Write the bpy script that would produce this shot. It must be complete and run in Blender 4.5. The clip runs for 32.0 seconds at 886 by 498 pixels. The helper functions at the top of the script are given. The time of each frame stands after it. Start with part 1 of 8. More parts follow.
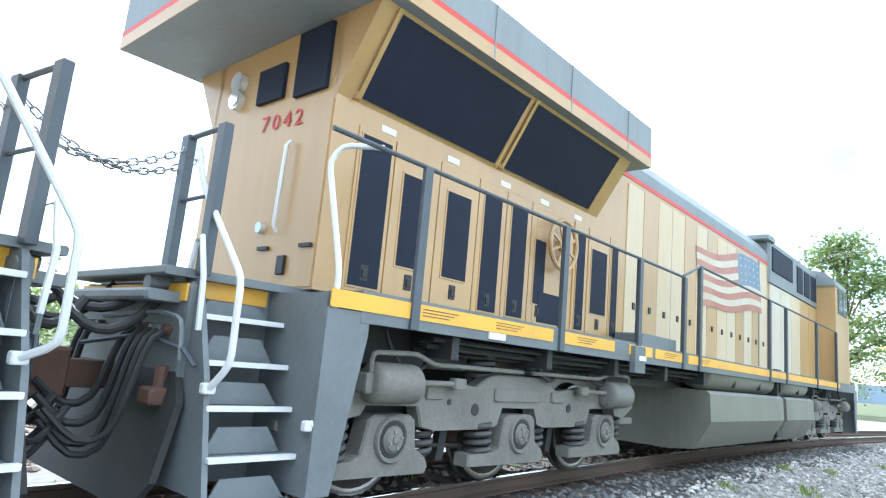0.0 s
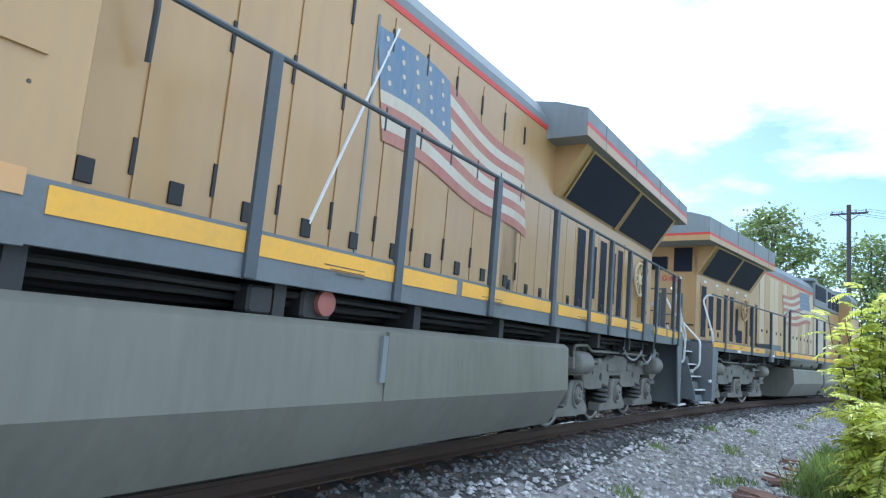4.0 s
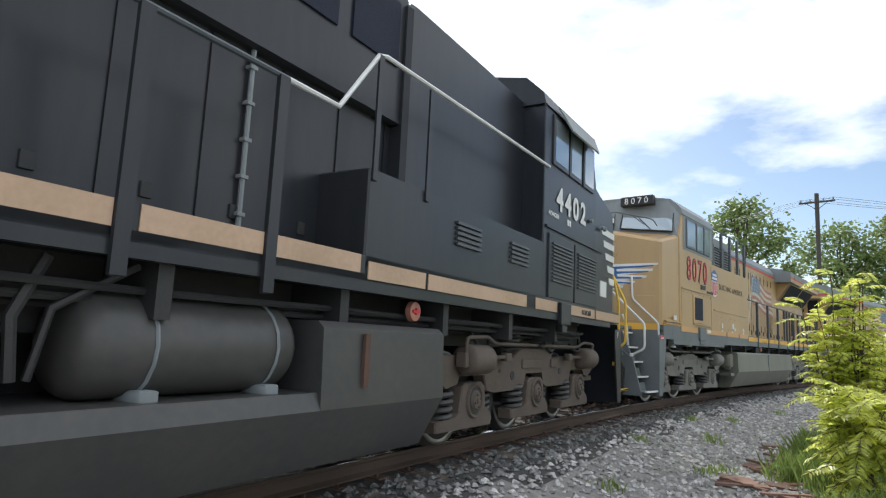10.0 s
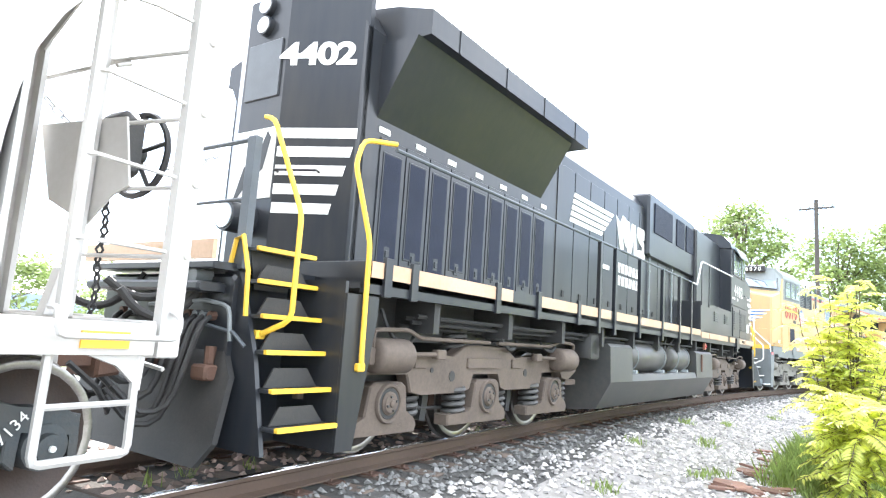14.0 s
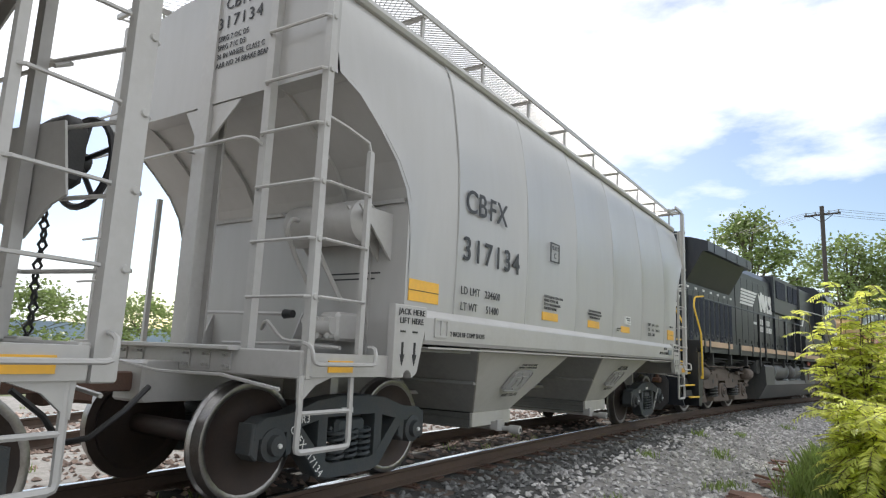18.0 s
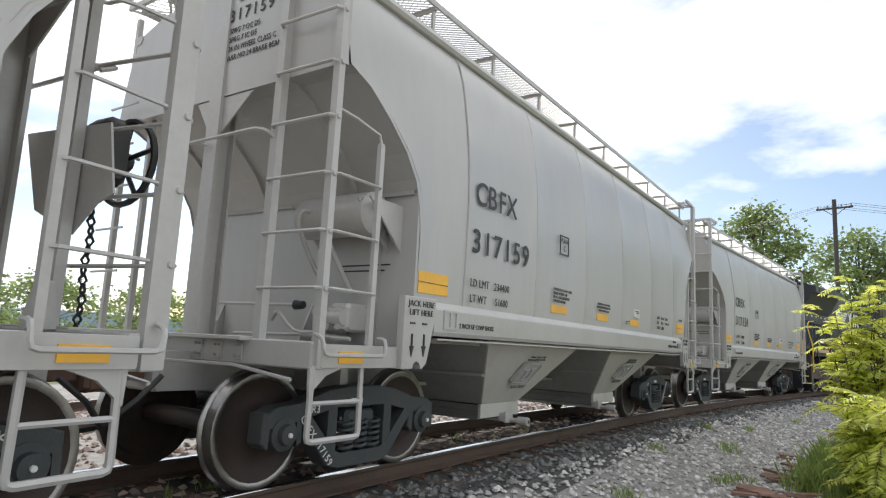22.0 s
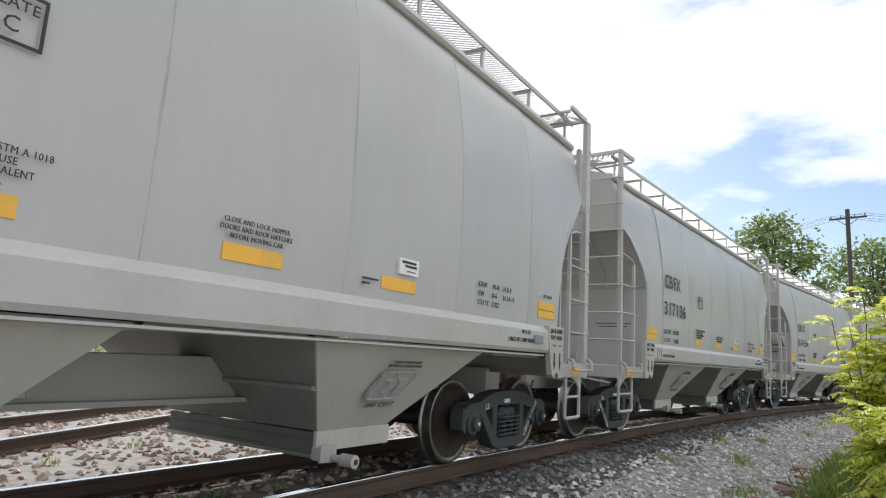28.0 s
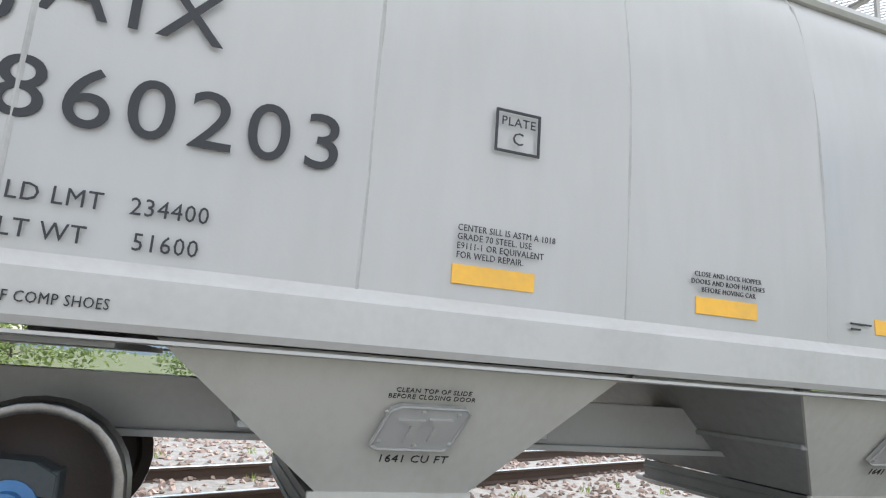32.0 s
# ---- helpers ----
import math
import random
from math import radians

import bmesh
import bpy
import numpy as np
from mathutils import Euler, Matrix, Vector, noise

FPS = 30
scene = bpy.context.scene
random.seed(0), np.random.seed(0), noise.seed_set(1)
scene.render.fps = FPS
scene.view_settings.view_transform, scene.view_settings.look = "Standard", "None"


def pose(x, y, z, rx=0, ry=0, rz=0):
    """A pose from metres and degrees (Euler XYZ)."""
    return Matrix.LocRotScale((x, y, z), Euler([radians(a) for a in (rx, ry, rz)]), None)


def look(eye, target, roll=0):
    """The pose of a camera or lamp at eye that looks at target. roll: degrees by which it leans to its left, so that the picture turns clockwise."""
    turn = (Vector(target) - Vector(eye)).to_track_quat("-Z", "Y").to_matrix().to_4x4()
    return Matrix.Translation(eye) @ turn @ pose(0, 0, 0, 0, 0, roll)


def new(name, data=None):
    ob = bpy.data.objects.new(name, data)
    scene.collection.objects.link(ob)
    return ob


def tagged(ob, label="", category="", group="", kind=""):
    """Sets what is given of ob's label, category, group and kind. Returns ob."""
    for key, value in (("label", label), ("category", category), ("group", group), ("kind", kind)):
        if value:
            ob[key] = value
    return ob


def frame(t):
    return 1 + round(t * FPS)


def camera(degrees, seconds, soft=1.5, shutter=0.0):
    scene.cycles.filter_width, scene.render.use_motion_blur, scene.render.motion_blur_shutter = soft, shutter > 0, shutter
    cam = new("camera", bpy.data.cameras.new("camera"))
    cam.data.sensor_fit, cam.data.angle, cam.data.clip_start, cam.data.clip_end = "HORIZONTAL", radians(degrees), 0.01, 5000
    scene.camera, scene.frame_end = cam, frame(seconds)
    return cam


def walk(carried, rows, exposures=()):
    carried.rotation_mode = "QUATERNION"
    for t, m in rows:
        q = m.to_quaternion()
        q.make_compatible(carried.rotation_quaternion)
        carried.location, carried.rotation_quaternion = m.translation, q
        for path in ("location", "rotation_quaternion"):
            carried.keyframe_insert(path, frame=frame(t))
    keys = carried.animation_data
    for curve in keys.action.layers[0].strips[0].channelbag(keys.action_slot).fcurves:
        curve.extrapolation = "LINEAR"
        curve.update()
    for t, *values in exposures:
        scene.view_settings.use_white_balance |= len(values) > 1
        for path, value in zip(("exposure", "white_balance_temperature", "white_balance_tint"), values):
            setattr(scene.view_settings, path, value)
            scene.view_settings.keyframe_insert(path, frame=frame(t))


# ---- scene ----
# the clip's camera opens up and closes down as bright and dark flanks pass it
EXPOSURES = [
    (0.0, 1.05, 5450, 4), (1.0, 0.48, 5400, 4), (2.5, 0.48, 5400, 4), (4.5, 0.28, 5050, 6), (6.0, 0.45, 5050, 3), (7.0, 0.45, 5300, 1), (8.0, 0.3, 5750, 5), (9.0, 0.0, 6100, 8), (10.0, -0.15, 6150, 9),
    (10.6, 0.2, 6150, 9), (11.2, 1.0, 6150, 10), (12.0, 1.5, 6150, 10), (13.0, 1.75, 6150, 10), (14.0, 1.95, 6150, 10), (14.5, 1.55, 6250, 10), (16.5, 0.0, 6350, 10), (20.0, -0.06, 6450, 10),
    (24.0, -0.06, 6450, 10), (28.0, -0.06, 6400, 10), (30.0, -0.1, 6350, 10), (31.0, 0.0, 6200, 10), (32.0, 0.45, 6100, 10)]

# the camera stands beside a curved main line; its hand turns a little, and pans at the end
EYE = (0.0, -4.630, 1.183)


def aim(yaw, pitch, roll):
    """The camera's pose at EYE: yaw to the left from +y, pitch up, roll as look()."""
    return Matrix.Translation(EYE) @ pose(0, 0, 0, 0, 0, yaw) @ pose(0, 0, 0, 90 + pitch) @ pose(0, 0, 0, 0, 0, roll)


cam = camera(70.14, 32.0, soft=1.2)
walk(cam, [
    (0.0, aim(-53.19, 10.23, 5.27)),
    (0.5, aim(-53.27, 9.85, 5.24)),
    (1.0, aim(-53.79, 9.24, 5.51)),
    (1.5, aim(-54.75, 8.67, 5.70)),
    (2.0, aim(-54.82, 8.64, 6.04)),
    (2.5, aim(-55.02, 8.40, 6.34)),
    (4.5, aim(-59.01, 7.93, 4.67)),
    (5.0, aim(-57.91, 8.65, 4.03)),
    (5.5, aim(-57.58, 9.33, 3.30)),
    (6.0, aim(-57.45, 9.49, 3.09)),
    (6.5, aim(-57.93, 9.74, 3.18)),
    (7.0, aim(-58.32, 9.46, 3.42)),
    (7.5, aim(-59.09, 9.06, 3.32)),
    (8.0, aim(-59.66, 8.99, 2.89)),
    (8.5, aim(-59.51, 8.68, 2.65)),
    (9.0, aim(-60.51, 8.61, 2.27)),
    (9.5, aim(-60.69, 8.28, 2.41)),
    (10.0, aim(-60.40, 8.18, 2.64)),
    (10.5, aim(-60.26, 8.15, 2.88)),
    (11.0, aim(-60.10, 8.07, 2.43)),
    (11.5, aim(-59.92, 8.09, 2.94)),
    (12.0, aim(-59.71, 7.72, 3.15)),
    (12.5, aim(-60.22, 7.65, 3.21)),
    (13.0, aim(-60.09, 7.76, 3.33)),
    (13.5, aim(-60.14, 7.90, 3.68)),
    (14.0, aim(-60.52, 8.03, 3.86)),
    (14.5, aim(-60.69, 7.77, 3.86)),
    (16.5, aim(-59.95, 9.22, 2.08)),
    (17.0, aim(-59.79, 9.48, 1.93)),
    (17.5, aim(-59.81, 9.61, 2.13)),
    (18.0, aim(-59.93, 9.48, 2.43)),
    (18.5, aim(-59.72, 8.84, 2.70)),
    (19.0, aim(-60.03, 8.64, 3.05)),
    (19.5, aim(-59.78, 8.49, 3.43)),
    (20.0, aim(-59.80, 8.69, 3.39)),
    (20.5, aim(-59.59, 8.57, 3.63)),
    (21.0, aim(-59.66, 8.57, 3.26)),
    (21.5, aim(-59.66, 8.51, 3.12)),
    (22.0, aim(-59.18, 8.71, 2.85)),
    (22.5, aim(-59.04, 8.62, 3.00)),
    (23.0, aim(-59.00, 8.74, 3.26)),
    (23.5, aim(-59.16, 8.56, 3.13)),
    (24.0, aim(-58.98, 8.53, 2.98)),
    (24.5, aim(-59.16, 8.83, 2.62)),
    (26.5, aim(-58.91, 9.01, 3.45)),
    (27.0, aim(-58.79, 8.82, 3.39)),
    (27.5, aim(-58.86, 9.01, 3.15)),
    (28.0, aim(-58.25, 9.47, 3.17)),
    (28.5, aim(-55.49, 9.89, 2.67)),
    (29.0, aim(-53.39, 10.12, 3.51)),
    (29.5, aim(-52.46, 10.11, 3.35)),
    (30.0, aim(-51.30, 10.19, 3.16)),
    (30.5, aim(-48.46, 10.28, 3.40)),
    (31.0, aim(-40.38, 10.96, 2.29)),
    (31.5, aim(-31.48, 10.79, 3.10)),
    (31.8, aim(-25.49, 10.96, 3.85)),
    (32.0, aim(-20.38, 11.35, 4.19)),
], EXPOSURES)

# the main line: rail tops at z = 0, an arc through the origin that bends to -y ahead
BEND = -0.006896


def on_track(along, side=0.0, z=0.0):
    """A point beside the main line, metres along it from the origin and to its left."""
    turn = BEND * along
    return Vector((math.sin(turn) / BEND - math.sin(turn) * side, (1 - math.cos(turn)) / BEND + math.cos(turn) * side, z))


# how far the train has run, in metres, second by second
RUN = [(0, 0.00), (1, 3.46), (2, 6.87), (2.5, 8.57), (4.5, 15.30), (5, 17.01), (6, 20.43), (7, 23.86), (8, 27.27), (9, 30.60), (10, 33.86), (11, 37.10), (12, 40.32), (13, 43.46), (14, 46.59), (14.5, 48.16), (16.5, 54.41), (17, 55.96), (18, 59.16), (19, 62.43), (20, 65.73), (21, 68.95), (22, 72.17), (23, 75.37), (24, 78.58), (24.5, 80.18), (26.5, 86.52), (27, 88.12), (28, 91.33), (29, 94.60), (30, 97.94), (31, 101.30), (32, 104.71)]


def run(t):
    """The train's way at t, a smooth curve through RUN."""
    ts, ss = [r[0] for r in RUN], [r[1] for r in RUN]
    k = max(0, min(len(ts) - 2, int(np.searchsorted(ts, t, "right")) - 1))
    slope = [(ss[min(i + 1, len(ss) - 1)] - ss[max(i - 1, 0)]) / (ts[min(i + 1, len(ts) - 1)] - ts[max(i - 1, 0)]) for i in (k, k + 1)]
    h = ts[k + 1] - ts[k]
    u = (t - ts[k]) / h
    return (ss[k] * (2 * u**3 - 3 * u**2 + 1) + slope[0] * h * (u**3 - 2 * u**2 + u)
            + ss[k + 1] * (3 * u**2 - 2 * u**3) + slope[1] * h * (u**3 - u**2))


def stand(along, base):
    """The pose of a vehicle whose middle is that far along the line, its two trucks base metres apart on the rails."""
    turn = BEND * along
    p = on_track(along, BEND * base * base / 8)
    return Matrix.Translation(p) @ Matrix.Rotation(turn, 4, "Z")

# ---- daylight: a high sun behind the train, a bright sky with broken cloud ----
SUN_YAW, SUN_UP = -50.0, 40.0
world = bpy.data.worlds.new("sky")
scene.world = world
world.use_nodes = True
wn, wl = world.node_tree.nodes, world.node_tree.links
wn.clear()
w_out, w_bg = wn.new("ShaderNodeOutputWorld"), wn.new("ShaderNodeBackground")
w_sky = wn.new("ShaderNodeTexSky")
w_sky.sky_type, w_sky.sun_disc = "NISHITA", False
w_sky.sun_elevation, w_sky.sun_rotation = radians(SUN_UP), radians(-SUN_YAW)
w_sky.air_density, w_sky.dust_density = 1.0, 0.9
w_co, w_map = wn.new("ShaderNodeTexCoord"), wn.new("ShaderNodeMapping")
w_map.inputs["Scale"].default_value = (1.0, 1.0, 2.6)
w_no, w_ramp, w_mix = wn.new("ShaderNodeTexNoise"), wn.new("ShaderNodeValToRGB"), wn.new("ShaderNodeMix")
w_no.inputs["Scale"].default_value, w_no.inputs["Detail"].default_value, w_no.inputs["Roughness"].default_value = 2.6, 9.0, 0.55
w_ramp.color_ramp.elements[0].position, w_ramp.color_ramp.elements[1].position = 0.475, 0.60
w_mix.data_type = "RGBA"
w_mix.inputs["B"].default_value = (9.6, 9.75, 10.0, 1)
wl.new(w_co.outputs["Generated"], w_map.inputs["Vector"])
wl.new(w_map.outputs["Vector"], w_no.inputs["Vector"])
w_sep, w_up = wn.new("ShaderNodeSeparateXYZ"), wn.new("ShaderNodeMath")
w_up.operation, w_up.inputs[1].default_value = "MULTIPLY_ADD", 0.20
wl.new(w_co.outputs["Generated"], w_sep.inputs["Vector"])
wl.new(w_sep.outputs["Z"], w_up.inputs[0])
wl.new(w_no.outputs["Fac"], w_up.inputs[2])
wl.new(w_up.outputs[0], w_ramp.inputs["Fac"])
wl.new(w_ramp.outputs["Color"], w_mix.inputs["Factor"])
wl.new(w_sky.outputs["Color"], w_mix.inputs["A"])
wl.new(w_mix.outputs["Result"], w_bg.inputs["Color"])
w_bg.inputs["Strength"].default_value = 0.145
wl.new(w_bg.outputs["Background"], w_out.inputs["Surface"])

sun = new("sun", bpy.data.lights.new("sun", "SUN"))
sun.data.energy, sun.data.angle, sun.data.color = 4.0, radians(0.6), (1.0, 0.95, 0.87)
sun_way = Vector((-math.sin(radians(SUN_YAW)) * math.cos(radians(SUN_UP)), math.cos(radians(SUN_YAW)) * math.cos(radians(SUN_UP)), math.sin(radians(SUN_UP))))
sun.matrix_basis = look(sun_way * 50, (0, 0, 0))

# ---- materials ----
def stuff(name, color, rough=0.6, metal=0.0, dirt=None, dirt_amount=0.5, scale=1.5, streak=False, bump=0.0, bump_scale=60.0, vary=0.0, thin=0.0, gloss=0.5, island=False):
    """A painted, rusty, stony or leafy surface: a base colour, patches of a second one at two sizes, fine grain in relief."""
    m = bpy.data.materials.new(name)
    m.use_nodes = True
    n, l = m.node_tree.nodes, m.node_tree.links
    b = n["Principled BSDF"]
    b.inputs["Roughness"].default_value, b.inputs["Metallic"].default_value = rough, metal
    b.inputs["Specular IOR Level"].default_value = gloss
    co, mp = n.new("ShaderNodeTexCoord"), n.new("ShaderNodeMapping")
    mp.inputs["Scale"].default_value = (1, 1, 0.18) if streak else (1, 1, 1)
    l.new(co.outputs["Object"], mp.inputs["Vector"])
    big, small = n.new("ShaderNodeTexNoise"), n.new("ShaderNodeTexNoise")
    big.inputs["Scale"].default_value, big.inputs["Detail"].default_value = scale, 5.0
    small.inputs["Scale"].default_value, small.inputs["Detail"].default_value = scale * 13, 4.0
    l.new(mp.outputs["Vector"], big.inputs["Vector"])
    l.new(mp.outputs["Vector"], small.inputs["Vector"])
    ramp = n.new("ShaderNodeValToRGB")
    ramp.color_ramp.elements[0].position, ramp.color_ramp.elements[1].position = 0.42, 0.72
    add = n.new("ShaderNodeMath")
    add.operation = "MULTIPLY_ADD"
    add.inputs[1].default_value = 0.35
    l.new(small.outputs["Fac"], add.inputs[0])
    sub = n.new("ShaderNodeMath")
    sub.operation = "MULTIPLY"
    sub.inputs[1].default_value = 0.68
    l.new(big.outputs["Fac"], sub.inputs[0])
    l.new(sub.outputs[0], add.inputs[2])
    l.new(add.outputs[0], ramp.inputs["Fac"])
    amt = n.new("ShaderNodeMath")
    amt.operation = "MULTIPLY"
    amt.inputs[1].default_value = dirt_amount
    l.new(ramp.outputs["Color"], amt.inputs[0])
    mix = n.new("ShaderNodeMix")
    mix.data_type = "RGBA"
    mix.inputs["A"].default_value = (*color, 1)
    mix.inputs["B"].default_value = (*(dirt or [c * 0.55 for c in color]), 1)
    l.new(amt.outputs[0], mix.inputs["Factor"])
    last = mix.outputs["Result"]
    if vary:
        src = n.new("ShaderNodeNewGeometry").outputs["Random Per Island"] if island else n.new("ShaderNodeObjectInfo").outputs["Random"]
        rng = n.new("ShaderNodeMapRange")
        rng.inputs["To Min"].default_value, rng.inputs["To Max"].default_value = 1 - vary, 1 + vary
        l.new(src, rng.inputs["Value"])
        hsv = n.new("ShaderNodeHueSaturation")
        l.new(rng.outputs["Result"], hsv.inputs["Value"])
        l.new(last, hsv.inputs["Color"])
        last = hsv.outputs["Color"]
    l.new(last, b.inputs["Base Color"])
    if bump:
        nb, bp = n.new("ShaderNodeTexNoise"), n.new("ShaderNodeBump")
        nb.inputs["Scale"].default_value, nb.inputs["Detail"].default_value = bump_scale, 5.0
        l.new(co.outputs["Object"], nb.inputs["Vector"])
        bp.inputs["Strength"].default_value, bp.inputs["Distance"].default_value = bump, 0.02
        l.new(nb.outputs["Fac"], bp.inputs["Height"])
        l.new(bp.outputs["Normal"], b.inputs["Normal"])
    if thin:
        tr, ms = n.new("ShaderNodeBsdfTranslucent"), n.new("ShaderNodeMixShader")
        l.new(last, tr.inputs["Color"])
        ms.inputs["Fac"].default_value = thin
        l.new(b.outputs["BSDF"], ms.inputs[1])
        l.new(tr.outputs["BSDF"], ms.inputs[2])
        l.new(ms.outputs["Shader"], n["Material Output"].inputs["Surface"])
    return m


ARMOUR = stuff("faded_yellow_paint", (0.50, 0.32, 0.128), 0.30, dirt=(0.37, 0.235, 0.115), dirt_amount=0.6, scale=0.7, streak=True, bump=0.04, gloss=0.7)
MIST = stuff("grey_paint", (0.24, 0.27, 0.28), 0.5, dirt=(0.15, 0.15, 0.14), scale=1.2, streak=True)
SILL_GREY = stuff("sill_grey_paint", (0.17, 0.19, 0.20), 0.55, dirt=(0.10, 0.10, 0.09), scale=1.6)
STRIPE = stuff("reflective_yellow", (0.85, 0.46, 0.045), 0.4, dirt=(0.55, 0.33, 0.08), dirt_amount=0.6, scale=1.8)
CREAM = stuff("reflective_cream", (0.55, 0.375, 0.25), 0.4, dirt=(0.34, 0.23, 0.13), dirt_amount=0.6, scale=1.8)
RED_BAND = stuff("red_paint", (0.62, 0.06, 0.035), 0.45, scale=2)
RED = stuff("red_lettering", (0.60, 0.045, 0.06), 0.45, scale=3, dirt_amount=0.3)
NIGHT = stuff("black_lettering", (0.02, 0.02, 0.022), 0.45, scale=3)
WHITE = stuff("white_paint", (0.78, 0.78, 0.76), 0.45, dirt=(0.5, 0.48, 0.44), dirt_amount=0.35, scale=2.5)
BLUE = stuff("blue_paint", (0.045, 0.15, 0.42), 0.45, scale=2.5)
SKYB = stuff("pale_blue_paint", (0.16, 0.30, 0.42), 0.5, scale=2.5)
COAL = stuff("black_loco_paint", (0.019, 0.023, 0.030), 0.30, dirt=(0.042, 0.041, 0.040), dirt_amount=0.7, scale=0.9, streak=True, gloss=0.40)
GRILLE = stuff("dark_grille", (0.018, 0.023, 0.042), 0.6, scale=4, bump=0.25, bump_scale=90, gloss=0.2)
SOOT = stuff("underframe_black", (0.028, 0.029, 0.030), 0.6, dirt=(0.06, 0.055, 0.05), scale=2.5, bump=0.1)
TRUCK_GREY = stuff("dusty_truck_grey", (0.215, 0.21, 0.185), 0.75, dirt=(0.115, 0.105, 0.09), dirt_amount=0.7, scale=2.2, bump=0.15)
TRUCK_BROWN = stuff("dusty_truck_brown", (0.128, 0.100, 0.080), 0.75, dirt=(0.06, 0.048, 0.04), dirt_amount=0.7, scale=2.2, bump=0.15)
TANK_GREY = stuff("tank_grey_paint", (0.20, 0.20, 0.165), 0.38, dirt=(0.13, 0.12, 0.10), dirt_amount=0.8, scale=0.9, streak=True)
TANK_BLACK = stuff("tank_black_paint", (0.055, 0.057, 0.057), 0.42, dirt=(0.11, 0.098, 0.085), dirt_amount=0.6, scale=1.0)
HOPPER = stuff("hopper_grey_paint", (0.42, 0.412, 0.40), 0.30, dirt=(0.33, 0.315, 0.295), dirt_amount=0.45, scale=0.8, streak=True, bump=0.03, gloss=0.8)
GATE = stuff("dark_gate_steel", (0.13, 0.13, 0.122), 0.55, dirt=(0.20, 0.19, 0.17), dirt_amount=0.6, scale=2.5, bump=0.1)
# tan bay dust, its lightness raised to stand in for ground bounce
BAY_DUST_LIT = stuff("dusty_lightened_bay_paint", (0.55, 0.535, 0.49), 0.6, dirt=(0.42, 0.40, 0.35), dirt_amount=0.6, scale=1.3, streak=True, bump=0.04)
SEAM = stuff("dull_seam_paint", (0.42, 0.41, 0.395), 0.6, scale=2)
# shade under the car put into a darker, patchy bay colour
BAY_SHADE = stuff("shade_toned_bay_paint", (0.34, 0.34, 0.33), 0.6, dirt=(0.20, 0.20, 0.19), dirt_amount=0.7, scale=1.2, bump=0.08)
FRAME_GREY = stuff("hopper_sill_grey_paint", (0.45, 0.44, 0.425), 0.34, dirt=(0.33, 0.31, 0.285), dirt_amount=0.5, scale=1.6, gloss=0.7)
CAST = stuff("cast_truck_steel", (0.045, 0.055, 0.06), 0.65, dirt=(0.085, 0.075, 0.065), dirt_amount=0.6, scale=3, bump=0.2)
WHEEL = stuff("rusty_wheel_steel", (0.055, 0.038, 0.031), 0.6, metal=0.3, dirt=(0.035, 0.03, 0.028), dirt_amount=0.8, scale=4, bump=0.1)
TREAD = stuff("polished_tread_steel", (0.32, 0.31, 0.30), 0.28, metal=0.9, dirt=(0.12, 0.10, 0.09), dirt_amount=0.6, scale=5)
CHAIN = stuff("galvanised_chain", (0.45, 0.46, 0.46), 0.4, metal=0.7, scale=6)
RAIL = stuff("brown_rail_steel", (0.10, 0.066, 0.048), 0.75, dirt=(0.05, 0.04, 0.033), scale=2, bump=0.15)
RAIL_TOP = stuff("bright_rail_head", (0.62, 0.62, 0.62), 0.18, metal=1.0, scale=3, dirt_amount=0.3)
TIE = stuff("weathered_tie_wood", (0.115, 0.088, 0.07), 0.9, dirt=(0.05, 0.042, 0.036), dirt_amount=0.8, scale=3, bump=0.5, bump_scale=30, vary=0.35)
STONE = stuff("crushed_ballast_stone", (0.46, 0.445, 0.43), 0.9, dirt=(0.24, 0.23, 0.225), dirt_amount=0.6, scale=6, vary=0.5, island=True, bump=0.2)
STONE_PINK = stuff("pinkish_ballast_stone", (0.42, 0.32, 0.27), 0.9, dirt=(0.22, 0.17, 0.15), dirt_amount=0.6, scale=6, vary=0.45, island=True)
STONE_DARK = stuff("dark_rail_ballast", (0.20, 0.20, 0.195), 0.85, dirt=(0.08, 0.08, 0.075), dirt_amount=0.8, scale=5, vary=0.45, island=True, bump=0.2)
TRACKBED = stuff("dark_trackbed_ground", (0.075, 0.074, 0.070), 0.9, dirt=(0.035, 0.034, 0.032), dirt_amount=0.8, scale=5, bump=0.9, bump_scale=26)
DIRT = stuff("gravel_and_dirt", (0.30, 0.285, 0.27), 0.95, dirt=(0.13, 0.125, 0.115), dirt_amount=0.8, scale=7, bump=0.9, bump_scale=24)
# pale gravel added out of view to throw light onto the near flanks
BOUNCE_GROUND = stuff("unseen_bounce_gravel", (0.45, 0.42, 0.37), 0.95, dirt=(0.30, 0.27, 0.23), dirt_amount=0.7, scale=4, bump=0.8, bump_scale=22)
FIELD = stuff("rough_grass_ground", (0.075, 0.10, 0.03), 0.95, dirt=(0.14, 0.125, 0.07), dirt_amount=0.6, scale=0.35, bump=0.6, bump_scale=8)
LEAF = stuff("yellow_green_leaf", (0.66, 0.72, 0.17), 0.35, dirt=(0.84, 0.78, 0.20), dirt_amount=0.6, scale=1.8, vary=0.30, island=True, thin=0.62)
LEAF_FAR = stuff("tree_leaf", (0.22, 0.29, 0.10), 0.5, dirt=(0.30, 0.36, 0.14), scale=0.5, vary=0.4, island=True, thin=0.42)
BLADE = stuff("grass_blade", (0.27, 0.36, 0.10), 0.6, scale=2, vary=0.35, island=True, thin=0.35)
BARK = stuff("grey_bark", (0.13, 0.105, 0.08), 0.9, scale=8, bump=0.4)
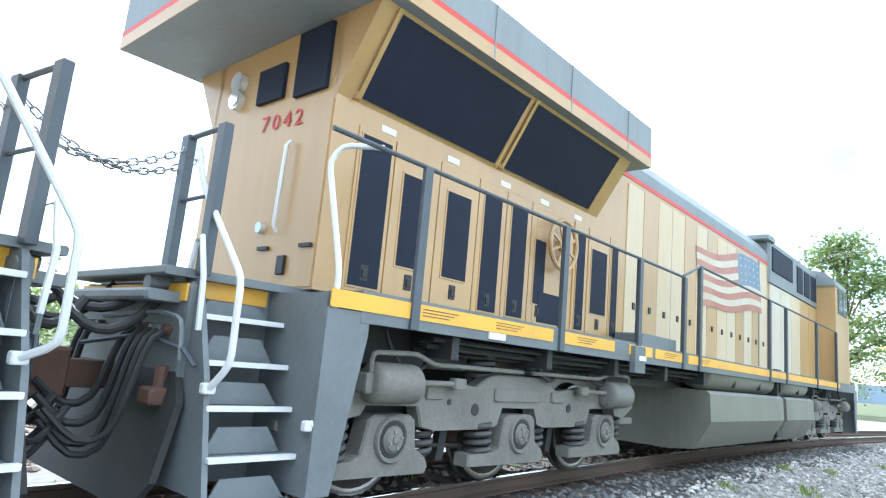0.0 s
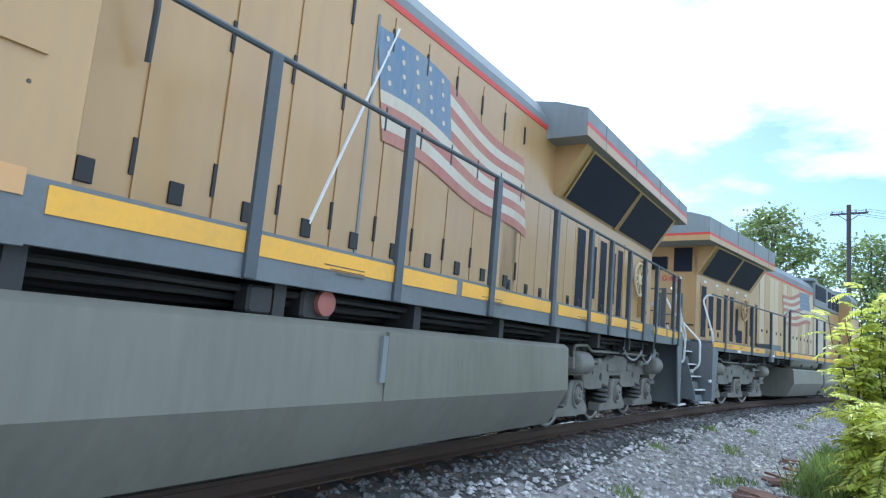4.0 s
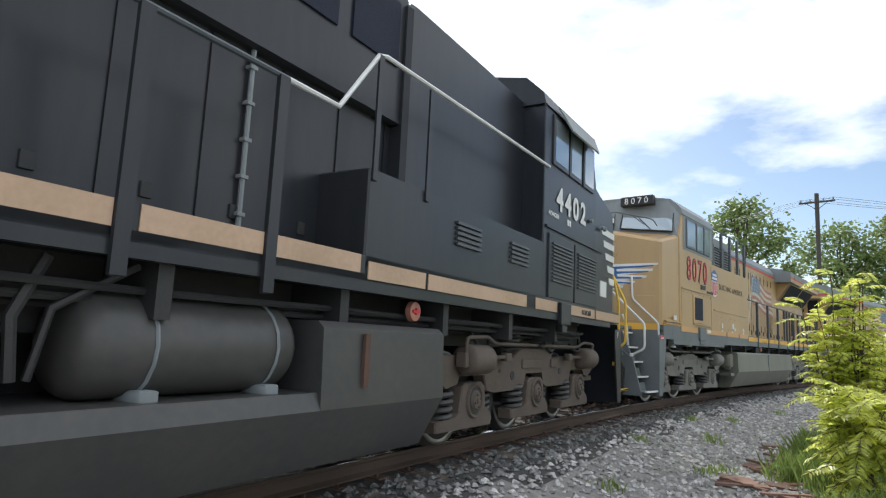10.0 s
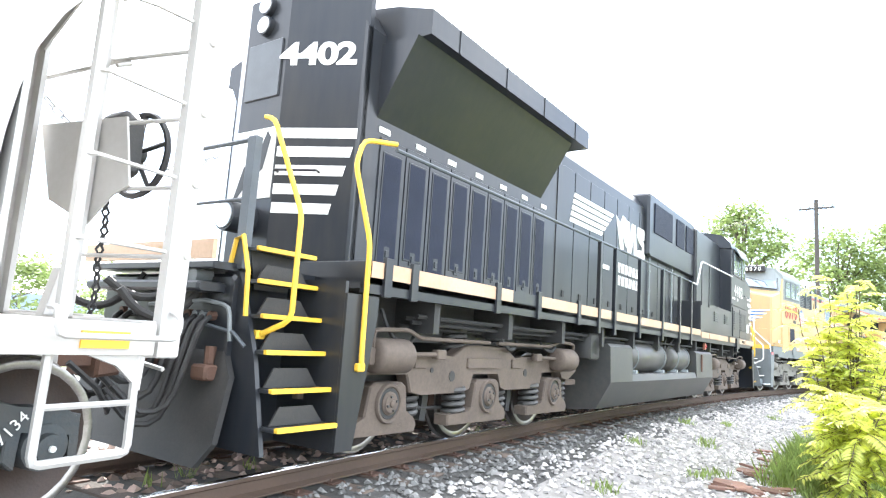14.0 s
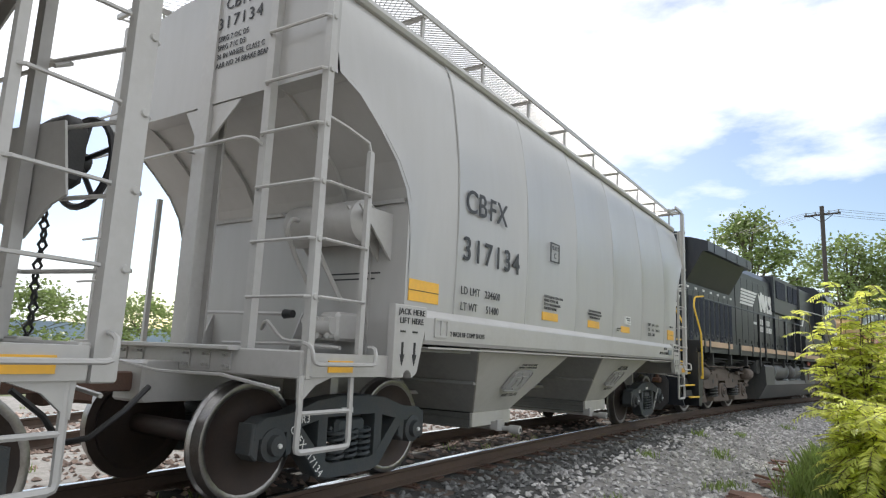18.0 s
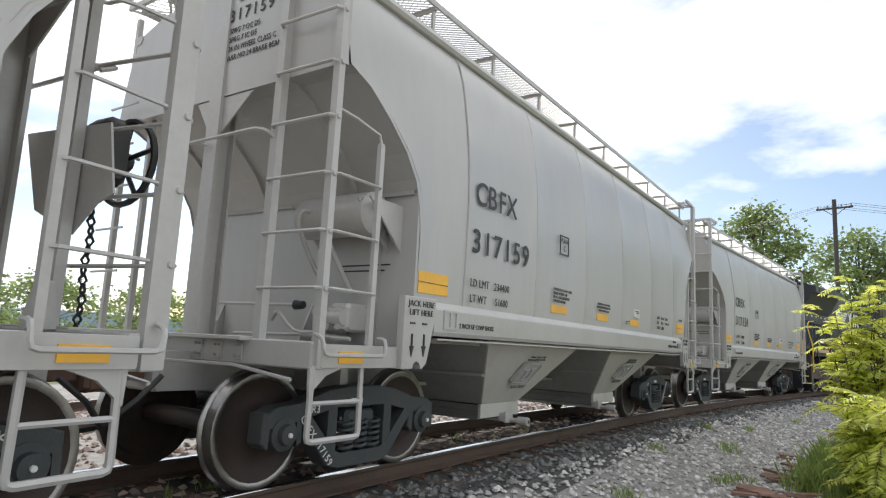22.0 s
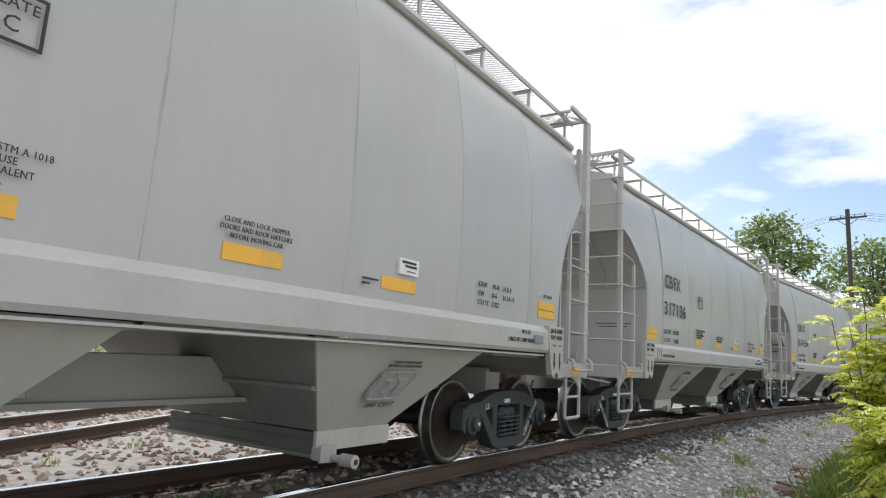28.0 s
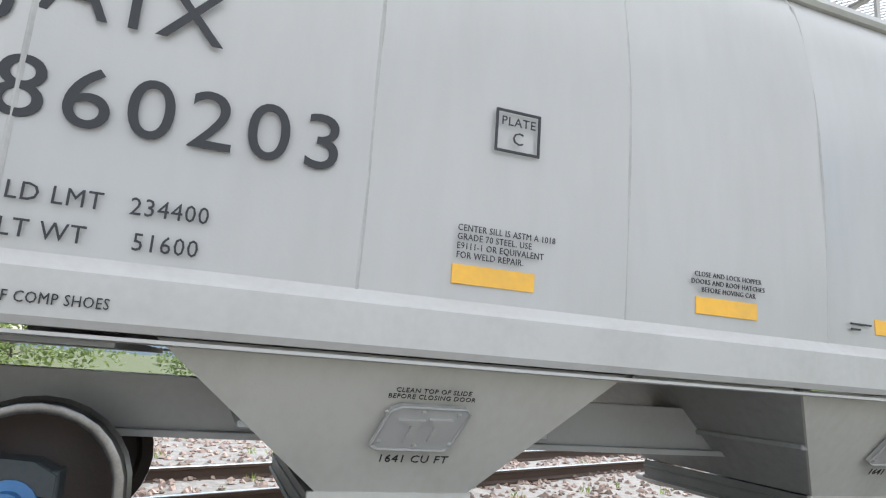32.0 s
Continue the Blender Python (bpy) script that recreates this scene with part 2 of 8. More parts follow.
POLE = stuff("weathered_pole_wood", (0.085, 0.075, 0.07), 0.9, scale=5, bump=0.3)
RUST = stuff("rust_brown", (0.12, 0.065, 0.045), 0.8, dirt=(0.06, 0.045, 0.038), scale=4, bump=0.2)
WOOD_SCRAP = stuff("red_brown_scrap_wood", (0.22, 0.125, 0.095), 0.9, dirt=(0.12, 0.08, 0.065), scale=5, bump=0.3, vary=0.3)
RAIL_YELLOW = stuff("safety_yellow_paint", (0.82, 0.52, 0.05), 0.4, scale=3, dirt_amount=0.3)
RAIL_WHITE = stuff("white_handrail_paint", (0.74, 0.75, 0.74), 0.4, scale=4, dirt_amount=0.3)
RAIL_DARK = stuff("dark_grey_handrail_paint", (0.085, 0.10, 0.115), 0.45, scale=4)
LAMP = stuff("clear_lamp_lens", (0.75, 0.77, 0.78), 0.12, metal=0.4, scale=6, dirt_amount=0.2)
CAPBLUE = stuff("blue_bearing_cap", (0.05, 0.17, 0.38), 0.4, scale=6)


def glazing(name, color, rough):
    m = bpy.data.materials.new(name)
    m.use_nodes = True
    b = m.node_tree.nodes["Principled BSDF"]
    b.inputs["Base Color"].default_value, b.inputs["Roughness"].default_value = (*color, 1), rough
    b.inputs["Metallic"].default_value = 0.55
    b.inputs["IOR"].default_value = 1.6
    return m


GLASS = glazing("mirrored_cab_glass", (0.36, 0.42, 0.46), 0.05)
HILL = stuff("haze_coloured_hill", (0.36, 0.45, 0.56), 1.0, scale=0.02)


# ---- building tools ----
class Shape:
    """Points and faces gathered for one mesh; flip turns it end for end along x, the near side staying near."""

    def __init__(self, flip=False):
        self.v, self.f, self.flip, self.smooth = [], [], flip, []

    def add(self, pts, faces, smooth=False):
        k = len(self.v)
        self.v += [(-p[0], p[1], p[2]) if self.flip else tuple(p) for p in pts]
        for f in faces:
            f = [i + k for i in f]
            self.f.append(f[::-1] if self.flip else f)
            self.smooth.append(smooth)
        return self

    def box(self, x0, x1, y0, y1, z0, z1, c=0.0):
        """A block; c: the width of its worn, chamfered edges."""
        x0, x1, y0, y1, z0, z1 = min(x0, x1), max(x0, x1), min(y0, y1), max(y0, y1), min(z0, z1), max(z0, z1)
        c = min(c, (x1 - x0) * 0.45, (y1 - y0) * 0.45, (z1 - z0) * 0.45)
        if c <= 0:
            p = [(x, y, z) for x in (x0, x1) for y in (y0, y1) for z in (z0, z1)]
            return self.add(p, [(0, 1, 3, 2), (4, 6, 7, 5), (0, 4, 5, 1), (2, 3, 7, 6), (0, 2, 6, 4), (1, 5, 7, 3)])
        return self.prism([(x0 + c, z0), (x1 - c, z0), (x1, z0 + c), (x1, z1 - c), (x1 - c, z1), (x0 + c, z1), (x0, z1 - c), (x0, z0 + c)], y0, y1, c)

    def prism(self, poly, y0, y1, c=0.0):
        """A plate with the outline poly in (x, z), counter-clockwise seen from -y, from y0 to y1; c: chamfer of its rims."""
        n = len(poly)
        if c <= 0:
            pts = [(x, y0, z) for x, z in poly] + [(x, y1, z) for x, z in poly]
            return self.add(pts, [list(range(n)), list(range(2 * n - 1, n - 1, -1))] + [(i, n + i, n + (i + 1) % n, (i + 1) % n) for i in range(n)])
        cx, cz = sum(p[0] for p in poly) / n, sum(p[1] for p in poly) / n

        def inner(p):
            d = math.hypot(p[0] - cx, p[1] - cz) or 1
            k = max(0.0, 1 - c / d)
            return (cx + (p[0] - cx) * k, cz + (p[1] - cz) * k)
        rings = [(y0, [inner(p) for p in poly]), (y0 + c, poly), (y1 - c, poly), (y1, [inner(p) for p in poly])]
        pts = [(x, y, z) for y, ring in rings for x, z in ring]
        faces = [list(range(n)), list(range(4 * n - 1, 3 * n - 1, -1))]
        for r in range(3):
            faces += [(r * n + i, (r + 1) * n + i, (r + 1) * n + (i + 1) % n, r * n + (i + 1) % n) for i in range(n)]
        return self.add(pts, faces)

    def along(self, poly, x0, x1):
        """A bar of the section poly in (y, z), from x0 to x1."""
        n = len(poly)
        pts = [(x0, y, z) for y, z in poly] + [(x1, y, z) for y, z in poly]
        return self.add(pts, [list(range(n))[::-1], list(range(n, 2 * n))] + [(i, (i + 1) % n, n + (i + 1) % n, n + i) for i in range(n)])

    def pipe(self, path, r, sides=6, close=True):
        """A round bar along the points of path."""
        path = [Vector(p) for p in path]
        rings, a = [], None
        for i, p in enumerate(path):
            d = (path[min(i + 1, len(path) - 1)] - path[max(i - 1, 0)])
            d = d.normalized() if d.length > 1e-9 else Vector((0, 0, 1))
            side = a - d * a.dot(d) if a is not None else d.cross(Vector((0, 0, 1)) if abs(d.z) < 0.9 else Vector((1, 0, 0)))
            a = side.normalized() if side.length > 1e-6 else d.cross(Vector((0.3, 0.9, 0.2))).normalized()
            b = d.cross(a)
            rings.append([p + r * (math.cos(t) * a + math.sin(t) * b) for t in [2 * math.pi * j / sides for j in range(sides)]])
        pts = [q for ring in rings for q in ring]
        faces = [(i * sides + j, i * sides + (j + 1) % sides, (i + 1) * sides + (j + 1) % sides, (i + 1) * sides + j) for i in range(len(path) - 1) for j in range(sides)]
        self.add(pts, faces, True)
        if close:
            k = (len(path) - 1) * sides
            self.add(rings[0], [list(range(sides))[::-1]])
            self.add(rings[-1], [list(range(sides))])
        return self

    def turned(self, rings, sides):
        """Rings of points joined up, with caps."""
        n = len(rings)
        faces = [(r * sides + j, (r + 1) * sides + j, (r + 1) * sides + (j + 1) % sides, r * sides + (j + 1) % sides) for r in range(n - 1) for j in range(sides)]
        return self.add([p for r in rings for p in r], faces + [list(range(sides)), list(range(n * sides - 1, (n - 1) * sides - 1, -1))], True)

    def lathe(self, prof, cx, cz, sides=24, y=0.0):
        """A turned body about an axle along y at (cx, cz): prof is (y, radius) pairs."""
        turn = [2 * math.pi * j / sides for j in range(sides)]
        return self.turned([[(cx + r * math.cos(t), y + yy, cz + r * math.sin(t)) for t in turn] for yy, r in prof], sides)

    def barrel(self, x0, x1, cy, cz, r, sides=20, dome=0.0):
        """A tank or cylinder lying along x with domed ends."""
        prof = [(x0, r * 0.35), (x0 + dome * 0.12, r * 0.62), (x0 + dome * 0.4, r * 0.86), (x0 + dome, r), (x1 - dome, r), (x1 - dome * 0.4, r * 0.86), (x1 - dome * 0.12, r * 0.62), (x1, r * 0.35)] if dome else [(x0, r - 0.015), (x0 + 0.015, r), (x1 - 0.015, r), (x1, r - 0.015)]
        turn = [-2 * math.pi * j / sides for j in range(sides)]
        return self.turned([[(x, cy + q * math.cos(t), cz + q * math.sin(t)) for t in turn] for x, q in prof], sides)

    def coil(self, cx, cy, z0, z1, r, wire, turns, sides=5):
        """An upright coil spring."""
        n = int(turns * 10)
        return self.pipe([(cx + r * math.cos(2 * math.pi * i / 10), cy + r * math.sin(2 * math.pi * i / 10), z0 + (z1 - z0) * i / n) for i in range(n + 1)], wire, sides)

    def mesh(self, name, material):
        me = bpy.data.meshes.new(name)
        me.from_pydata(self.v, [], self.f)
        me.polygons.foreach_set("use_smooth", self.smooth)
        me.materials.append(material)
        me.update()
        if True in self.smooth:
            me.set_sharp_from_angle(angle=radians(42))
        return me


def part(name, shape, material, parent=None, label="", m=None):
    """Links a shape as one mesh object, under a thing or a part."""
    ob = new(name, shape.mesh(name, material) if isinstance(shape, Shape) else shape)
    if parent:
        ob.parent = parent
    if m is not None:
        ob.matrix_basis = m
    return tagged(ob, label)


LETTERS = {}


def glyphs(text, height, material, center, thick, bold):
    """The mesh of a line of lettering in the built-in font, made once for each text."""
    key = (text, height, material.name, center, thick, bold)
    if key not in LETTERS:
        cu = bpy.data.curves.new("lettering", "FONT")
        cu.body, cu.size, cu.extrude, cu.resolution_u, cu.offset = text, height / 0.70, thick, 6 if height > 0.2 else 2, bold
        cu.space_character = 1.08
        if center:
            cu.align_x = "CENTER"
        ob = bpy.data.objects.new("lettering", cu)
        scene.collection.objects.link(ob)
        me = bpy.data.meshes.new_from_object(ob.evaluated_get(bpy.context.evaluated_depsgraph_get()))
        bpy.data.objects.remove(ob)
        bpy.data.curves.remove(cu)
        me.materials.clear()
        me.materials.append(material)
        LETTERS[key] = me
    return LETTERS[key]


def words(name, text, height, material, parent, x, y, z, label="", wide=1.0, center=False, face=0.0, thick=0.002, bold=0.0):
    """Lettering that stands on a side facing -y: its lower left corner at (x, z); face turns it about z."""
    ob = new(name, glyphs(text, height, material, center, thick, bold))
    ob.parent = parent
    ob.matrix_basis = Matrix.Translation((x, y, z)) @ pose(0, 0, 0, 90, 0, face) @ Matrix.Diagonal((wide, 1, 1, 1))
    return tagged(ob, label)


def spread(name, text, height, material, parent, a, b, label="", wide=1.0, bold=0.0):
    """Large characters, each one a part, spaced evenly from point a to point b along a wall."""
    a, b = Vector(a), Vector(b)
    face = math.degrees(math.atan2(b.y - a.y, b.x - a.x))
    for i, ch in enumerate(text):
        p = a.lerp(b, (i + 0.5) / len(text))
        words(name, ch, height, material, parent, p.x, p.y, p.z, label, wide, True, face, 0.002, bold)


def thing(name, label, category, group="", kind=""):
    return tagged(new(name), label, category, group, kind)


def soft_path(points, cut=0.07):
    """The same line with its corners rounded off."""
    pts = [Vector(p) for p in points]
    out = [pts[0]]
    for p, q, r in zip(pts, pts[1:], pts[2:]):
        da, db = (p - q), (r - q)
        a, b = q + da.normalized() * min(cut, da.length * 0.45), q + db.normalized() * min(cut, db.length * 0.45)
        out += [a, a.lerp(q, 0.5).lerp(q.lerp(b, 0.5), 0.5) * 0.5 + (a.lerp(b, 0.5)).lerp(q, 0.5) * 0.5, b]
    return out + [pts[-1]]


# ---- the ground, the two tracks, ballast ----
def ground_height(x, y):
    """The lie of the land: level ballast between the tracks, a low shoulder down to the camera's side."""
    turn = 1 / BEND
    off = math.hypot(x, y - turn) + turn
    if off > 0:
        z = -0.20 - 0.10 * min(1, max(0, (off - 9) / 12))
    else:
        k = min(1, max(0, (-off - 1.55) / 1.5))
        z = -0.20 - 0.22 * k * k * (3 - 2 * k)
    z += 0.05 * noise.noise((x * 0.5, y * 0.5, 0)) * min(1, max(0, (abs(off) - 1.5) / 2))
    return z


def rail_on(points, name, parent):
    """A flat-bottomed rail with a bright running head, swept along points whose z is the head's top."""
    web = [(-0.07, -0.17), (0.07, -0.17), (0.07, -0.155), (0.012, -0.13), (0.01, -0.05), (0.036, -0.035), (0.036, -0.006), (-0.036, -0.006), (-0.036, -0.035), (-0.01, -0.05), (-0.012, -0.13), (-0.07, -0.155)]
    body, head = Shape(), Shape()
    for shape, prof in ((body, web), (head, [(-0.033, -0.006), (0.033, -0.006), (0.03, 0.0), (-0.03, 0.0)])):
        rings = []
        for i, p in enumerate(points):
            d = (points[min(i + 1, len(points) - 1)] - points[max(i - 1, 0)]).normalized()
            a = Vector((d.y, -d.x, 0))
            rings += [p + a * q[0] + Vector((0, 0, q[1])) for q in prof]
        n = len(prof)
        shape.add(rings, [(i * n + j, i * n + (j + 1) % n, (i + 1) * n + (j + 1) % n, (i + 1) * n + j) for i in range(len(points) - 1) for j in range(n)])
    ob = part(name, body, RAIL, parent)
    part("rail_head", head, RAIL_TOP, ob, "bright worn running surface")
    return ob


def branch(along, side=0.0, z=0.0):
    """A point of the side track, which leaves the main line on the far side."""
    a, b = Vector((2.2, 3.55, 0)), Vector((math.cos(radians(24)), math.sin(radians(24)), 0))
    p = a + b * along + Vector((-b.y, b.x, 0)) * (side + 0.0045 * along * along * (-1 if along > 0 else 0.6))
    return Vector((p.x, p.y, z))


track = thing("railway_track", "curved main line with brown rails on weathered ties", "track", kind="structure")
for side in (-0.755, 0.755):
    rail_on([on_track(s, side, 0.0) for s in np.arange(-45, 100, 1.0)], "rail", track)
side_track = thing("side_track", "second track with rusty rails in pinkish ballast", "track", kind="structure")
for side in (-0.755, 0.755):
    rail_on([branch(s, side, -0.03) for s in np.arange(-40, 60, 1.0)], "rail", side_track)

# the ground: a sheet, fine near the camera, that reaches the horizon
xs = np.concatenate([[-3000, -900, -300, -120, -60], np.arange(-40, -6, 2.0), np.arange(-6, 26, 0.35), np.arange(26, 70, 2.0), [80, 120, 300, 900, 3000]])
ys = np.concatenate([[-3000, -900, -300, -120, -60, -40, -25, -15], np.arange(-11, 12, 0.35), np.arange(12, 40, 2.0), [60, 120, 300, 900, 3000]])
gv = [(x, y, ground_height(x, y) if abs(x) < 100 and abs(y) < 60 else -0.35) for x in xs for y in ys]
gm = len(ys)
gf = [(i * gm + j, (i + 1) * gm + j, (i + 1) * gm + j + 1, i * gm + j + 1) for i in range(len(xs) - 1) for j in range(gm - 1)]
g_shape = Shape().add(gv, gf, True)
ground = tagged(new("ground", g_shape.mesh("ground", DIRT)), "grey gravel and dirt beside the tracks, grassy further off", "ground", kind="structure")
ground.data.materials.append(FIELD)
ground.data.materials.append(TRACKBED)
ground.data.materials.append(BOUNCE_GROUND)
for p in ground.data.polygons:
    c = p.center
    reach = math.hypot(c.x, c.y - 1 / BEND) + 1 / BEND
    # unseen pale gravel behind the camera, added for its bounce
    if -40 < c.x < 5.5 + noise.noise((c.x * 0.5, c.y * 0.5, 5)) and -40 < c.y and reach < -5.0:
        p.material_index = 3
    elif c.y > 13 + noise.noise((c.x * 0.3, 0, 0)) * 2 or reach < -5.0 + noise.noise((c.x * 0.5, c.y * 0.5, 3)) * 0.7 or abs(c.x) > 60:
        p.material_index = 1
    elif -1.95 + 0.25 * noise.noise((c.x * 0.8, c.y * 0.8, 7)) < reach < 1.0:
        p.material_index = 2

rng = random.Random(5)


def pebble(shape, x, y, z, r, seed):
    """One broken stone: a squashed, irregular lump of eight corners."""
    q = random.Random(seed)
    a = q.random() * 6.3
    ca, sa = math.cos(a), math.sin(a)
    pts = []
    for dx, dy, dz in ((1, 0, 0), (0, 1, 0), (-1, 0, 0), (0, -1, 0), (0.3, 0.3, 0.75), (-0.3, -0.2, 0.7), (0.1, 0, -0.6)):
        k = r * (0.65 + 0.6 * q.random())
        px, py = dx * k * 1.25, dy * k
        pts.append((x + px * ca - py * sa, y + px * sa + py * ca, z + dz * r * 0.9 + (q.random() - 0.5) * r * 0.5))
    shape.add(pts, [(0, 1, 4), (1, 2, 5, 4), (2, 3, 5), (3, 0, 4, 5), (1, 0, 6), (2, 1, 6), (3, 2, 6), (0, 3, 6)])


near_stone, far_stone, dark_stone = Shape(), Shape(), Shape()
for i in range(15000):
    s, off = 2.0 + 32 * rng.random() ** 1.5, -0.95 - 4.4 * rng.random() ** 0.9
    p = on_track(s, off)
    if abs(off + 0.755) < 0.09 or (p - Vector((0, EYE[1], 0))).length < 2.2:
        continue
    pebble(dark_stone if off > -1.7 + 0.25 * noise.noise((p.x * 0.8, p.y * 0.8, 7)) else near_stone, p.x, p.y, ground_height(p.x, p.y) + 0.008, 0.018 + 0.03 * rng.random(), i)
for i in range(6500):
    s, off = -3 + 21 * rng.random(), -0.55 + 8.5 * rng.random()
    p = on_track(s, off)
    pebble(far_stone, p.x, p.y, ground_height(p.x, p.y) + 0.008, 0.025 + 0.035 * rng.random(), 20000 + i)
tagged(new("ballast", near_stone.mesh("ballast", STONE)), "loose grey crushed stone along the near rail", "ballast", kind="stuff")
tagged(new("ballast", dark_stone.mesh("ballast", STONE_DARK)), "dark crushed stone at the tie ends", "ballast", kind="stuff")
tagged(new("ballast", far_stone.mesh("ballast", STONE_PINK)), "pinkish crushed stone between the two tracks", "ballast", kind="stuff")


def ties(parent, place, first, last, step, z):
    """Wooden ties with a steel plate under each rail."""
    q = random.Random(11)
    tie_mesh = Shape().box(-0.115, 0.115, -1.3, 1.3, -0.18, 0, 0.012).mesh("tie", TIE)
    plate_mesh = Shape().box(-0.09, 0.09, -0.17, 0.17, 0, 0.014).box(-0.05, -0.03, -0.115, -0.085, 0.014, 0.04).box(0.03, 0.05, 0.085, 0.115, 0.014, 0.04).mesh("tie_plate", RUST)
    s = first
    while s < last:
        a, b = place(s - 0.1, 0), place(s + 0.1, 0)
        m = Matrix.Translation(place(s, q.uniform(-0.06, 0.06), z + q.uniform(-0.012, 0.006))) @ Matrix.Rotation(math.atan2(b.y - a.y, b.x - a.x) + q.uniform(-0.02, 0.02), 4, "Z")
        tie = part("tie", tie_mesh, None, parent, m=m)
        for y in (-0.755, 0.755):
            part("tie_plate", plate_mesh, None, tie, m=Matrix.Translation((0, y, 0)))
        s += step * q.uniform(0.94, 1.06)


ties(track, on_track, -4.0, 36.0, 0.53, -0.185)
ties(side_track, branch, -6.0, 12.0, 0.53, -0.215)


# ---- freight wheels and trucks ----
def wheelset_mesh(name, r, half, tread):
    """An axle with two flanged wheels, turned about the origin along y."""
    s = Shape()
    for k in (-1, 1):
        prof = [(0.055, 0.09), (0.075, 0.11), (0.06, r * 0.30), (0.025, r * 0.45), (0.03, r * 0.80), (0.058, r * 0.87), (0.065, r * 0.97)]
        back = [(-0.075, r * 0.88), (-0.035, r * 0.80), (-0.03, r * 0.4), (-0.06, 0.12), (-0.06, 0.09)]
        ring = [(k * (0.755 + y), q) for y, q in prof + [(0.062, r * 0.985), (-0.035, r), (-0.05, r + 0.022), (-0.07, r + 0.02)] + back]
        s.lathe(ring, 0, 0, 28)
    s.lathe([(-half, 0.085), (half, 0.085)], 0, 0, 14)
    me = s.mesh(name, WHEEL)
    me.materials.append(tread)
    for p in me.polygons:
        d = math.hypot(p.center.x, p.center.z)
        if d > r * 0.93 and abs(p.normal.y) < 0.9 or (d > r * 0.90 and abs(p.center.y) > 0.8):
            p.material_index = 1
    return me


FREIGHT_WHEELS = wheelset_mesh("wheelset", 0.457, 1.06, TREAD)
LOCO_WHEELS = wheelset_mesh("wheelset", 0.533, 1.06, TREAD)
TURNING = []  # wheelset, its thing's space: x, radius


def wheels(mesh, parent, x, r):
    ob = part("wheelset", mesh, None, parent, "rust-brown steel wheels with bright rims", pose(x, 0, r))
    TURNING.append((ob, x, r))
    return ob


def rounded(cx, cz, r, a0, a1, n=8):
    return [(cx + r * math.cos(radians(a0 + (a1 - a0) * i / n)), cz + r * math.sin(radians(a0 + (a1 - a0) * i / n))) for i in range(n + 1)]


def freight_truck(car, cx, cap_mat, mark):
    """A three-piece freight truck: two cast side frames, coil springs, bolster, roller bearings."""
    for k in (-1, 1):
        y = 1.0 * k
        f = Shape()
        f.prism([(cx + x, z) for x, z in [(-1.08, 0.50), (-0.72, 0.55), (-0.35, 0.63), (0.35, 0.63), (0.72, 0.55), (1.08, 0.50), (1.08, 0.60), (0.98, 0.66), (0.74, 0.68), (0.45, 0.77), (0.20, 0.80), (-0.20, 0.80), (-0.45, 0.77), (-0.74, 0.68), (-0.98, 0.66), (-1.08, 0.60)]], y - 0.09, y + 0.09, 0.015)
        f.prism([(cx + x, z) for x, z in [(-0.74, 0.56), (-0.40, 0.17), (-0.28, 0.13), (0.28, 0.13), (0.40, 0.17), (0.74, 0.56), (0.62, 0.58), (0.34, 0.28), (0.26, 0.25), (-0.26, 0.25), (-0.34, 0.28), (-0.62, 0.58)]], y - 0.09, y + 0.09, 0.012)
        for s in (-1, 1):
            f.prism([(cx + s * 0.36 - 0.055, 0.26), (cx + s * 0.36 + 0.055, 0.26), (cx + s * 0.36 + 0.055, 0.66), (cx + s * 0.36 - 0.055, 0.66)], y - 0.085, y + 0.085, 0.01)
            f.prism([(cx + s * 0.889 + a, b) for a, b in [(-0.21, 0.40), (-0.15, 0.35), (-0.14, 0.55), (0.14, 0.55), (0.15, 0.35), (0.20, 0.38), (0.19, 0.62), (-0.20, 0.62)]], y - 0.085, y + 0.085, 0.01)
        frame = part("side_frame", f, CAST, car, "dark cast steel truck side frame")
        for s in (-1, 1):
            part("bearing_cap", Shape().lathe([(-0.16, 0.05), (-0.155, 0.075), (-0.11, 0.08), (-0.10, 0.125), (-0.02, 0.13), (0.12, 0.13)] if k < 0 else [(-0.12, 0.13), (0.02, 0.13), (0.10, 0.125), (0.11, 0.08), (0.16, 0.06)], cx + s * 0.889, 0.457, 18, y), cap_mat if k < 0 else CAST, frame)
            part("bearing_bolt", Shape().lathe([(-0.175, 0.018), (-0.15, 0.02)] if k < 0 else [(0.15, 0.02), (0.175, 0.018)], cx + s * 0.889, 0.457, 8, y), WHITE, frame, "white-marked end bolt")
        for s in (-0.17, 0.0, 0.17):
            part("coil_spring", Shape().coil(cx + s, y - 0.03 * k, 0.26, 0.53, 0.065, 0.017, 5.5), CAST, frame)
            part("coil_spring", Shape().coil(cx + s, y + 0.06 * k, 0.26, 0.53, 0.065, 0.017, 5.5), CAST, frame)
        if k < 0:
            words("stencil", "L2" if cx > 0 else "R3", 0.06, WHITE, frame, cx - 0.62, y - 0.095, 0.60, "small chalked mark")
            part("wear_plate", Shape().box(cx - 0.16, cx - 0.02, y - 0.105, y - 0.085, 0.655, 0.70), WHITE, frame, "small white square")
            if mark:
                w = 1 if cx > 0 else -1
                words("stencil", mark, 0.062, WHITE, frame, 0, 0, 0, "white stencilled reporting mark").matrix_basis = Matrix.Translation((cx + 0.425, y - 0.097, 0.22) if w > 0 else (cx - 0.74, y - 0.097, 0.56)) @ pose(0, 0, 0, 90, 0, 0) @ pose(0, 0, 0, 0, 0, 48 * w)
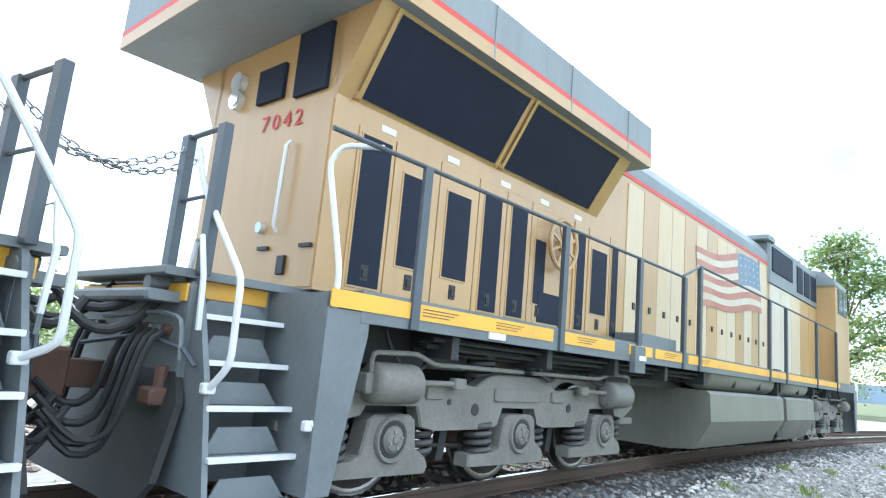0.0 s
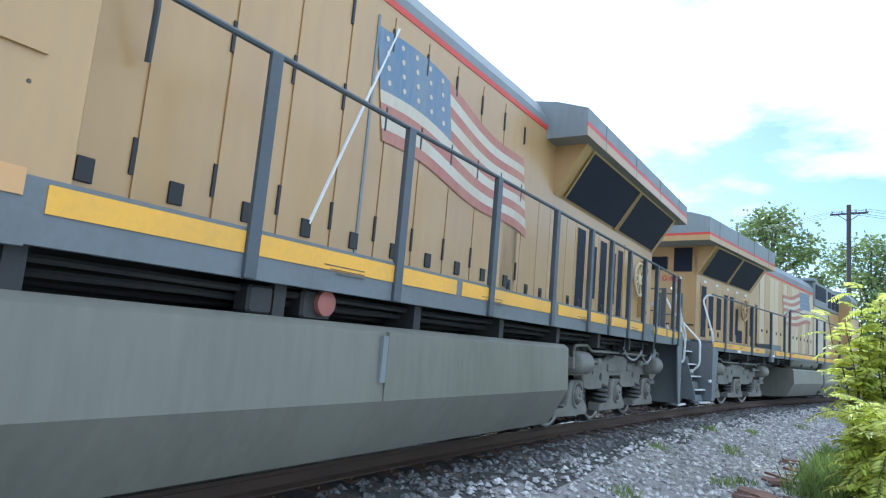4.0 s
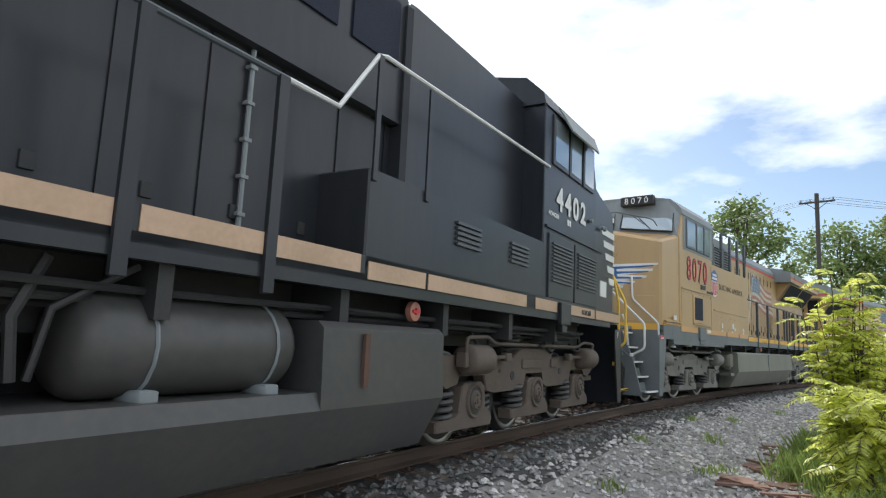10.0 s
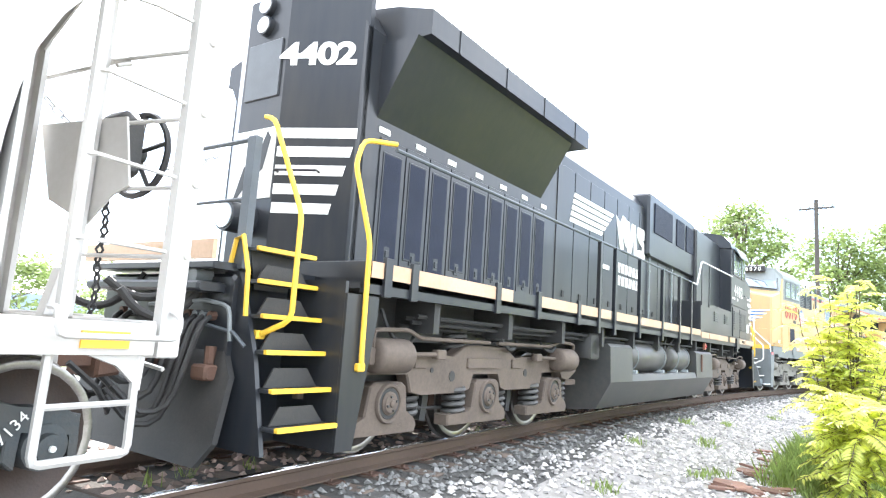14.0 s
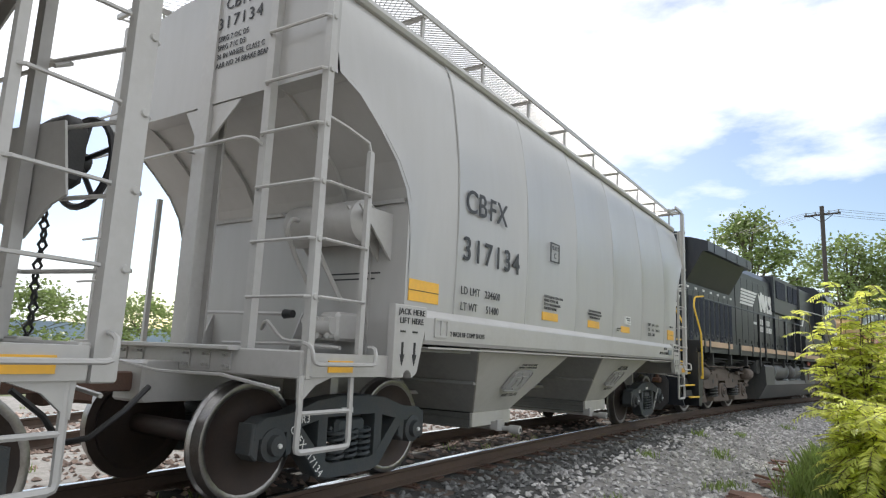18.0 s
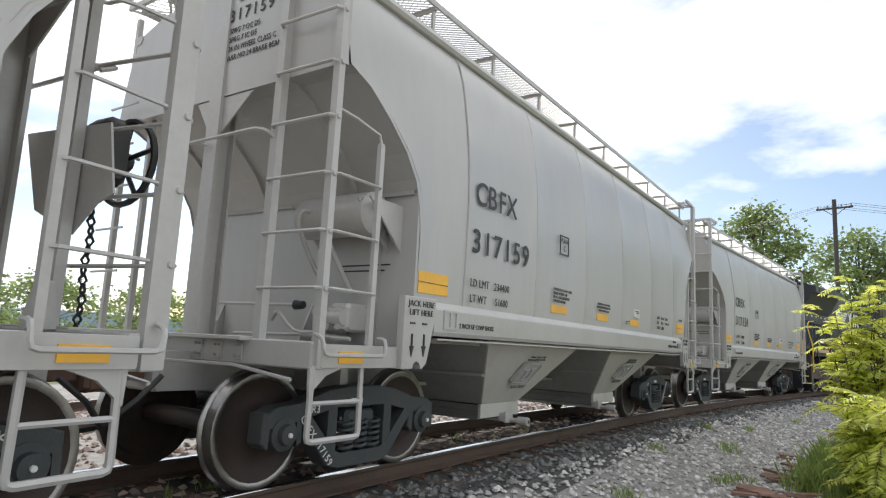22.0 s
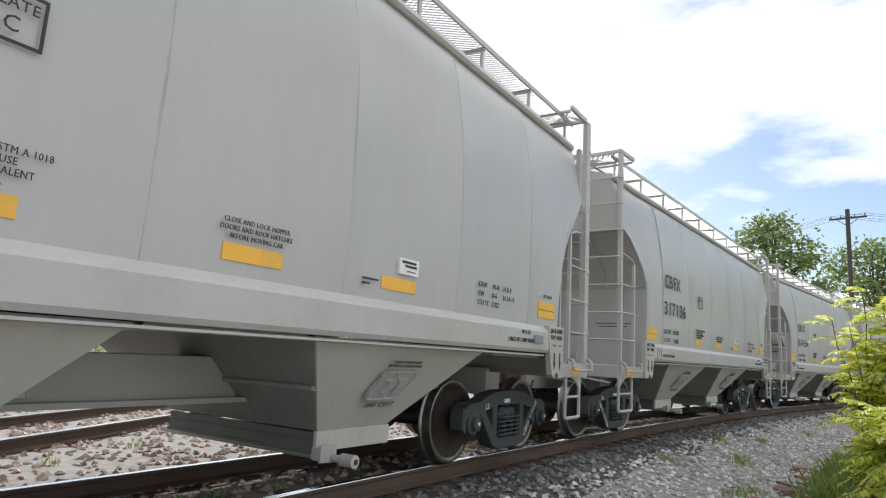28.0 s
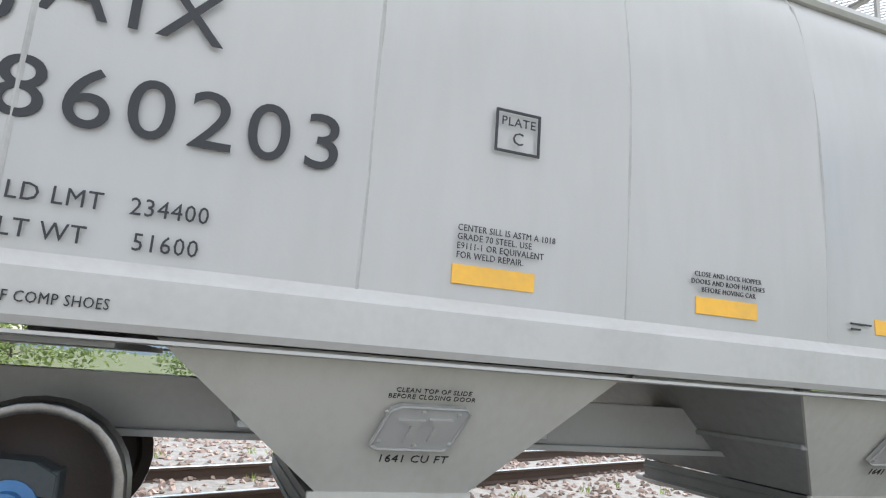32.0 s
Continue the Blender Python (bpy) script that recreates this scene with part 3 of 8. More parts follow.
    part("bolster", Shape().box(cx - 0.19, cx + 0.19, -1.08, 1.08, 0.42, 0.60, 0.03), CAST, car)
    part("brake_beam", Shape().box(cx - 0.62, cx - 0.54, -0.75, 0.75, 0.33, 0.40).box(cx + 0.54, cx + 0.62, -0.75, 0.75, 0.33, 0.40), CAST, car)
    for s in (-1, 1):
        wheels(FREIGHT_WHEELS, car, cx + s * 0.889, 0.457)


# ---- the covered hopper cars ----
SIDE = [(1.60, 1.53), (1.613, 1.85), (1.622, 2.2), (1.626, 2.6), (1.615, 2.95), (1.59, 3.25), (1.55, 3.52), (1.505, 3.80), (1.445, 4.02), (1.365, 4.15)]


def side_at(z):
    return float(np.interp(z, [q[1] for q in SIDE], [q[0] for q in SIDE]))


def end_at(z, e):
    """Where the side sheets end, by height: cut back in a curve above the platform, a little deeper at the trailing end."""
    if e > 0:
        return float(np.interp(z, [1.575, 2.05, 2.35, 2.6, 2.85, 3.05, 3.2, 3.30, 3.33, 4.3], [4.72, 4.74, 4.80, 4.91, 5.08, 5.27, 5.43, 5.50, 5.56, 5.59]))
    return float(np.interp(z, [1.575, 2.1, 2.42, 2.58, 2.8, 3.03, 3.2, 3.28, 3.31, 4.3], [4.545, 4.55, 4.60, 4.66, 4.81, 5.06, 5.28, 5.38, 5.52, 5.55]))


def hopper_car(number, mark, limit, weight, letters, cap_mat, reservoir, stencil):
    car = thing("covered_hopper_car", "light grey two-bay covered hopper car with black lettering and yellow reflectors", "freight car", "hopper cars of the train")
    seams = [-3.80, -2.27, -0.74, 0.79, 2.32, 3.85]
    edges = [None] + seams + [None]
    for k in (-1, 1):
        for i in range(len(edges) - 1):
            s, cols, zs = Shape(), 8, np.concatenate([np.linspace(1.53, 3.0, 8), np.linspace(3.1, 4.15, 11)])
            pts = []
            for z in zs:
                a = -end_at(z, -1) if edges[i] is None else edges[i]
                b = end_at(z, 1) if edges[i + 1] is None else edges[i + 1]
                for c in range(cols + 1):
                    u = c / cols
                    pillow = 0.030 * math.sin(math.pi * u) ** 0.7 * math.sin(math.pi * min(1, (z - 1.575) / 2.5)) + 0.008 * noise.noise((a + u * 3, z * 1.3, i + k))
                    lip = 0.006 if c in (0, cols) and 0 < i < len(edges) - 2 else 0.0
                    pts.append((a + (b - a) * u, k * (side_at(z) - pillow + lip), z))
            n = cols + 1
            s.add(pts, [(r * n + c, r * n + c + 1, (r + 1) * n + c + 1, (r + 1) * n + c)[::k * -1] for r in range(len(zs) - 1) for c in range(cols)], True)
            part("side_sheet", s, HOPPER, car)
        for x in seams:
            b = Shape()
            n = len(SIDE)
            for dx, up in ((-0.013, 0.003), (0.0, 0.010), (0.013, 0.003)):
                b.v += [(x + dx, k * (y + up), z) for y, z in SIDE]
            b.f = [(c * n + i, (c + 1) * n + i, (c + 1) * n + i + 1, c * n + i + 1)[::-k] for c in (0, 1) for i in range(n - 1)]
            b.smooth = [True] * len(b.f)
            part("weld_seam", b, SEAM, car, "dull welded seam")
        sill = [(1.585, 1.565), (1.606, 1.565), (1.656, 1.512), (1.665, 1.495), (1.665, 1.30), (1.645, 1.265), (1.56, 1.265), (1.54, 1.30), (1.54, 1.52)]
        part("side_sill", Shape().along([(k * y, z) for y, z in sill][::-k], -4.34, 4.34), FRAME_GREY, car, "light grey side sill with a sloping ledge")
        part("sill_lip", Shape().along([(k * y, z) for y, z in [(1.55, 1.222), (1.648, 1.228), (1.648, 1.244), (1.55, 1.244)]][::-k], -4.25, 4.25), FRAME_GREY, car)
        top = [(1.35, 4.125), (1.415, 4.13), (1.435, 4.165), (1.42, 4.215), (1.35, 4.23), (1.32, 4.18)]
        part("top_chord", Shape().along([(k * y, z) for y, z in top][::-k], -5.62, 5.62), FRAME_GREY, car, "rolled roof edge")
    roof = [(-1.38, 4.21), (-1.0, 4.34), (-0.5, 4.42), (0, 4.44), (0.5, 4.42), (1.0, 4.34), (1.38, 4.21), (1.3, 4.13), (-1.3, 4.13)]
    part("roof", Shape().along(roof, -5.6, 5.6), HOPPER, car)
    for e in (-1, 1):
        # the upper end sheet, the slope sheet under it, the bulkhead, platform and end sill
        part("end_sheet", Shape().add([(e * x, y, z) for x in (5.55, 5.61) for y, z in ((-1.588, 3.28), (1.588, 3.28), (1.50, 3.83), (1.37, 4.21), (0, 4.43), (-1.37, 4.21), (-1.50, 3.83))], [(0, 1, 2, 3, 4, 5, 6), (13, 12, 11, 10, 9, 8, 7), (0, 7, 8, 1), (1, 8, 9, 2), (5, 12, 13, 6), (6, 13, 7, 0)]), HOPPER, car)
        bx, zs = end_at(2.3, e) + 0.015, [2.50, 2.6, 2.7, 2.8, 2.9, 3.0, 3.1, 3.2, 3.29]
        slope = [(max(bx, end_at(z, e) - 0.025), z) for z in zs]
        slope.append((5.56, 3.30))
        zs.append(3.30)
        s = Shape()
        s.add([(e * (x + d), k * (side_at(z) - 0.004), z) for d in (0.0, -0.03) for x, z in slope for k in (-1, 1)], [(2 * i + o, 2 * i + 1 + o, 2 * i + 3 + o, 2 * i + 2 + o) for o in (0, 2 * len(zs)) for i in range(len(zs) - 1)], False)
        sheet = part("slope_sheet", s, HOPPER, car, "sloping end sheet in the shade of the car end")
        for y in (-0.90, 0.32, 1.05):
            edge = [(e * (x - 0.005), z) for x, z in slope] + [(e * (x + 0.05), z) for x, z in slope[::-1]]
            part("slope_stiffener", Shape().prism(edge[::-e], y - 0.022, y + 0.022), HOPPER, sheet)
        part("slope_weld", Shape().box(e * bx, e * (bx + 0.03), -1.58, 1.58, 2.475, 2.51), SEAM, sheet)
        bulk = part("bulkhead", Shape().box(e * (bx - 0.03), e * bx, -1.618, 1.618, 1.12, 2.50), HOPPER, car, "pale upright bulkhead below the slope")
        part("bulkhead_seam", Shape().box(e * bx, e * (bx + 0.012), -1.235, -1.215, 1.16, 2.47), SEAM, bulk)
        for y in (-0.42, 0.9):
            part("foot_gusset", Shape().prism([(e * bx, 1.14), (e * (bx + 0.16), 1.14), (e * bx, 1.52)][::e], y - 0.01, y + 0.01), FRAME_GREY, bulk)
        for i in range(2):
            part("stencil_bar", Shape().box(e * bx, e * (bx + 0.004), -1.34 + 0.06 * i, -0.72 - 0.06 * i, 1.86 - 0.05 * i, 1.874 - 0.05 * i), NIGHT, bulk)
        part("platform", Shape().box(e * (bx + 0.02), e * 5.66, -1.56, 1.56, 1.10, 1.15), FRAME_GREY, car)
        sill = part("end_sill", Shape().box(e * 5.60, e * 5.70, -1.58, 1.58, 0.97, 1.17, 0.012), FRAME_GREY, car, "end sill with bolted plates")
        part("side_plate", Shape().box(e * 4.72, e * 5.64, -1.62, -1.56, 0.985, 1.155, 0.01), FRAME_GREY, sill)
        part("side_plate", Shape().box(e * 4.72, e * 5.64, 1.56, 1.62, 0.985, 1.155, 0.01), FRAME_GREY, sill)
        for y in (-0.80, -0.55, -0.30, 0.35, 0.6):
            part("bolted_plate", Shape().box(e * 5.70, e * 5.712, y - 0.05, y + 0.05, 1.0, 1.14, 0.004), FRAME_GREY, sill)
            for dz in (1.03, 1.11):
                part("bolt", Shape().pipe([(e * 5.71, y - 0.025, dz), (e * 5.73, y - 0.025, dz)], 0.012, 6).pipe([(e * 5.71, y + 0.025, dz), (e * 5.73, y + 0.025, dz)], 0.012, 6), SEAM, sill)
        part("crossover_board", Shape().box(e * 5.66, e * 5.80, -0.92, 1.3, 1.15, 1.185, 0.006), FRAME_GREY, sill, "narrow crossover board")
        for y in ((-0.06,) if e < 0 else (-0.09, 0.45)):
            post = part("end_post", Shape().box(e * 5.46, e * 5.62, y - 0.012, y + 0.012, 1.15, 4.2).box(e * 5.60, e * 5.635, y - 0.085, y + 0.085, 1.15, 4.36, 0.006).box(e * 5.44, e * 5.46, y - 0.085, y + 0.085, 1.15, 3.35), FRAME_GREY, car, "flanged upright of the car end")
            for k in (-1, 1):
                tri = [(e * x, y + k * w, z) for x in (5.585, 5.600) for w, z in ((0.085, 3.27), (0.47 if k < 0 else 0.30, 3.27), (0.085, 2.95))]
                part("gusset", Shape().add(tri, [(0, 1, 2), (5, 4, 3), (0, 3, 4, 1), (1, 4, 5, 2), (2, 5, 3, 0)]), FRAME_GREY, post)
        part("end_grab", Shape().pipe(soft_path([(e * 5.63, -0.94, 2.74), (e * 5.74, -0.94, 2.80), (e * 5.74, -0.80, 2.84), (e * 5.74, 1.02, 2.84), (e * 5.64, 1.06, 2.84)], 0.05), 0.016, 6).pipe([(e * 5.74, 0.0, 2.84), (e * 5.62, 0.0, 2.84)], 0.014, 6), FRAME_GREY, car, "long grab bar across the car end")
        part("end_corner", Shape().box(e * 5.53, e * 5.60, -1.56, -1.50, 3.30, 4.12, 0.012), HOPPER, car)
        part("draft_sill", Shape().box(e * 4.4, e * 6.0, -0.20, 0.20, 0.72, 1.04, 0.02), FRAME_GREY, car)
        part("coupler", Shape().box(e * 5.98, e * 6.36, -0.07, 0.07, 0.80, 0.95, 0.02).prism([(e * 6.32, 0.72), (e * 6.52, 0.74), (e * 6.52, 1.02), (e * 6.32, 1.03)][::e], -0.15, 0.13, 0.03), RUST, car, "rusty knuckle coupler")
        part("air_hose", Shape().pipe([(e * 6.0, -0.3, 0.85), (e * 6.2, -0.34, 0.68), (e * 6.38, -0.25, 0.5), (e * 6.48, -0.1, 0.46)], 0.022), SOOT, car)
        part("cut_lever", Shape().pipe([(e * 5.80, -1.5, 0.9), (e * 5.82, -0.9, 0.97), (e * 5.95, -0.3, 0.97), (e * 6.2, -0.12, 1.04)], 0.014, 5), FRAME_GREY, car)
        # jacking pad
        px = e * 4.58
        pad = [(-0.25, 1.58), (-0.25, 1.44), (-0.14, 1.02), (-0.08, 0.98)] + rounded(0, 0.98, 0.06, 180, 0, 6) + [(0.08, 0.98), (0.20, 0.98), (0.20, 1.58)]
        pad = [(px + e * a, b) for a, b in pad][::e]
        jack = part("jacking_pad", Shape().prism(pad, -1.672, -1.60, 0.006), FRAME_GREY, car)
        for i, line in enumerate(("JACK HERE", "LIFT HERE")):
            words("stencil", line, 0.050, NIGHT, jack, px - e * 0.03, -1.678, 1.50 - 0.075 * i, center=True)
        for dx in (-0.085, 0.085):
            part("arrow", Shape().prism([(px + dx - 0.03, 1.17), (px + dx, 1.08), (px + dx + 0.03, 1.17), (px + dx + 0.011, 1.17), (px + dx + 0.011, 1.27), (px + dx - 0.011, 1.27), (px + dx - 0.011, 1.17)], -1.678, -1.671), NIGHT, jack, "black arrow")
            part("tick", Shape().box(px + dx - 0.035, px + dx + 0.035, -1.678, -1.671, 1.35, 1.365), NIGHT, jack)
        # corner ladder: stiles, rungs along the side and across the end, stirrup below
        lad = part("ladder", Shape().box(e * 5.62, e * 5.66, -1.58, -1.10, 1.06, 1.12, 0.006), FRAME_GREY, car, "light grey corner ladder")
        out, in_y = (5.80, -0.75) if e > 0 else (5.67, -0.95)
        part("stile", Shape().box(e * (out - (0.14 if e > 0 else 0.06)), e * out, -1.61, -1.545, 0.97, 4.56, 0.008), FRAME_GREY, lad)
        walk_end = part("end_walk", Shape().box(e * 5.10, e * 5.68, -1.60, -1.56, 4.53, 4.59, 0.006).box(e * 5.64, e * 5.68, -1.56, 1.56, 4.53, 4.59, 0.006).box(e * 5.10, e * 5.14, -1.56, 1.56, 4.50, 4.53), FRAME_GREY, car, "running board across the car end")
        net = Shape()
        for q in range(34):
            ya = -1.54 + 0.09 * q
            for d in (-1, 1):
                net.add([(e * 5.14, ya, 4.54), (e * 5.14, ya + 0.02, 4.56), (e * 5.64, max(-1.55, min(1.55, ya + 0.02 + d * 0.3)), 4.56), (e * 5.64, max(-1.55, min(1.55, ya + d * 0.3)), 4.54)], [(0, 1, 2, 3)])
        tagged(part("walk_mesh", net, FRAME_GREY, walk_end), kind="stuff")
        part("stile", Shape().box(e * 5.61, e * 5.68, in_y - 0.04, in_y + 0.04, 1.10, 4.50, 0.008), FRAME_GREY, lad)
        part("stile", Shape().box(e * 5.09, e * 5.14, -1.615, -1.575, 1.05, 2.78, 0.008), FRAME_GREY, lad)
        part("brace", Shape().pipe([(e * 5.11, -1.6, 2.74), (e * 5.15, -1.6, 2.84), (e * 5.4, -1.58, 2.90), (e * 5.64, -1.58, 2.92)], 0.013, 5), FRAME_GREY, lad)
        for z in (1.55, 1.97, 2.40, 2.84, 3.27, 3.70, 4.12):
            part("rung", Shape().pipe([(e * (out - 0.02), -1.6, z), (e * (out + 0.03), -1.57, z), (e * 5.72, in_y - 0.02, z), (e * 5.66, in_y + 0.02, z)], 0.014, 6).lathe([(-0.014, 0.02), (0.0, 0.026)], e * (out - 0.03), z, 8, -1.61), FRAME_GREY, lad)
        for z in (1.55, 1.97, 2.40):
            part("rung", Shape().pipe([(e * 5.63, -1.60, z), (e * 5.61, -1.64, z), (e * 5.14, -1.64, z), (e * 5.11, -1.60, z)], 0.012, 5), FRAME_GREY, lad)
        part("grab_iron", Shape().pipe(soft_path([(e * 5.04, -1.62, 1.21), (e * 5.04, -1.70, 1.21), (e * 5.04, -1.71, 1.08), (e * 5.70, -1.71, 1.08), (e * 5.72, -1.70, 1.20), (e * 5.72, -1.62, 1.22)], 0.04), 0.016, 6), FRAME_GREY, lad)
        sa, sb = (5.56, 5.09) if e > 0 else (5.68, 5.17)
        part("stirrup", Shape().pipe(soft_path([(e * sa, -1.585, 1.0), (e * (sa + 0.01), -1.585, 0.48), (e * (sb - 0.01), -1.585, 0.48), (e * sb, -1.585, 1.0)], 0.04), 0.023, 6), FRAME_GREY, lad, "hanging step below the ladder")
        part("stirrup_rung", Shape().pipe([(e * sa, -1.585, 0.74), (e * sb, -1.585, 0.74)], 0.017, 6), FRAME_GREY, lad)
        part("stirrup_bracket", Shape().prism([(e * (sa + 0.04), 0.99), (e * (sa + 0.03), 0.80), (e * (sa - 0.12), 0.93), (e * (sa - 0.30), 0.99)][::1 if e < 0 else -1], -1.60, -1.575), FRAME_GREY, lad)
        part("far_ladder", Shape().box(e * 5.50, e * 5.55, 1.55, 1.60, 0.96, 4.50).box(e * 5.50, e * 5.55, 1.07, 1.12, 1.05, 4.3).box(e * 4.90, e * 4.95, 1.58, 1.62, 1.05, 2.75).pipe([(e * 5.7, 1.1, 1.74), (e * 5.7, 1.58, 1.74)], 0.012, 5).pipe([(e * 5.7, 1.1, 2.16), (e * 5.7, 1.58, 2.16)], 0.012, 5).pipe([(e * 5.7, 1.1, 2.58), (e * 5.7, 1.58, 2.58)], 0.012, 5).pipe([(e * 5.7, 1.1, 3.0), (e * 5.7, 1.58, 3.0)], 0.012, 5).pipe([(e * 5.7, 1.1, 3.42), (e * 5.7, 1.58, 3.42)], 0.012, 5), FRAME_GREY, car)
        part("reflector", Shape().box(e * 5.34 - 0.13, e * 5.34 + 0.13, -1.632, -1.62, 1.02, 1.105), STRIPE, car, "yellow reflector on the end sill")
        # the near bays below: funnel sides, slopes and gate
        for k in (-1, 1):
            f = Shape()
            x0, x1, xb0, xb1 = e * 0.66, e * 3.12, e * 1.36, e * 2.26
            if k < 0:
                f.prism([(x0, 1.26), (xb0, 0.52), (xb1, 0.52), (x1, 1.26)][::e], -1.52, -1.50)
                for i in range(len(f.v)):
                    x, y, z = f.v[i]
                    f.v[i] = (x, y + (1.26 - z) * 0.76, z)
                bay = part("bay_side", f, BAY_DUST_LIT, car, "tapered hopper bay below the sill")
                hx, hz = e * 1.82 + 0.02, 0.925
                hat = part("inspection_hatch", Shape().prism([(hx + a, hz + b) for a, b in [(-0.24, -0.13), (-0.20, -0.15), (0.16, -0.15), (0.20, -0.13), (0.26, 0.11), (0.23, 0.14), (-0.13, 0.14), (-0.18, 0.11)]], -1.335, -1.30, 0.008), HOPPER, bay, "bolted hatch with a raised rim")
                hat.matrix_basis = Matrix.Translation((0, 0.0, 0)) @ Matrix.Translation((hx, -1.275, hz)) @ pose(0, 0, 0, 37) @ Matrix.Translation((-hx, 1.3, -hz))
                rim = [(hx + a, -1.338, hz + b) for a, b in [(-0.24, -0.13), (-0.20, -0.15), (0.16, -0.15), (0.20, -0.13), (0.26, 0.11), (0.23, 0.14), (-0.13, 0.14), (-0.18, 0.11), (-0.24, -0.13)]]
                part("hatch_rim", Shape().pipe(rim, 0.009, 5, False), SEAM, hat)
                part("hatch_clamp", Shape().prism([(hx - 0.13, hz + 0.06), (hx + 0.02, hz + 0.06), (hx - 0.01, hz + 0.02), (hx - 0.02, hz - 0.09), (hx - 0.07, hz - 0.09), (hx - 0.05, hz + 0.02)], -1.35, -1.335).prism([(hx + 0.04, hz + 0.07), (hx + 0.17, hz + 0.07), (hx + 0.13, hz + 0.02), (hx + 0.10, hz - 0.08), (hx + 0.06, hz - 0.08), (hx + 0.08, hz + 0.02)], -1.35, -1.335), FRAME_GREY, hat)
                for dx, dz in ((-0.2, 0.1), (-0.2, -0.1), (0.2, 0.1), (0.2, -0.1), (0, 0.11), (0, -0.12)):
                    part("bolt", Shape().lathe([(-0.012, 0.010), (0.0, 0.014)], hx + dx, hz + dz, 8, -1.335), FRAME_GREY, hat)
                for i, (line, dz, h) in enumerate((("CLEAN TOP OF SLIDE", 0.235, 0.028), ("BEFORE CLOSING DOOR", 0.195, 0.028), ("1641 CU FT", -0.24, 0.052))):
                    words("stencil", line, h, NIGHT, hat, hx + 0.02, -1.338, hz + dz, center=True)
            else:
                f.prism([(x0, 1.26), (xb0, 0.52), (xb1, 0.52), (x1, 1.26)][::e], 1.50, 1.52)
                for i in range(len(f.v)):
                    x, y, z = f.v[i]
                    f.v[i] = (x, y - (1.26 - z) * 0.76, z)
                part("bay_side", f, HOPPER, car)
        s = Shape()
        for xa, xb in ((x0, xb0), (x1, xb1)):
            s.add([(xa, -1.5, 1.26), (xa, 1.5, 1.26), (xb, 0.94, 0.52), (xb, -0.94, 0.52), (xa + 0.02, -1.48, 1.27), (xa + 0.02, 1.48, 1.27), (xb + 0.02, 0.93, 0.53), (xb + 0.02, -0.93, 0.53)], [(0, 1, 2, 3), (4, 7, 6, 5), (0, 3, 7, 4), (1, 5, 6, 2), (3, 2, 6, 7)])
        # slopes get the shade-darkened colour instead of the hopper paint
        part("bay_slope", s, BAY_SHADE, car, "slope sheet of the bay with shade put into its colour")
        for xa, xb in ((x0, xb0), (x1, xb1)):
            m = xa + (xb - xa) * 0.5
            part("slope_seam", Shape().box(m - 0.03, m + 0.03, -1.22, 1.22, 0.86, 0.90, 0.008), BAY_SHADE, car)
        rivets = Shape()
        for q in range(13):
            xq = e * (1.40 + 0.068 * q)
            rivets.lathe([(-0.012, 0.008), (0.0, 0.011)], xq, 0.545, 6, -0.955)
        tagged(part("rivet_row", rivets, FRAME_GREY, car), kind="stuff")
        ga, gb = sorted((e * 1.34, e * 2.30))
        frame = part("gate_frame", Shape().box(ga, gb, -0.97, -0.93, 0.36, 0.52, 0.006), BAY_DUST_LIT, car, "pale outlet gate frame under the bay")
        for gx in (ga, gb - 0.03):
            part("gate_wall", Shape().box(gx, gx + 0.03, -0.93, 0.93, 0.36, 0.51), GATE, frame)
            part("gate_rail", Shape().box(gx - 0.02, gx + 0.05, -0.94, 0.94, 0.34, 0.37, 0.008), GATE, frame)
            part("gate_rail", Shape().box(gx - 0.015, gx + 0.045, -0.94, 0.94, 0.44, 0.46, 0.006), GATE, frame)
        part("gate", Shape().box(ga + 0.03, gb - 0.03, -0.92, 0.92, 0.375, 0.395), GATE, frame)
        sx = -1.70 if e < 0 else 1.45
        part("drive_shaft", Shape().lathe([(-1.18, 0.03), (1.18, 0.03)], sx, 0.315, 10), FRAME_GREY, frame)
        part("shaft_socket", Shape().lathe([(-1.30, 0.03), (-1.295, 0.052), (-1.16, 0.052), (-1.155, 0.035)], sx, 0.315, 12), FRAME_GREY, frame, "square-holed capstan end")
        part("socket_hole", Shape().box(sx - 0.02, sx + 0.02, -1.304, -1.296, 0.295, 0.335), NIGHT, frame)
        part("shaft_bracket", Shape().prism([(sx - 0.14, 0.29), (sx - 0.02, 0.28), (sx + 0.05, 0.31), (sx + 0.04, 0.42), (sx - 0.14, 0.42)], -1.06, -1.03, 0.006), FRAME_GREY, frame)
        part("bracket_arm", Shape().box(sx - 0.14, sx - 0.06, -1.05, -0.95, 0.30, 0.40, 0.008), FRAME_GREY, frame)
    part("centre_sill", Shape().box(-4.5, 4.5, -0.20, 0.20, 0.74, 1.06, 0.01).box(-4.5, 4.5, -0.30, 0.30, 0.70, 0.74), FRAME_GREY, car)
    part("floor_slope", Shape().prism([(-0.62, 1.24), (0.62, 1.24), (0.05, 1.9), (-0.05, 1.9)], -1.5, 1.5), BAY_DUST_LIT, car)
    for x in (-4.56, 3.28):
        part("floor_plate", Shape().box(x, x + 1.28, -1.5, 1.5, 1.2, 1.24), BAY_SHADE, car)
    part("bolster_web", Shape().box(4.45, 4.55, -0.80, 0.80, 0.72, 1.04), FRAME_GREY, car)
    part("bolster_web", Shape().box(-4.55, -4.45, -0.80, 0.80, 0.72, 1.04), FRAME_GREY, car)
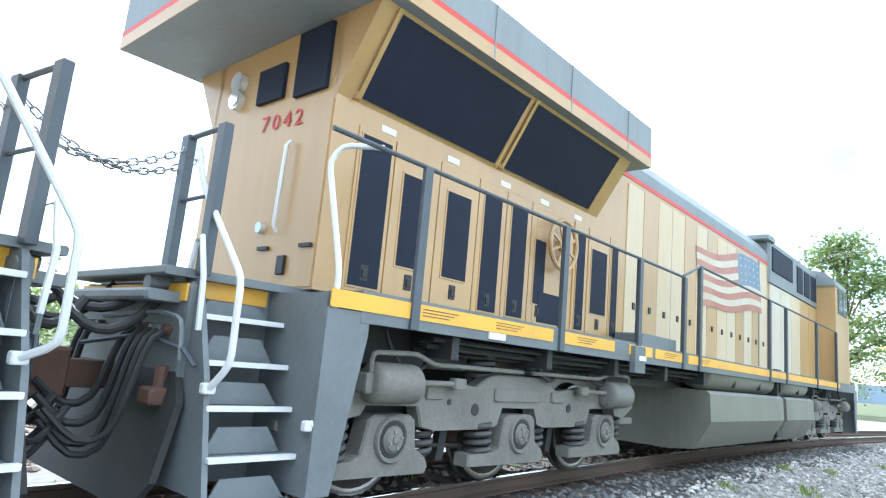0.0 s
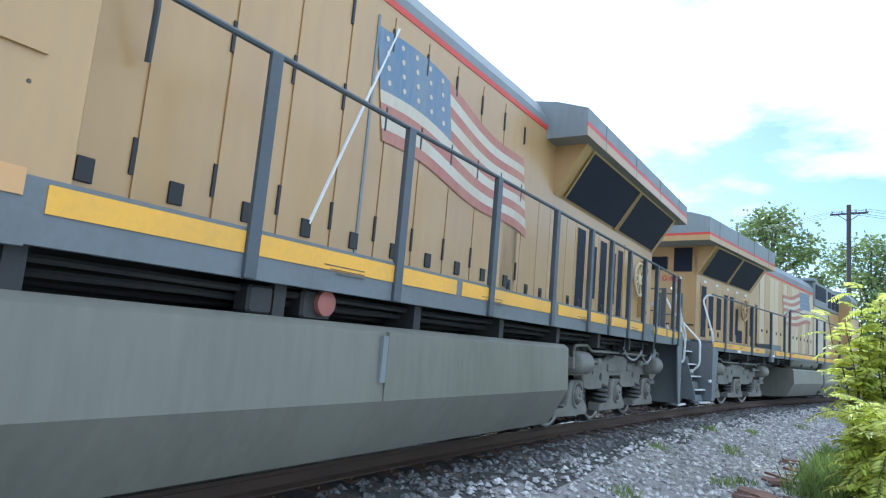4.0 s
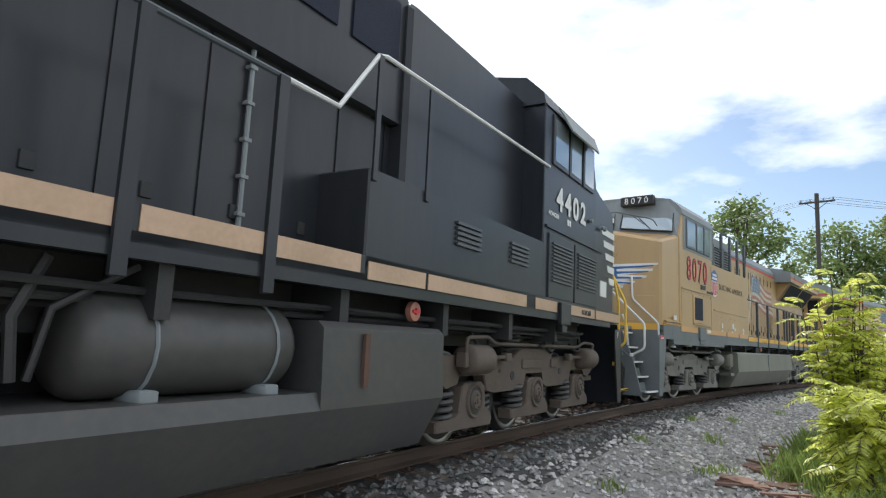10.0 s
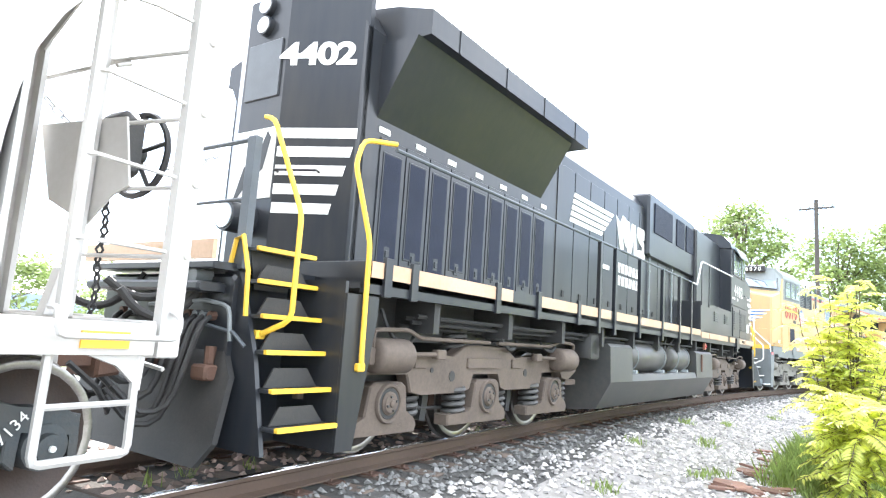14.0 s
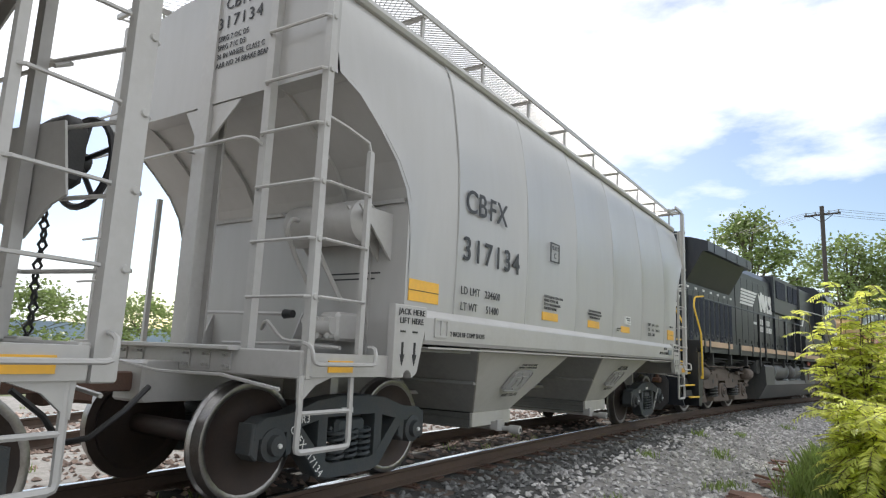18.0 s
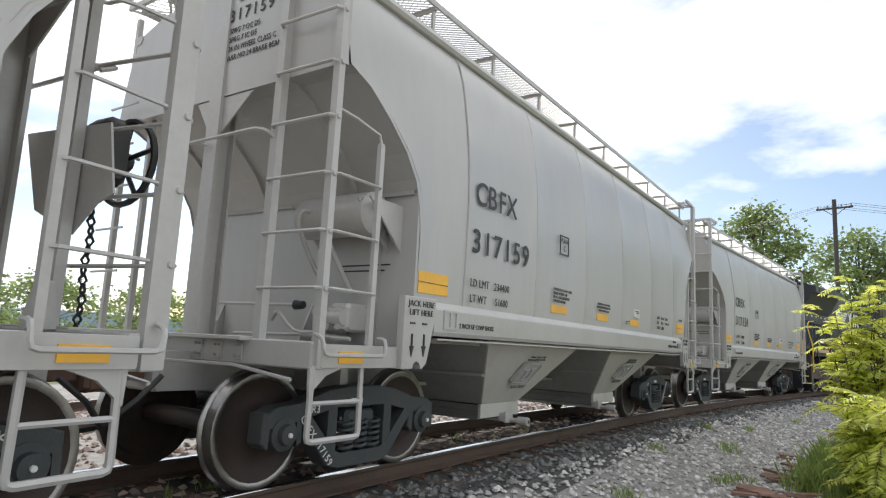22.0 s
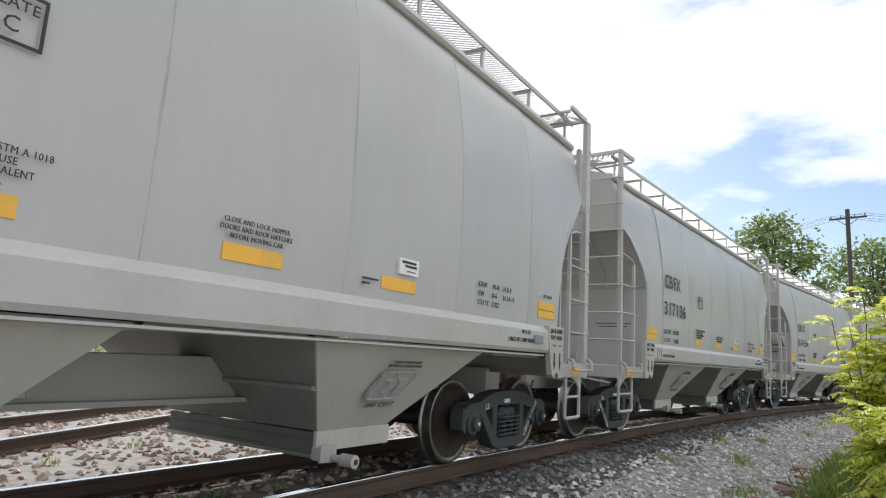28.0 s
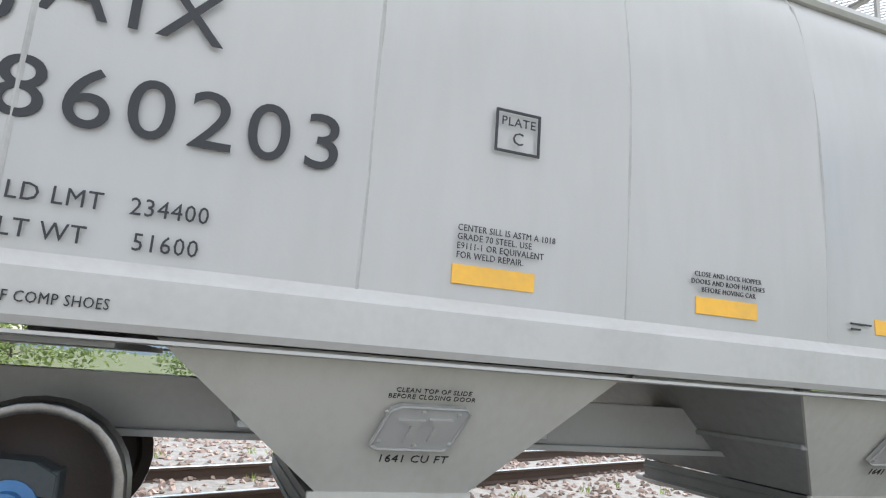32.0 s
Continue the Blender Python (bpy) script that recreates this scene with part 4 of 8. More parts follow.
    # roof walk of expanded metal, its brackets
    for k in (-1, 1):
        g, y0, y1, z = Shape(), k * 1.40, k * 0.92, 4.52
        d, w = y1 - y0, 0.34
        x = -5.62
        while x < 5.62:
            for s in (-1, 1):
                xa, xb = (x, x + w) if s > 0 else (x + w, x)
                if max(xa, xb) <= 5.62:
                    g.add([(xa, y0, z - 0.014), (xa + 0.024, y0, z + 0.012), (xb + 0.024, y1, z + 0.012), (xb, y1, z - 0.014)], [(0, 1, 2, 3)])
            x += 0.06
        walk_part = part("roof_walk", g, FRAME_GREY, car, "expanded metal roof walk")
        part("walk_edge", Shape().along([(y0 - 0.012, z - 0.035), (y0 + 0.012, z - 0.035), (y0 + 0.012, z + 0.02), (y0 - 0.012, z + 0.02)], -5.62, 5.62).along([(y1 - 0.012, z - 0.035), (y1 + 0.012, z - 0.035), (y1 + 0.012, z + 0.02), (y1 - 0.012, z + 0.02)], -5.62, 5.62), FRAME_GREY, walk_part)
        for i in range(10):
            x = -5.4 + 1.2 * i
            part("walk_bracket", Shape().box(x - 0.025, x + 0.025, min(y0, y1), max(y0, y1), z - 0.06, z - 0.03).box(x - 0.02, x + 0.02, k * 1.37 - 0.012, k * 1.37 + 0.012, 4.20, z - 0.03), FRAME_GREY, walk_part)
    part("hatch_coaming", Shape().box(-4.8, 4.8, -0.42, 0.42, 4.40, 4.52, 0.03), HOPPER, car)
    # lettering and reflectors
    for x, w, z, h in ((4.14, 0.47, 1.66, 0.19), (-4.53, 0.46, 1.63, 0.19), (-1.79, 0.47, 1.65, 0.10), (-0.25, 0.46, 1.65, 0.10), (1.22, 0.45, 1.655, 0.10)):
        part("reflector", Shape().prism([(x, z), (x + w, z), (x + w, z + h), (x, z + h)], -side_at(z) - 0.006, -side_at(z) + 0.004), STRIPE, car, "yellow reflective sheet")
        if h > 0.15:
            part("reflector_joint", Shape().box(x, x + w, -side_at(z) - 0.008, -side_at(z), z + h / 2 - 0.003, z + h / 2 + 0.003), NIGHT, car)
    y, slip = -1.626, -0.06 if letters > 1 else 0.0
    if letters > 1:
        spread("mark_letter", mark, 0.28, NIGHT, car, (-4.02, y, 2.62), (-3.05, y, 2.62), "black reporting mark letter", 1.05)
        spread("number_digit", number, 0.28, NIGHT, car, (-3.92, y, 2.12), (-2.38, y, 2.12), "black car number digit", 1.1)
    else:
        spread("mark_letter", mark, 0.235, NIGHT, car, (-3.66, y, 2.60), (-2.80, y, 2.60), "black reporting mark letter", 1.0, 0.003)
        spread("number_digit", number, 0.235, NIGHT, car, (-3.72, y, 2.11), (-2.44, y, 2.11), "black car number digit", 1.05, 0.003)
    for row, (a, b) in enumerate((("LD LMT", limit), ("LT WT", weight))):
        words("stencil", a, 0.078, NIGHT, car, -3.71 + slip, y, 1.77 - 0.155 * row, wide=0.92)
        words("stencil", b, 0.078, NIGHT, car, -3.24 + slip + 0.03 * row, y, 1.77 - 0.155 * row, wide=0.92)
    for i, (a, b, c) in enumerate((("EXW", "10-8", "H 8-9"), ("EW", "8-6", "H 14-11"), ("CU FT", "3282", ""))):
        z = 1.85 - 0.088 * i
        words("stencil", a, 0.052, NIGHT, car, 2.70, y, z)
        words("stencil", b, 0.052, NIGHT, car, 2.98, y, z)
        if c:
            words("stencil", c, 0.052, NIGHT, car, 3.22, y, z)
    for i, line in enumerate(("CENTER SILL IS ASTM A 1018", "GRADE 70 STEEL. USE", "E9111-1 OR EQUIVALENT", "FOR WELD REPAIR.")):
        words("stencil", line, 0.034, NIGHT, car, -1.78, y, 1.925 - 0.048 * i, wide=0.86)
    for i, line in enumerate(("CLOSE AND LOCK HOPPER", "DOORS AND ROOF HATCHES", "BEFORE MOVING CAR")):
        words("stencil", line, 0.030, NIGHT, car, -0.02, y, 1.87 - 0.046 * i, center=True, wide=0.9)
    box = part("plate_box", Shape().box(-1.600, -1.330, y - 0.002, y + 0.008, 2.627, 2.64).box(-1.600, -1.330, y - 0.002, y + 0.008, 2.395, 2.408).box(-1.600, -1.587, y - 0.002, y + 0.008, 2.408, 2.627).box(-1.343, -1.330, y - 0.002, y + 0.008, 2.408, 2.627), NIGHT, car, "black square frame")
    words("stencil", "PLATE", 0.050, NIGHT, box, -1.465, y, 2.55, center=True)
    words("stencil", "C", 0.072, NIGHT, box, -1.465, y, 2.445, center=True)
    part("builder_sticker", Shape().box(1.42, 1.68, -1.626, -1.60, 1.795, 1.925), WHITE, car, "white sticker with dark bars")
    part("sticker_bar", Shape().box(1.45, 1.64, -1.630, -1.62, 1.885, 1.905).box(1.49, 1.65, -1.630, -1.62, 1.855, 1.873).box(1.52, 1.64, -1.630, -1.62, 1.82, 1.827), NIGHT, car)
    words("stencil", "2 INCH HF COMP SHOES", 0.046, NIGHT, car, 3.28, -1.672, 1.36, wide=0.82)
    words("stencil", "2 INCH HF COMP SHOES", 0.046, NIGHT, car, -3.94, -1.672, 1.35, wide=0.82)
    part("small_stencil", Shape().box(0.98, 1.16, -1.630, -1.62, 1.70, 1.712).box(0.98, 1.06, -1.630, -1.62, 1.665, 1.677), NIGHT, car)
    words("stencil", "BLT-05-18", 0.036, NIGHT, car, 4.37, -1.625, 1.90, center=True)
    words("stencil", "40 % E/L", 0.042, NIGHT, car, 3.60, -1.672, 1.45)
    part("card_rack", Shape().box(3.92, 4.14, -1.685, -1.664, 1.36, 1.45).box(3.94, 4.12, -1.690, -1.684, 1.375, 1.39), MIST, car, "small grey routing card holder")
    part("tag_frame", Shape().box(-4.20, -3.98, -1.678, -1.664, 1.48, 1.50).box(-4.20, -3.98, -1.678, -1.664, 1.33, 1.35).box(-4.20, -4.18, -1.678, -1.664, 1.35, 1.48).box(-4.00, -3.98, -1.678, -1.664, 1.35, 1.48).box(-4.10, -4.08, -1.678, -1.664, 1.35, 1.48), FRAME_GREY, car)
    for text, z in ((mark, 4.16), (number, 3.98)):
        spread("end_letter", text, 0.115, NIGHT, car, (-5.618, -0.42 + 0.052 * len(text), z), (-5.618, -0.42 - 0.052 * len(text), z), "black letter on the end sheet", 1.0)
    for i, line in enumerate(("SPRG 7 OC D5", "SPRG 7 IC D5", "36 IN WHEEL CLASS C", "AAR NO 24 BRAKE BEAM")):
        words("stencil", line, 0.052, NIGHT, car, -5.618, -0.15, 3.86 - 0.085 * i, face=-90, wide=0.8)
    # brake gear: wheel at the leading end, reservoir at the trailing end
    wx, wy, wz, wr = 5.95, -0.82, 2.26, 0.28
    bw = part("brake_wheel", Shape().pipe([(wx, wy + wr * math.cos(t), wz + wr * math.sin(t)) for t in [2 * math.pi * i / 24 for i in range(25)]], 0.022, 6, False), NIGHT, car, "black spoked hand brake wheel")
    for i in range(5):
        t = 2 * math.pi * i / 5 + 0.4
        part("spoke", Shape().pipe([(wx - 0.03, wy, wz), (wx, wy + wr * math.cos(t), wz + wr * math.sin(t))], 0.017, 5), NIGHT, bw)
    part("brake_housing", Shape().box(5.72, 5.90, wy - 0.13, wy + 0.13, wz - 0.20, wz + 0.24, 0.05).pipe([(5.88, wy, wz), (5.97, wy, wz)], 0.06, 10), SOOT, car, "black hand brake gear housing")
    plate = [(-0.10, 2.46), (-1.02, 2.42), (-1.13, 1.97), (-0.98, 1.92), (-0.76, 1.74), (-0.32, 1.92)]
    part("brake_plate", Shape().add([(x, y, z) for x in (5.69, 5.705) for y, z in plate], [list(range(6)), list(range(11, 5, -1))] + [(i, 6 + i, 6 + (i + 1) % 6, (i + 1) % 6) for i in range(6)]), FRAME_GREY, car, "grey mounting plate behind the hand brake")
    chain = Shape()
    for i in range(15):
        c, n = Vector((5.76, wy - 0.02 + 0.012 * math.sin(i), wz - 0.25 - 0.06 * i)), Vector((0.024, 0, 0)) if i % 2 else Vector((0, 0.024, 0))
        chain.pipe([c + Vector((0, 0, 0.04)), c + n, c - Vector((0, 0, 0.04)), c - n, c + Vector((0, 0, 0.04))], 0.010, 4)
    part("brake_chain", chain, NIGHT, car, "black chain hanging from the hand brake")
    part("bell_crank", Shape().prism([(5.42, 1.16), (5.60, 1.16), (5.56, 1.44), (5.48, 1.44)], -0.92, -0.84, 0.01), FRAME_GREY, car)
    if reservoir:
        tank = part("air_reservoir", Shape().lathe([(-0.47, 0.03), (-0.46, 0.11), (-0.40, 0.19), (0.40, 0.19), (0.46, 0.11), (0.47, 0.03)], -4.83, 2.28, 20, -0.93), FRAME_GREY, car, "pale air tank across the end bulkhead")
        for ty in (-1.44, -1.30, -0.52):
            part("tank_bracket", Shape().prism([(-5.04, 2.38), (-4.57, 1.94), (-4.57, 2.38)], ty - 0.010, ty + 0.010), FRAME_GREY, tank)
        for ty in (-1.02, -0.72):
            part("tank_elbow", Shape().pipe(soft_path([(-5.02, ty, 2.30), (-5.12, ty, 2.30), (-5.12, ty + 0.03, 2.18), (-4.95, ty + 0.05, 1.95), (-4.72, ty, 1.60)], 0.05), 0.022, 6), FRAME_GREY, tank)
        valve = part("brake_valve", Shape().box(-4.95, -4.64, -1.20, -0.98, 1.26, 1.50, 0.03), FRAME_GREY, car, "grey brake control valve")
        part("valve_body", Shape().box(-4.92, -4.64, -0.96, -0.74, 1.24, 1.46, 0.03).lathe([(-0.1, 0.07), (0.1, 0.07)], -4.96, 1.38, 12, -1.08), FRAME_GREY, valve)
        for vy in (-1.14, -1.02, -0.88):
            part("valve_cap", Shape().pipe([(-4.94, vy, 1.42), (-5.02, vy, 1.42)], 0.035, 8).pipe([(-4.94, vy, 1.30), (-5.00, vy, 1.30)], 0.028, 8), FRAME_GREY, valve)
        part("brake_pipe", Shape().pipe([(-4.95, -0.60, 1.48), (-4.95, 0.68, 1.50)], 0.02, 6).pipe([(-4.95, -1.25, 1.20), (-5.0, -0.7, 1.22), (-4.98, 0.2, 1.21)], 0.018, 6).pipe(soft_path([(-4.9, -0.9, 1.25), (-5.1, -0.72, 1.24), (-5.2, -0.62, 1.42), (-5.1, -0.45, 1.34)]), 0.018, 6), FRAME_GREY, car, "brake piping over the platform")
        part("pipe_knob", Shape().lathe([(-0.06, 0.04), (-0.05, 0.055), (0.05, 0.055), (0.06, 0.04)], -4.95, 1.50, 10, 0.70), NIGHT, car, "black pipe end")
        part("pipe_knob", Shape().lathe([(-0.05, 0.035), (0.05, 0.045)], -4.95, 1.48, 10, -0.62), NIGHT, car, "black pipe end")
    for e in (-1, 1):
        freight_truck(car, e * 4.55, cap_mat, stencil)
    return car


# ---- the locomotives: x runs towards the cab; flip turns one end for end ----
SPRING = stuff("grimy_spring_steel", (0.075, 0.074, 0.072), 0.6, dirt=(0.035, 0.034, 0.032), scale=4)


SALMON = stuff("faded_orange_reflective", (0.66, 0.36, 0.13), 0.4, dirt=(0.60, 0.42, 0.22), dirt_amount=0.7, scale=1.4)


class Loco:
    """A road locomotive being built: its empty, its colours, and which way its cab points."""

    def __init__(self, name, label, flip, body, roof, sill, truck, rails, stripe):
        self.root, self.flip = thing(name, label, "locomotive", "locomotives of the train"), flip
        self.body, self.roof, self.sill, self.truck, self.rails, self.stripe = body, roof, sill, truck, rails, stripe

    def sh(self):
        return Shape(self.flip)

    def put(self, name, shape, mat, parent=None, label=""):
        return part(name, shape, mat, parent or self.root, label)

    def text(self, name, text, height, mat, x, y, z, label="", wide=1.0, face=0.0, bold=0.0, parent=None):
        """Lettering whose middle stands at x."""
        return words(name, text, height, mat, parent or self.root, -x if self.flip else x, y, z, label, wide, True, face=face, bold=bold)


AXLES = (-1.86, 0.0, 1.86)


def loco_truck(L, cx):
    """A three-axle truck: cast beam humped in the middle, pedestals under arched notches, springs, brake cylinders, journals."""
    d = 1 if L.flip else -1  # the way to the back of the train
    for k in (-1, 1):
        lo, hi = sorted((k * 1.20, k * 1.04))
        low = [(-2.75, 0.82), (-2.45, 0.68), (-2.22, 0.72), (-2.17, 0.80), (-1.55, 0.80), (-1.48, 0.62), (-1.30, 0.585), (-0.50, 0.585), (-0.38, 0.62), (-0.31, 0.79)]
        high = [(-2.75, 1.00), (-2.60, 1.03), (-1.0, 1.01), (-0.74, 0.99), (-0.52, 1.10), (-0.42, 1.125)]
        beam = low + [(-x, z) for x, z in low[::-1]] + [(-x, z) for x, z in high] + high[::-1]
        frame = L.put("truck_frame", L.sh().prism([(cx + x, z) for x, z in beam], lo, hi, 0.018), L.truck, None, "dusty cast truck side frame")
        for a in AXLES:
            ped = [(0.82, 0.25), (-0.45, 0.235), (-0.48, 0.30), (-0.44, 0.37), (-0.31, 0.45), (-0.27, 0.69), (-0.20, 0.73), (0.20, 0.73), (0.27, 0.69), (0.33, 0.42), (0.44, 0.375), (0.82, 0.36)]
            ped = [(cx + a + d * x, z) for x, z in ped]
            pedestal = L.put("pedestal", L.sh().prism(ped if d < 0 else ped[::-1], lo - 0.035, hi, 0.018), L.truck, frame, "pedestal block with a spring seat")
            prof = [(-0.045, 0.150), (-0.062, 0.158), (-0.066, 0.182), (-0.05, 0.195), (0.05, 0.20)]
            L.put("journal_box", L.sh().lathe(prof if k < 0 else [(-q[0], q[1]) for q in prof[::-1]], cx + a, 0.535, 24, k * 1.20), L.truck, pedestal, "round journal box rim")
            for x, y, r in ((d * 0.56, k * 1.12, 0.115), (-d * 0.56, k * 1.02, 0.105)):
                L.put("coil_spring", L.sh().coil(cx + a + x, y, 0.345, 0.66, r, 0.030, 4.2, 6), SPRING, frame)
            if k < 0:
                L.put("journal_ring", L.sh().lathe([(-0.052, 0.146), (-0.044, 0.149)], cx + a, 0.535, 22, -1.20), SOOT, pedestal, "dark recess round the axle end")
                L.put("journal_cap", L.sh().lathe([(-0.088, 0.055), (-0.084, 0.090), (-0.068, 0.100), (-0.060, 0.112), (-0.045, 0.114)], cx + a, 0.535, 20, -1.20), L.truck, pedestal)
                L.put("cap_boss", L.sh().lathe([(-0.106, 0.020), (-0.100, 0.034), (-0.086, 0.038)], cx + a, 0.535, 10, -1.20), L.truck, pedestal)
                for j in range(4):
                    t = 2 * math.pi * j / 4 + 0.6 + a
                    L.put("bolt", L.sh().lathe([(-0.102, 0.011), (-0.084, 0.014)], cx + a + 0.068 * math.cos(t), 0.535 + 0.068 * math.sin(t), 6, -1.20), SPRING if L.truck is TRUCK_BROWN else CHAIN, pedestal)
        if k < 0:
            for a, z, r in ((1.13, 0.84, 0.028), (0.74, 0.775, 0.058), (-1.02, 0.80, 0.050)):
                L.put("frame_hole", L.sh().lathe([(-0.006, r), (0.01, r)], cx + d * a, z, 16, lo), SOOT, frame, "dark round hole")
            for a, w in ((0.05, 0.40), (-0.75, 0.13), (1.35, 0.11)):
                L.put("frame_pad", L.sh().box(cx + d * a - w, cx + d * a + w, lo - 0.025, lo + 0.01, 0.86, 0.98, 0.012), L.truck, frame)
            for a, e in ((-1.97, 1), (2.02, -1)):
                cyl = L.put("brake_cylinder", L.sh().barrel(cx + a - 0.27, cx + a + 0.27, -1.29, 0.985, 0.165, 20, 0.05), L.truck, None, "brake cylinder on the truck frame")
                L.put("push_rod", L.sh().pipe([(cx + a + e * 0.26, -1.29, 1.0), (cx + a + e * 0.80, -1.29, 1.01)], 0.024, 8).box(cx + a + e * 0.76, cx + a + e * 0.92, -1.33, -1.24, 0.96, 1.06, 0.01), L.truck, cyl)
                L.put("cylinder_clevis", L.sh().box(cx + a - e * 0.34, cx + a - e * 0.26, -1.35, -1.23, 0.90, 1.06, 0.012), L.truck, cyl)
                L.put("pipe", L.sh().pipe(soft_path([(cx + a - e * 0.26, -1.31, 0.98), (cx + a - e * 0.29, -1.33, 1.22), (cx + a + e * 0.22, -1.33, 1.24), (cx + a + e * 0.48, -1.30, 1.165), (cx + a + e * 1.9, -1.27, 1.165)], 0.06), 0.022, 7), L.truck, cyl, "bent brake pipe over the cylinder")
            for a in (-0.45, 0.45):
                nest = L.put("side_bearing", L.sh().box(cx + a - 0.24, cx + a + 0.24, -1.12, -0.86, 1.30, 1.38, 0.012), L.truck, None, "side bearing on a coil spring")
                L.put("coil_spring", L.sh().coil(cx + a, -0.99, 1.06, 1.30, 0.15, 0.026, 4), SPRING, nest)
            for a, e in ((-2.0, 1), (1.9, -1), (0.2, 1)):
                L.put("brake_hose", L.sh().pipe(soft_path([(cx + a, -1.18, 1.42), (cx + a + 0.03 * e, -1.24, 1.24), (cx + a + 0.20 * e, -1.28, 1.08), (cx + a + 0.42 * e, -1.25, 1.12), (cx + a + 0.5 * e, -1.22, 1.20)], 0.1), 0.022, 7), SOOT)
            for a in (-0.95, 0.95):
                L.put("brake_hanger", L.sh().prism([(cx + a - 0.10, 0.30), (cx + a, 0.28), (cx + a + 0.10, 0.9), (cx + a, 0.92)], -1.02, -0.94), SOOT)
                L.put("brake_shoe", L.sh().prism([(cx + a * 0.62 - 0.06, 0.36), (cx + a * 0.62 + 0.06, 0.36), (cx + a * 0.62 + 0.05, 0.74), (cx + a * 0.62 - 0.05, 0.74)], -0.84, -0.70, 0.01), RUST)
            L.put("brake_rigging", L.sh().pipe([(cx - 1.4, -1.0, 0.44), (cx - 0.4, -1.0, 0.40)], 0.022, 6), SOOT)
            for q in (-2.72, 2.72):
                L.put("sand_pipe", L.sh().pipe([(cx + q, -0.95, 0.9), (cx + q * 0.975, -0.85, 0.4), (cx + q * 0.95, -0.78, 0.2)], 0.02, 6), SOOT)
                L.put("sway_bar", L.sh().box(cx + q - 0.20, cx + q + 0.20, -1.12, -1.05, 0.60, 0.68, 0.01), L.truck)
    L.put("truck_transom", L.sh().box(cx - 2.4, cx + 2.4, -0.95, 0.95, 0.62, 0.95).box(cx - 0.6, cx + 0.6, -1.0, 1.0, 0.95, 1.3, 0.03), SOOT)
    for a in AXLES:
        wheels(LOCO_WHEELS, L.root, (-1 if L.flip else 1) * (cx + a), 0.533)
        L.put("traction_motor", L.sh().barrel(cx + a + 0.35, cx + a + 0.9, 0, 0.5, 0.28, 12), SOOT)


def end_steps(L, e, x_in, x_out, tread, rail_mat, edge, zs, ys, inner, outside, sole=None, posts=(-0.42, -0.95)):
    """The stepwell at one end: treads climbing inwards, cheek plates, bent handrails, uncoupling gear, coupler, plow."""
    outer = e * x_out
    cheek = [(x_in, 0.22), (x_in - 0.20, 0.22), (x_in - 0.40, 1.33), (x_in - 0.40, 1.50), (x_in, 1.50)]
    cheek = [(e * x, z) for x, z in cheek]
    well = L.put("stepwell", L.sh().prism(cheek[::-1] if e > 0 else cheek, -1.525, -1.495, 0.004), L.sill, None, "boarding steps let into the end of the frame")
    L.put("cheek_plate", L.sh().prism([(e * (x_in - 0.035), 0.22), (e * x_in, 0.22), (e * x_in, 1.60), (e * (x_in - 0.035), 1.60)][::e], -1.495, -0.75), L.sill, well)
    L.put("back_plate", L.sh().box(e * x_in, outer, -0.80, -0.76, 0.22, 1.60), L.sill, well)
    out = L.sh().add([(outer + d, y, z) for d in (-0.02, 0.02) for y, z in ((-1.40, 0.24), (-0.76, 0.24), (-0.76, 1.60), (-0.95, 1.60), (-1.22, 0.95))], [(0, 1, 2, 3, 4), (9, 8, 7, 6, 5), (0, 4, 9, 5), (4, 3, 8, 9), (3, 2, 7, 8)])
    L.put("step_cheek", out, L.sill, well)
    a, b = sorted((e * x_in, outer))
    for i, (z, y) in enumerate(zip(zs, ys)):
        up = zs[i + 1] if i + 1 < len(zs) else 1.60
        yn = ys[i + 1] if i + 1 < len(ys) else y + 0.12
        L.put("tread", L.sh().box(a, b, y + 0.03, yn + 0.10, z - 0.03, z, 0.004), L.sill, well)
        L.put("tread_edge", L.sh().box(a, b, y - 0.01, y + 0.032, z - 0.028, z + 0.008, 0.005), tread, well, "bright step edge")
        m = (a + b) / 2
        L.put("riser", L.sh().prism([(a + 0.04, z + 0.004), (b - 0.04, z + 0.004), (b - 0.16, up - 0.13), (a + 0.12, up - 0.13)], yn + 0.03, yn + 0.045), edge, well)
        if sole and i == 0:
            for q in range(9):
                xq = a + (b - a) * (q + 0.5) / 9
                L.put("stud", L.sh().lathe([(-0.014, 0.009), (0.0, 0.011)], xq, z - 0.01, 8, y - 0.008), sole, well)
    for line in (inner, outside):
        h = L.put("handrail", L.sh().pipe(soft_path([(e * x, y, z) for x, y, z in line]), 0.023, 8), rail_mat, well, "bent pipe handrail beside the steps")
        fx, fy, fz = line[0]
        L.put("rail_foot", L.sh().box(e * fx - 0.045, e * fx + 0.045, fy - 0.01, fy + 0.05, fz - 0.04, fz + 0.03, 0.01), rail_mat, h)
    # the end plate, pilot and coupler
    L.put("end_plate", L.sh().box(outer - e * 0.03, outer + e * 0.07, -0.95, 0.95, 0.85, 1.58, 0.03), L.sill)
    if L.stripe is STRIPE:
        L.put("end_stripe", L.sh().box(outer + e * 0.07, outer + e * 0.085, -0.93, 0.93, 1.44, 1.56), STRIPE, None, "yellow reflective stripe across the end")
        L.put("well_stripe", L.sh().box(e * (x_in + 0.03), outer, -0.812, -0.80, 1.48, 1.60), STRIPE, well, "yellow reflective stripe over the steps")
    L.put("end_deck", L.sh().box(e * (x_in - 0.4), e * (x_out + 0.25), -0.92, 0.92, 1.60, 1.66, 0.01), L.sill)
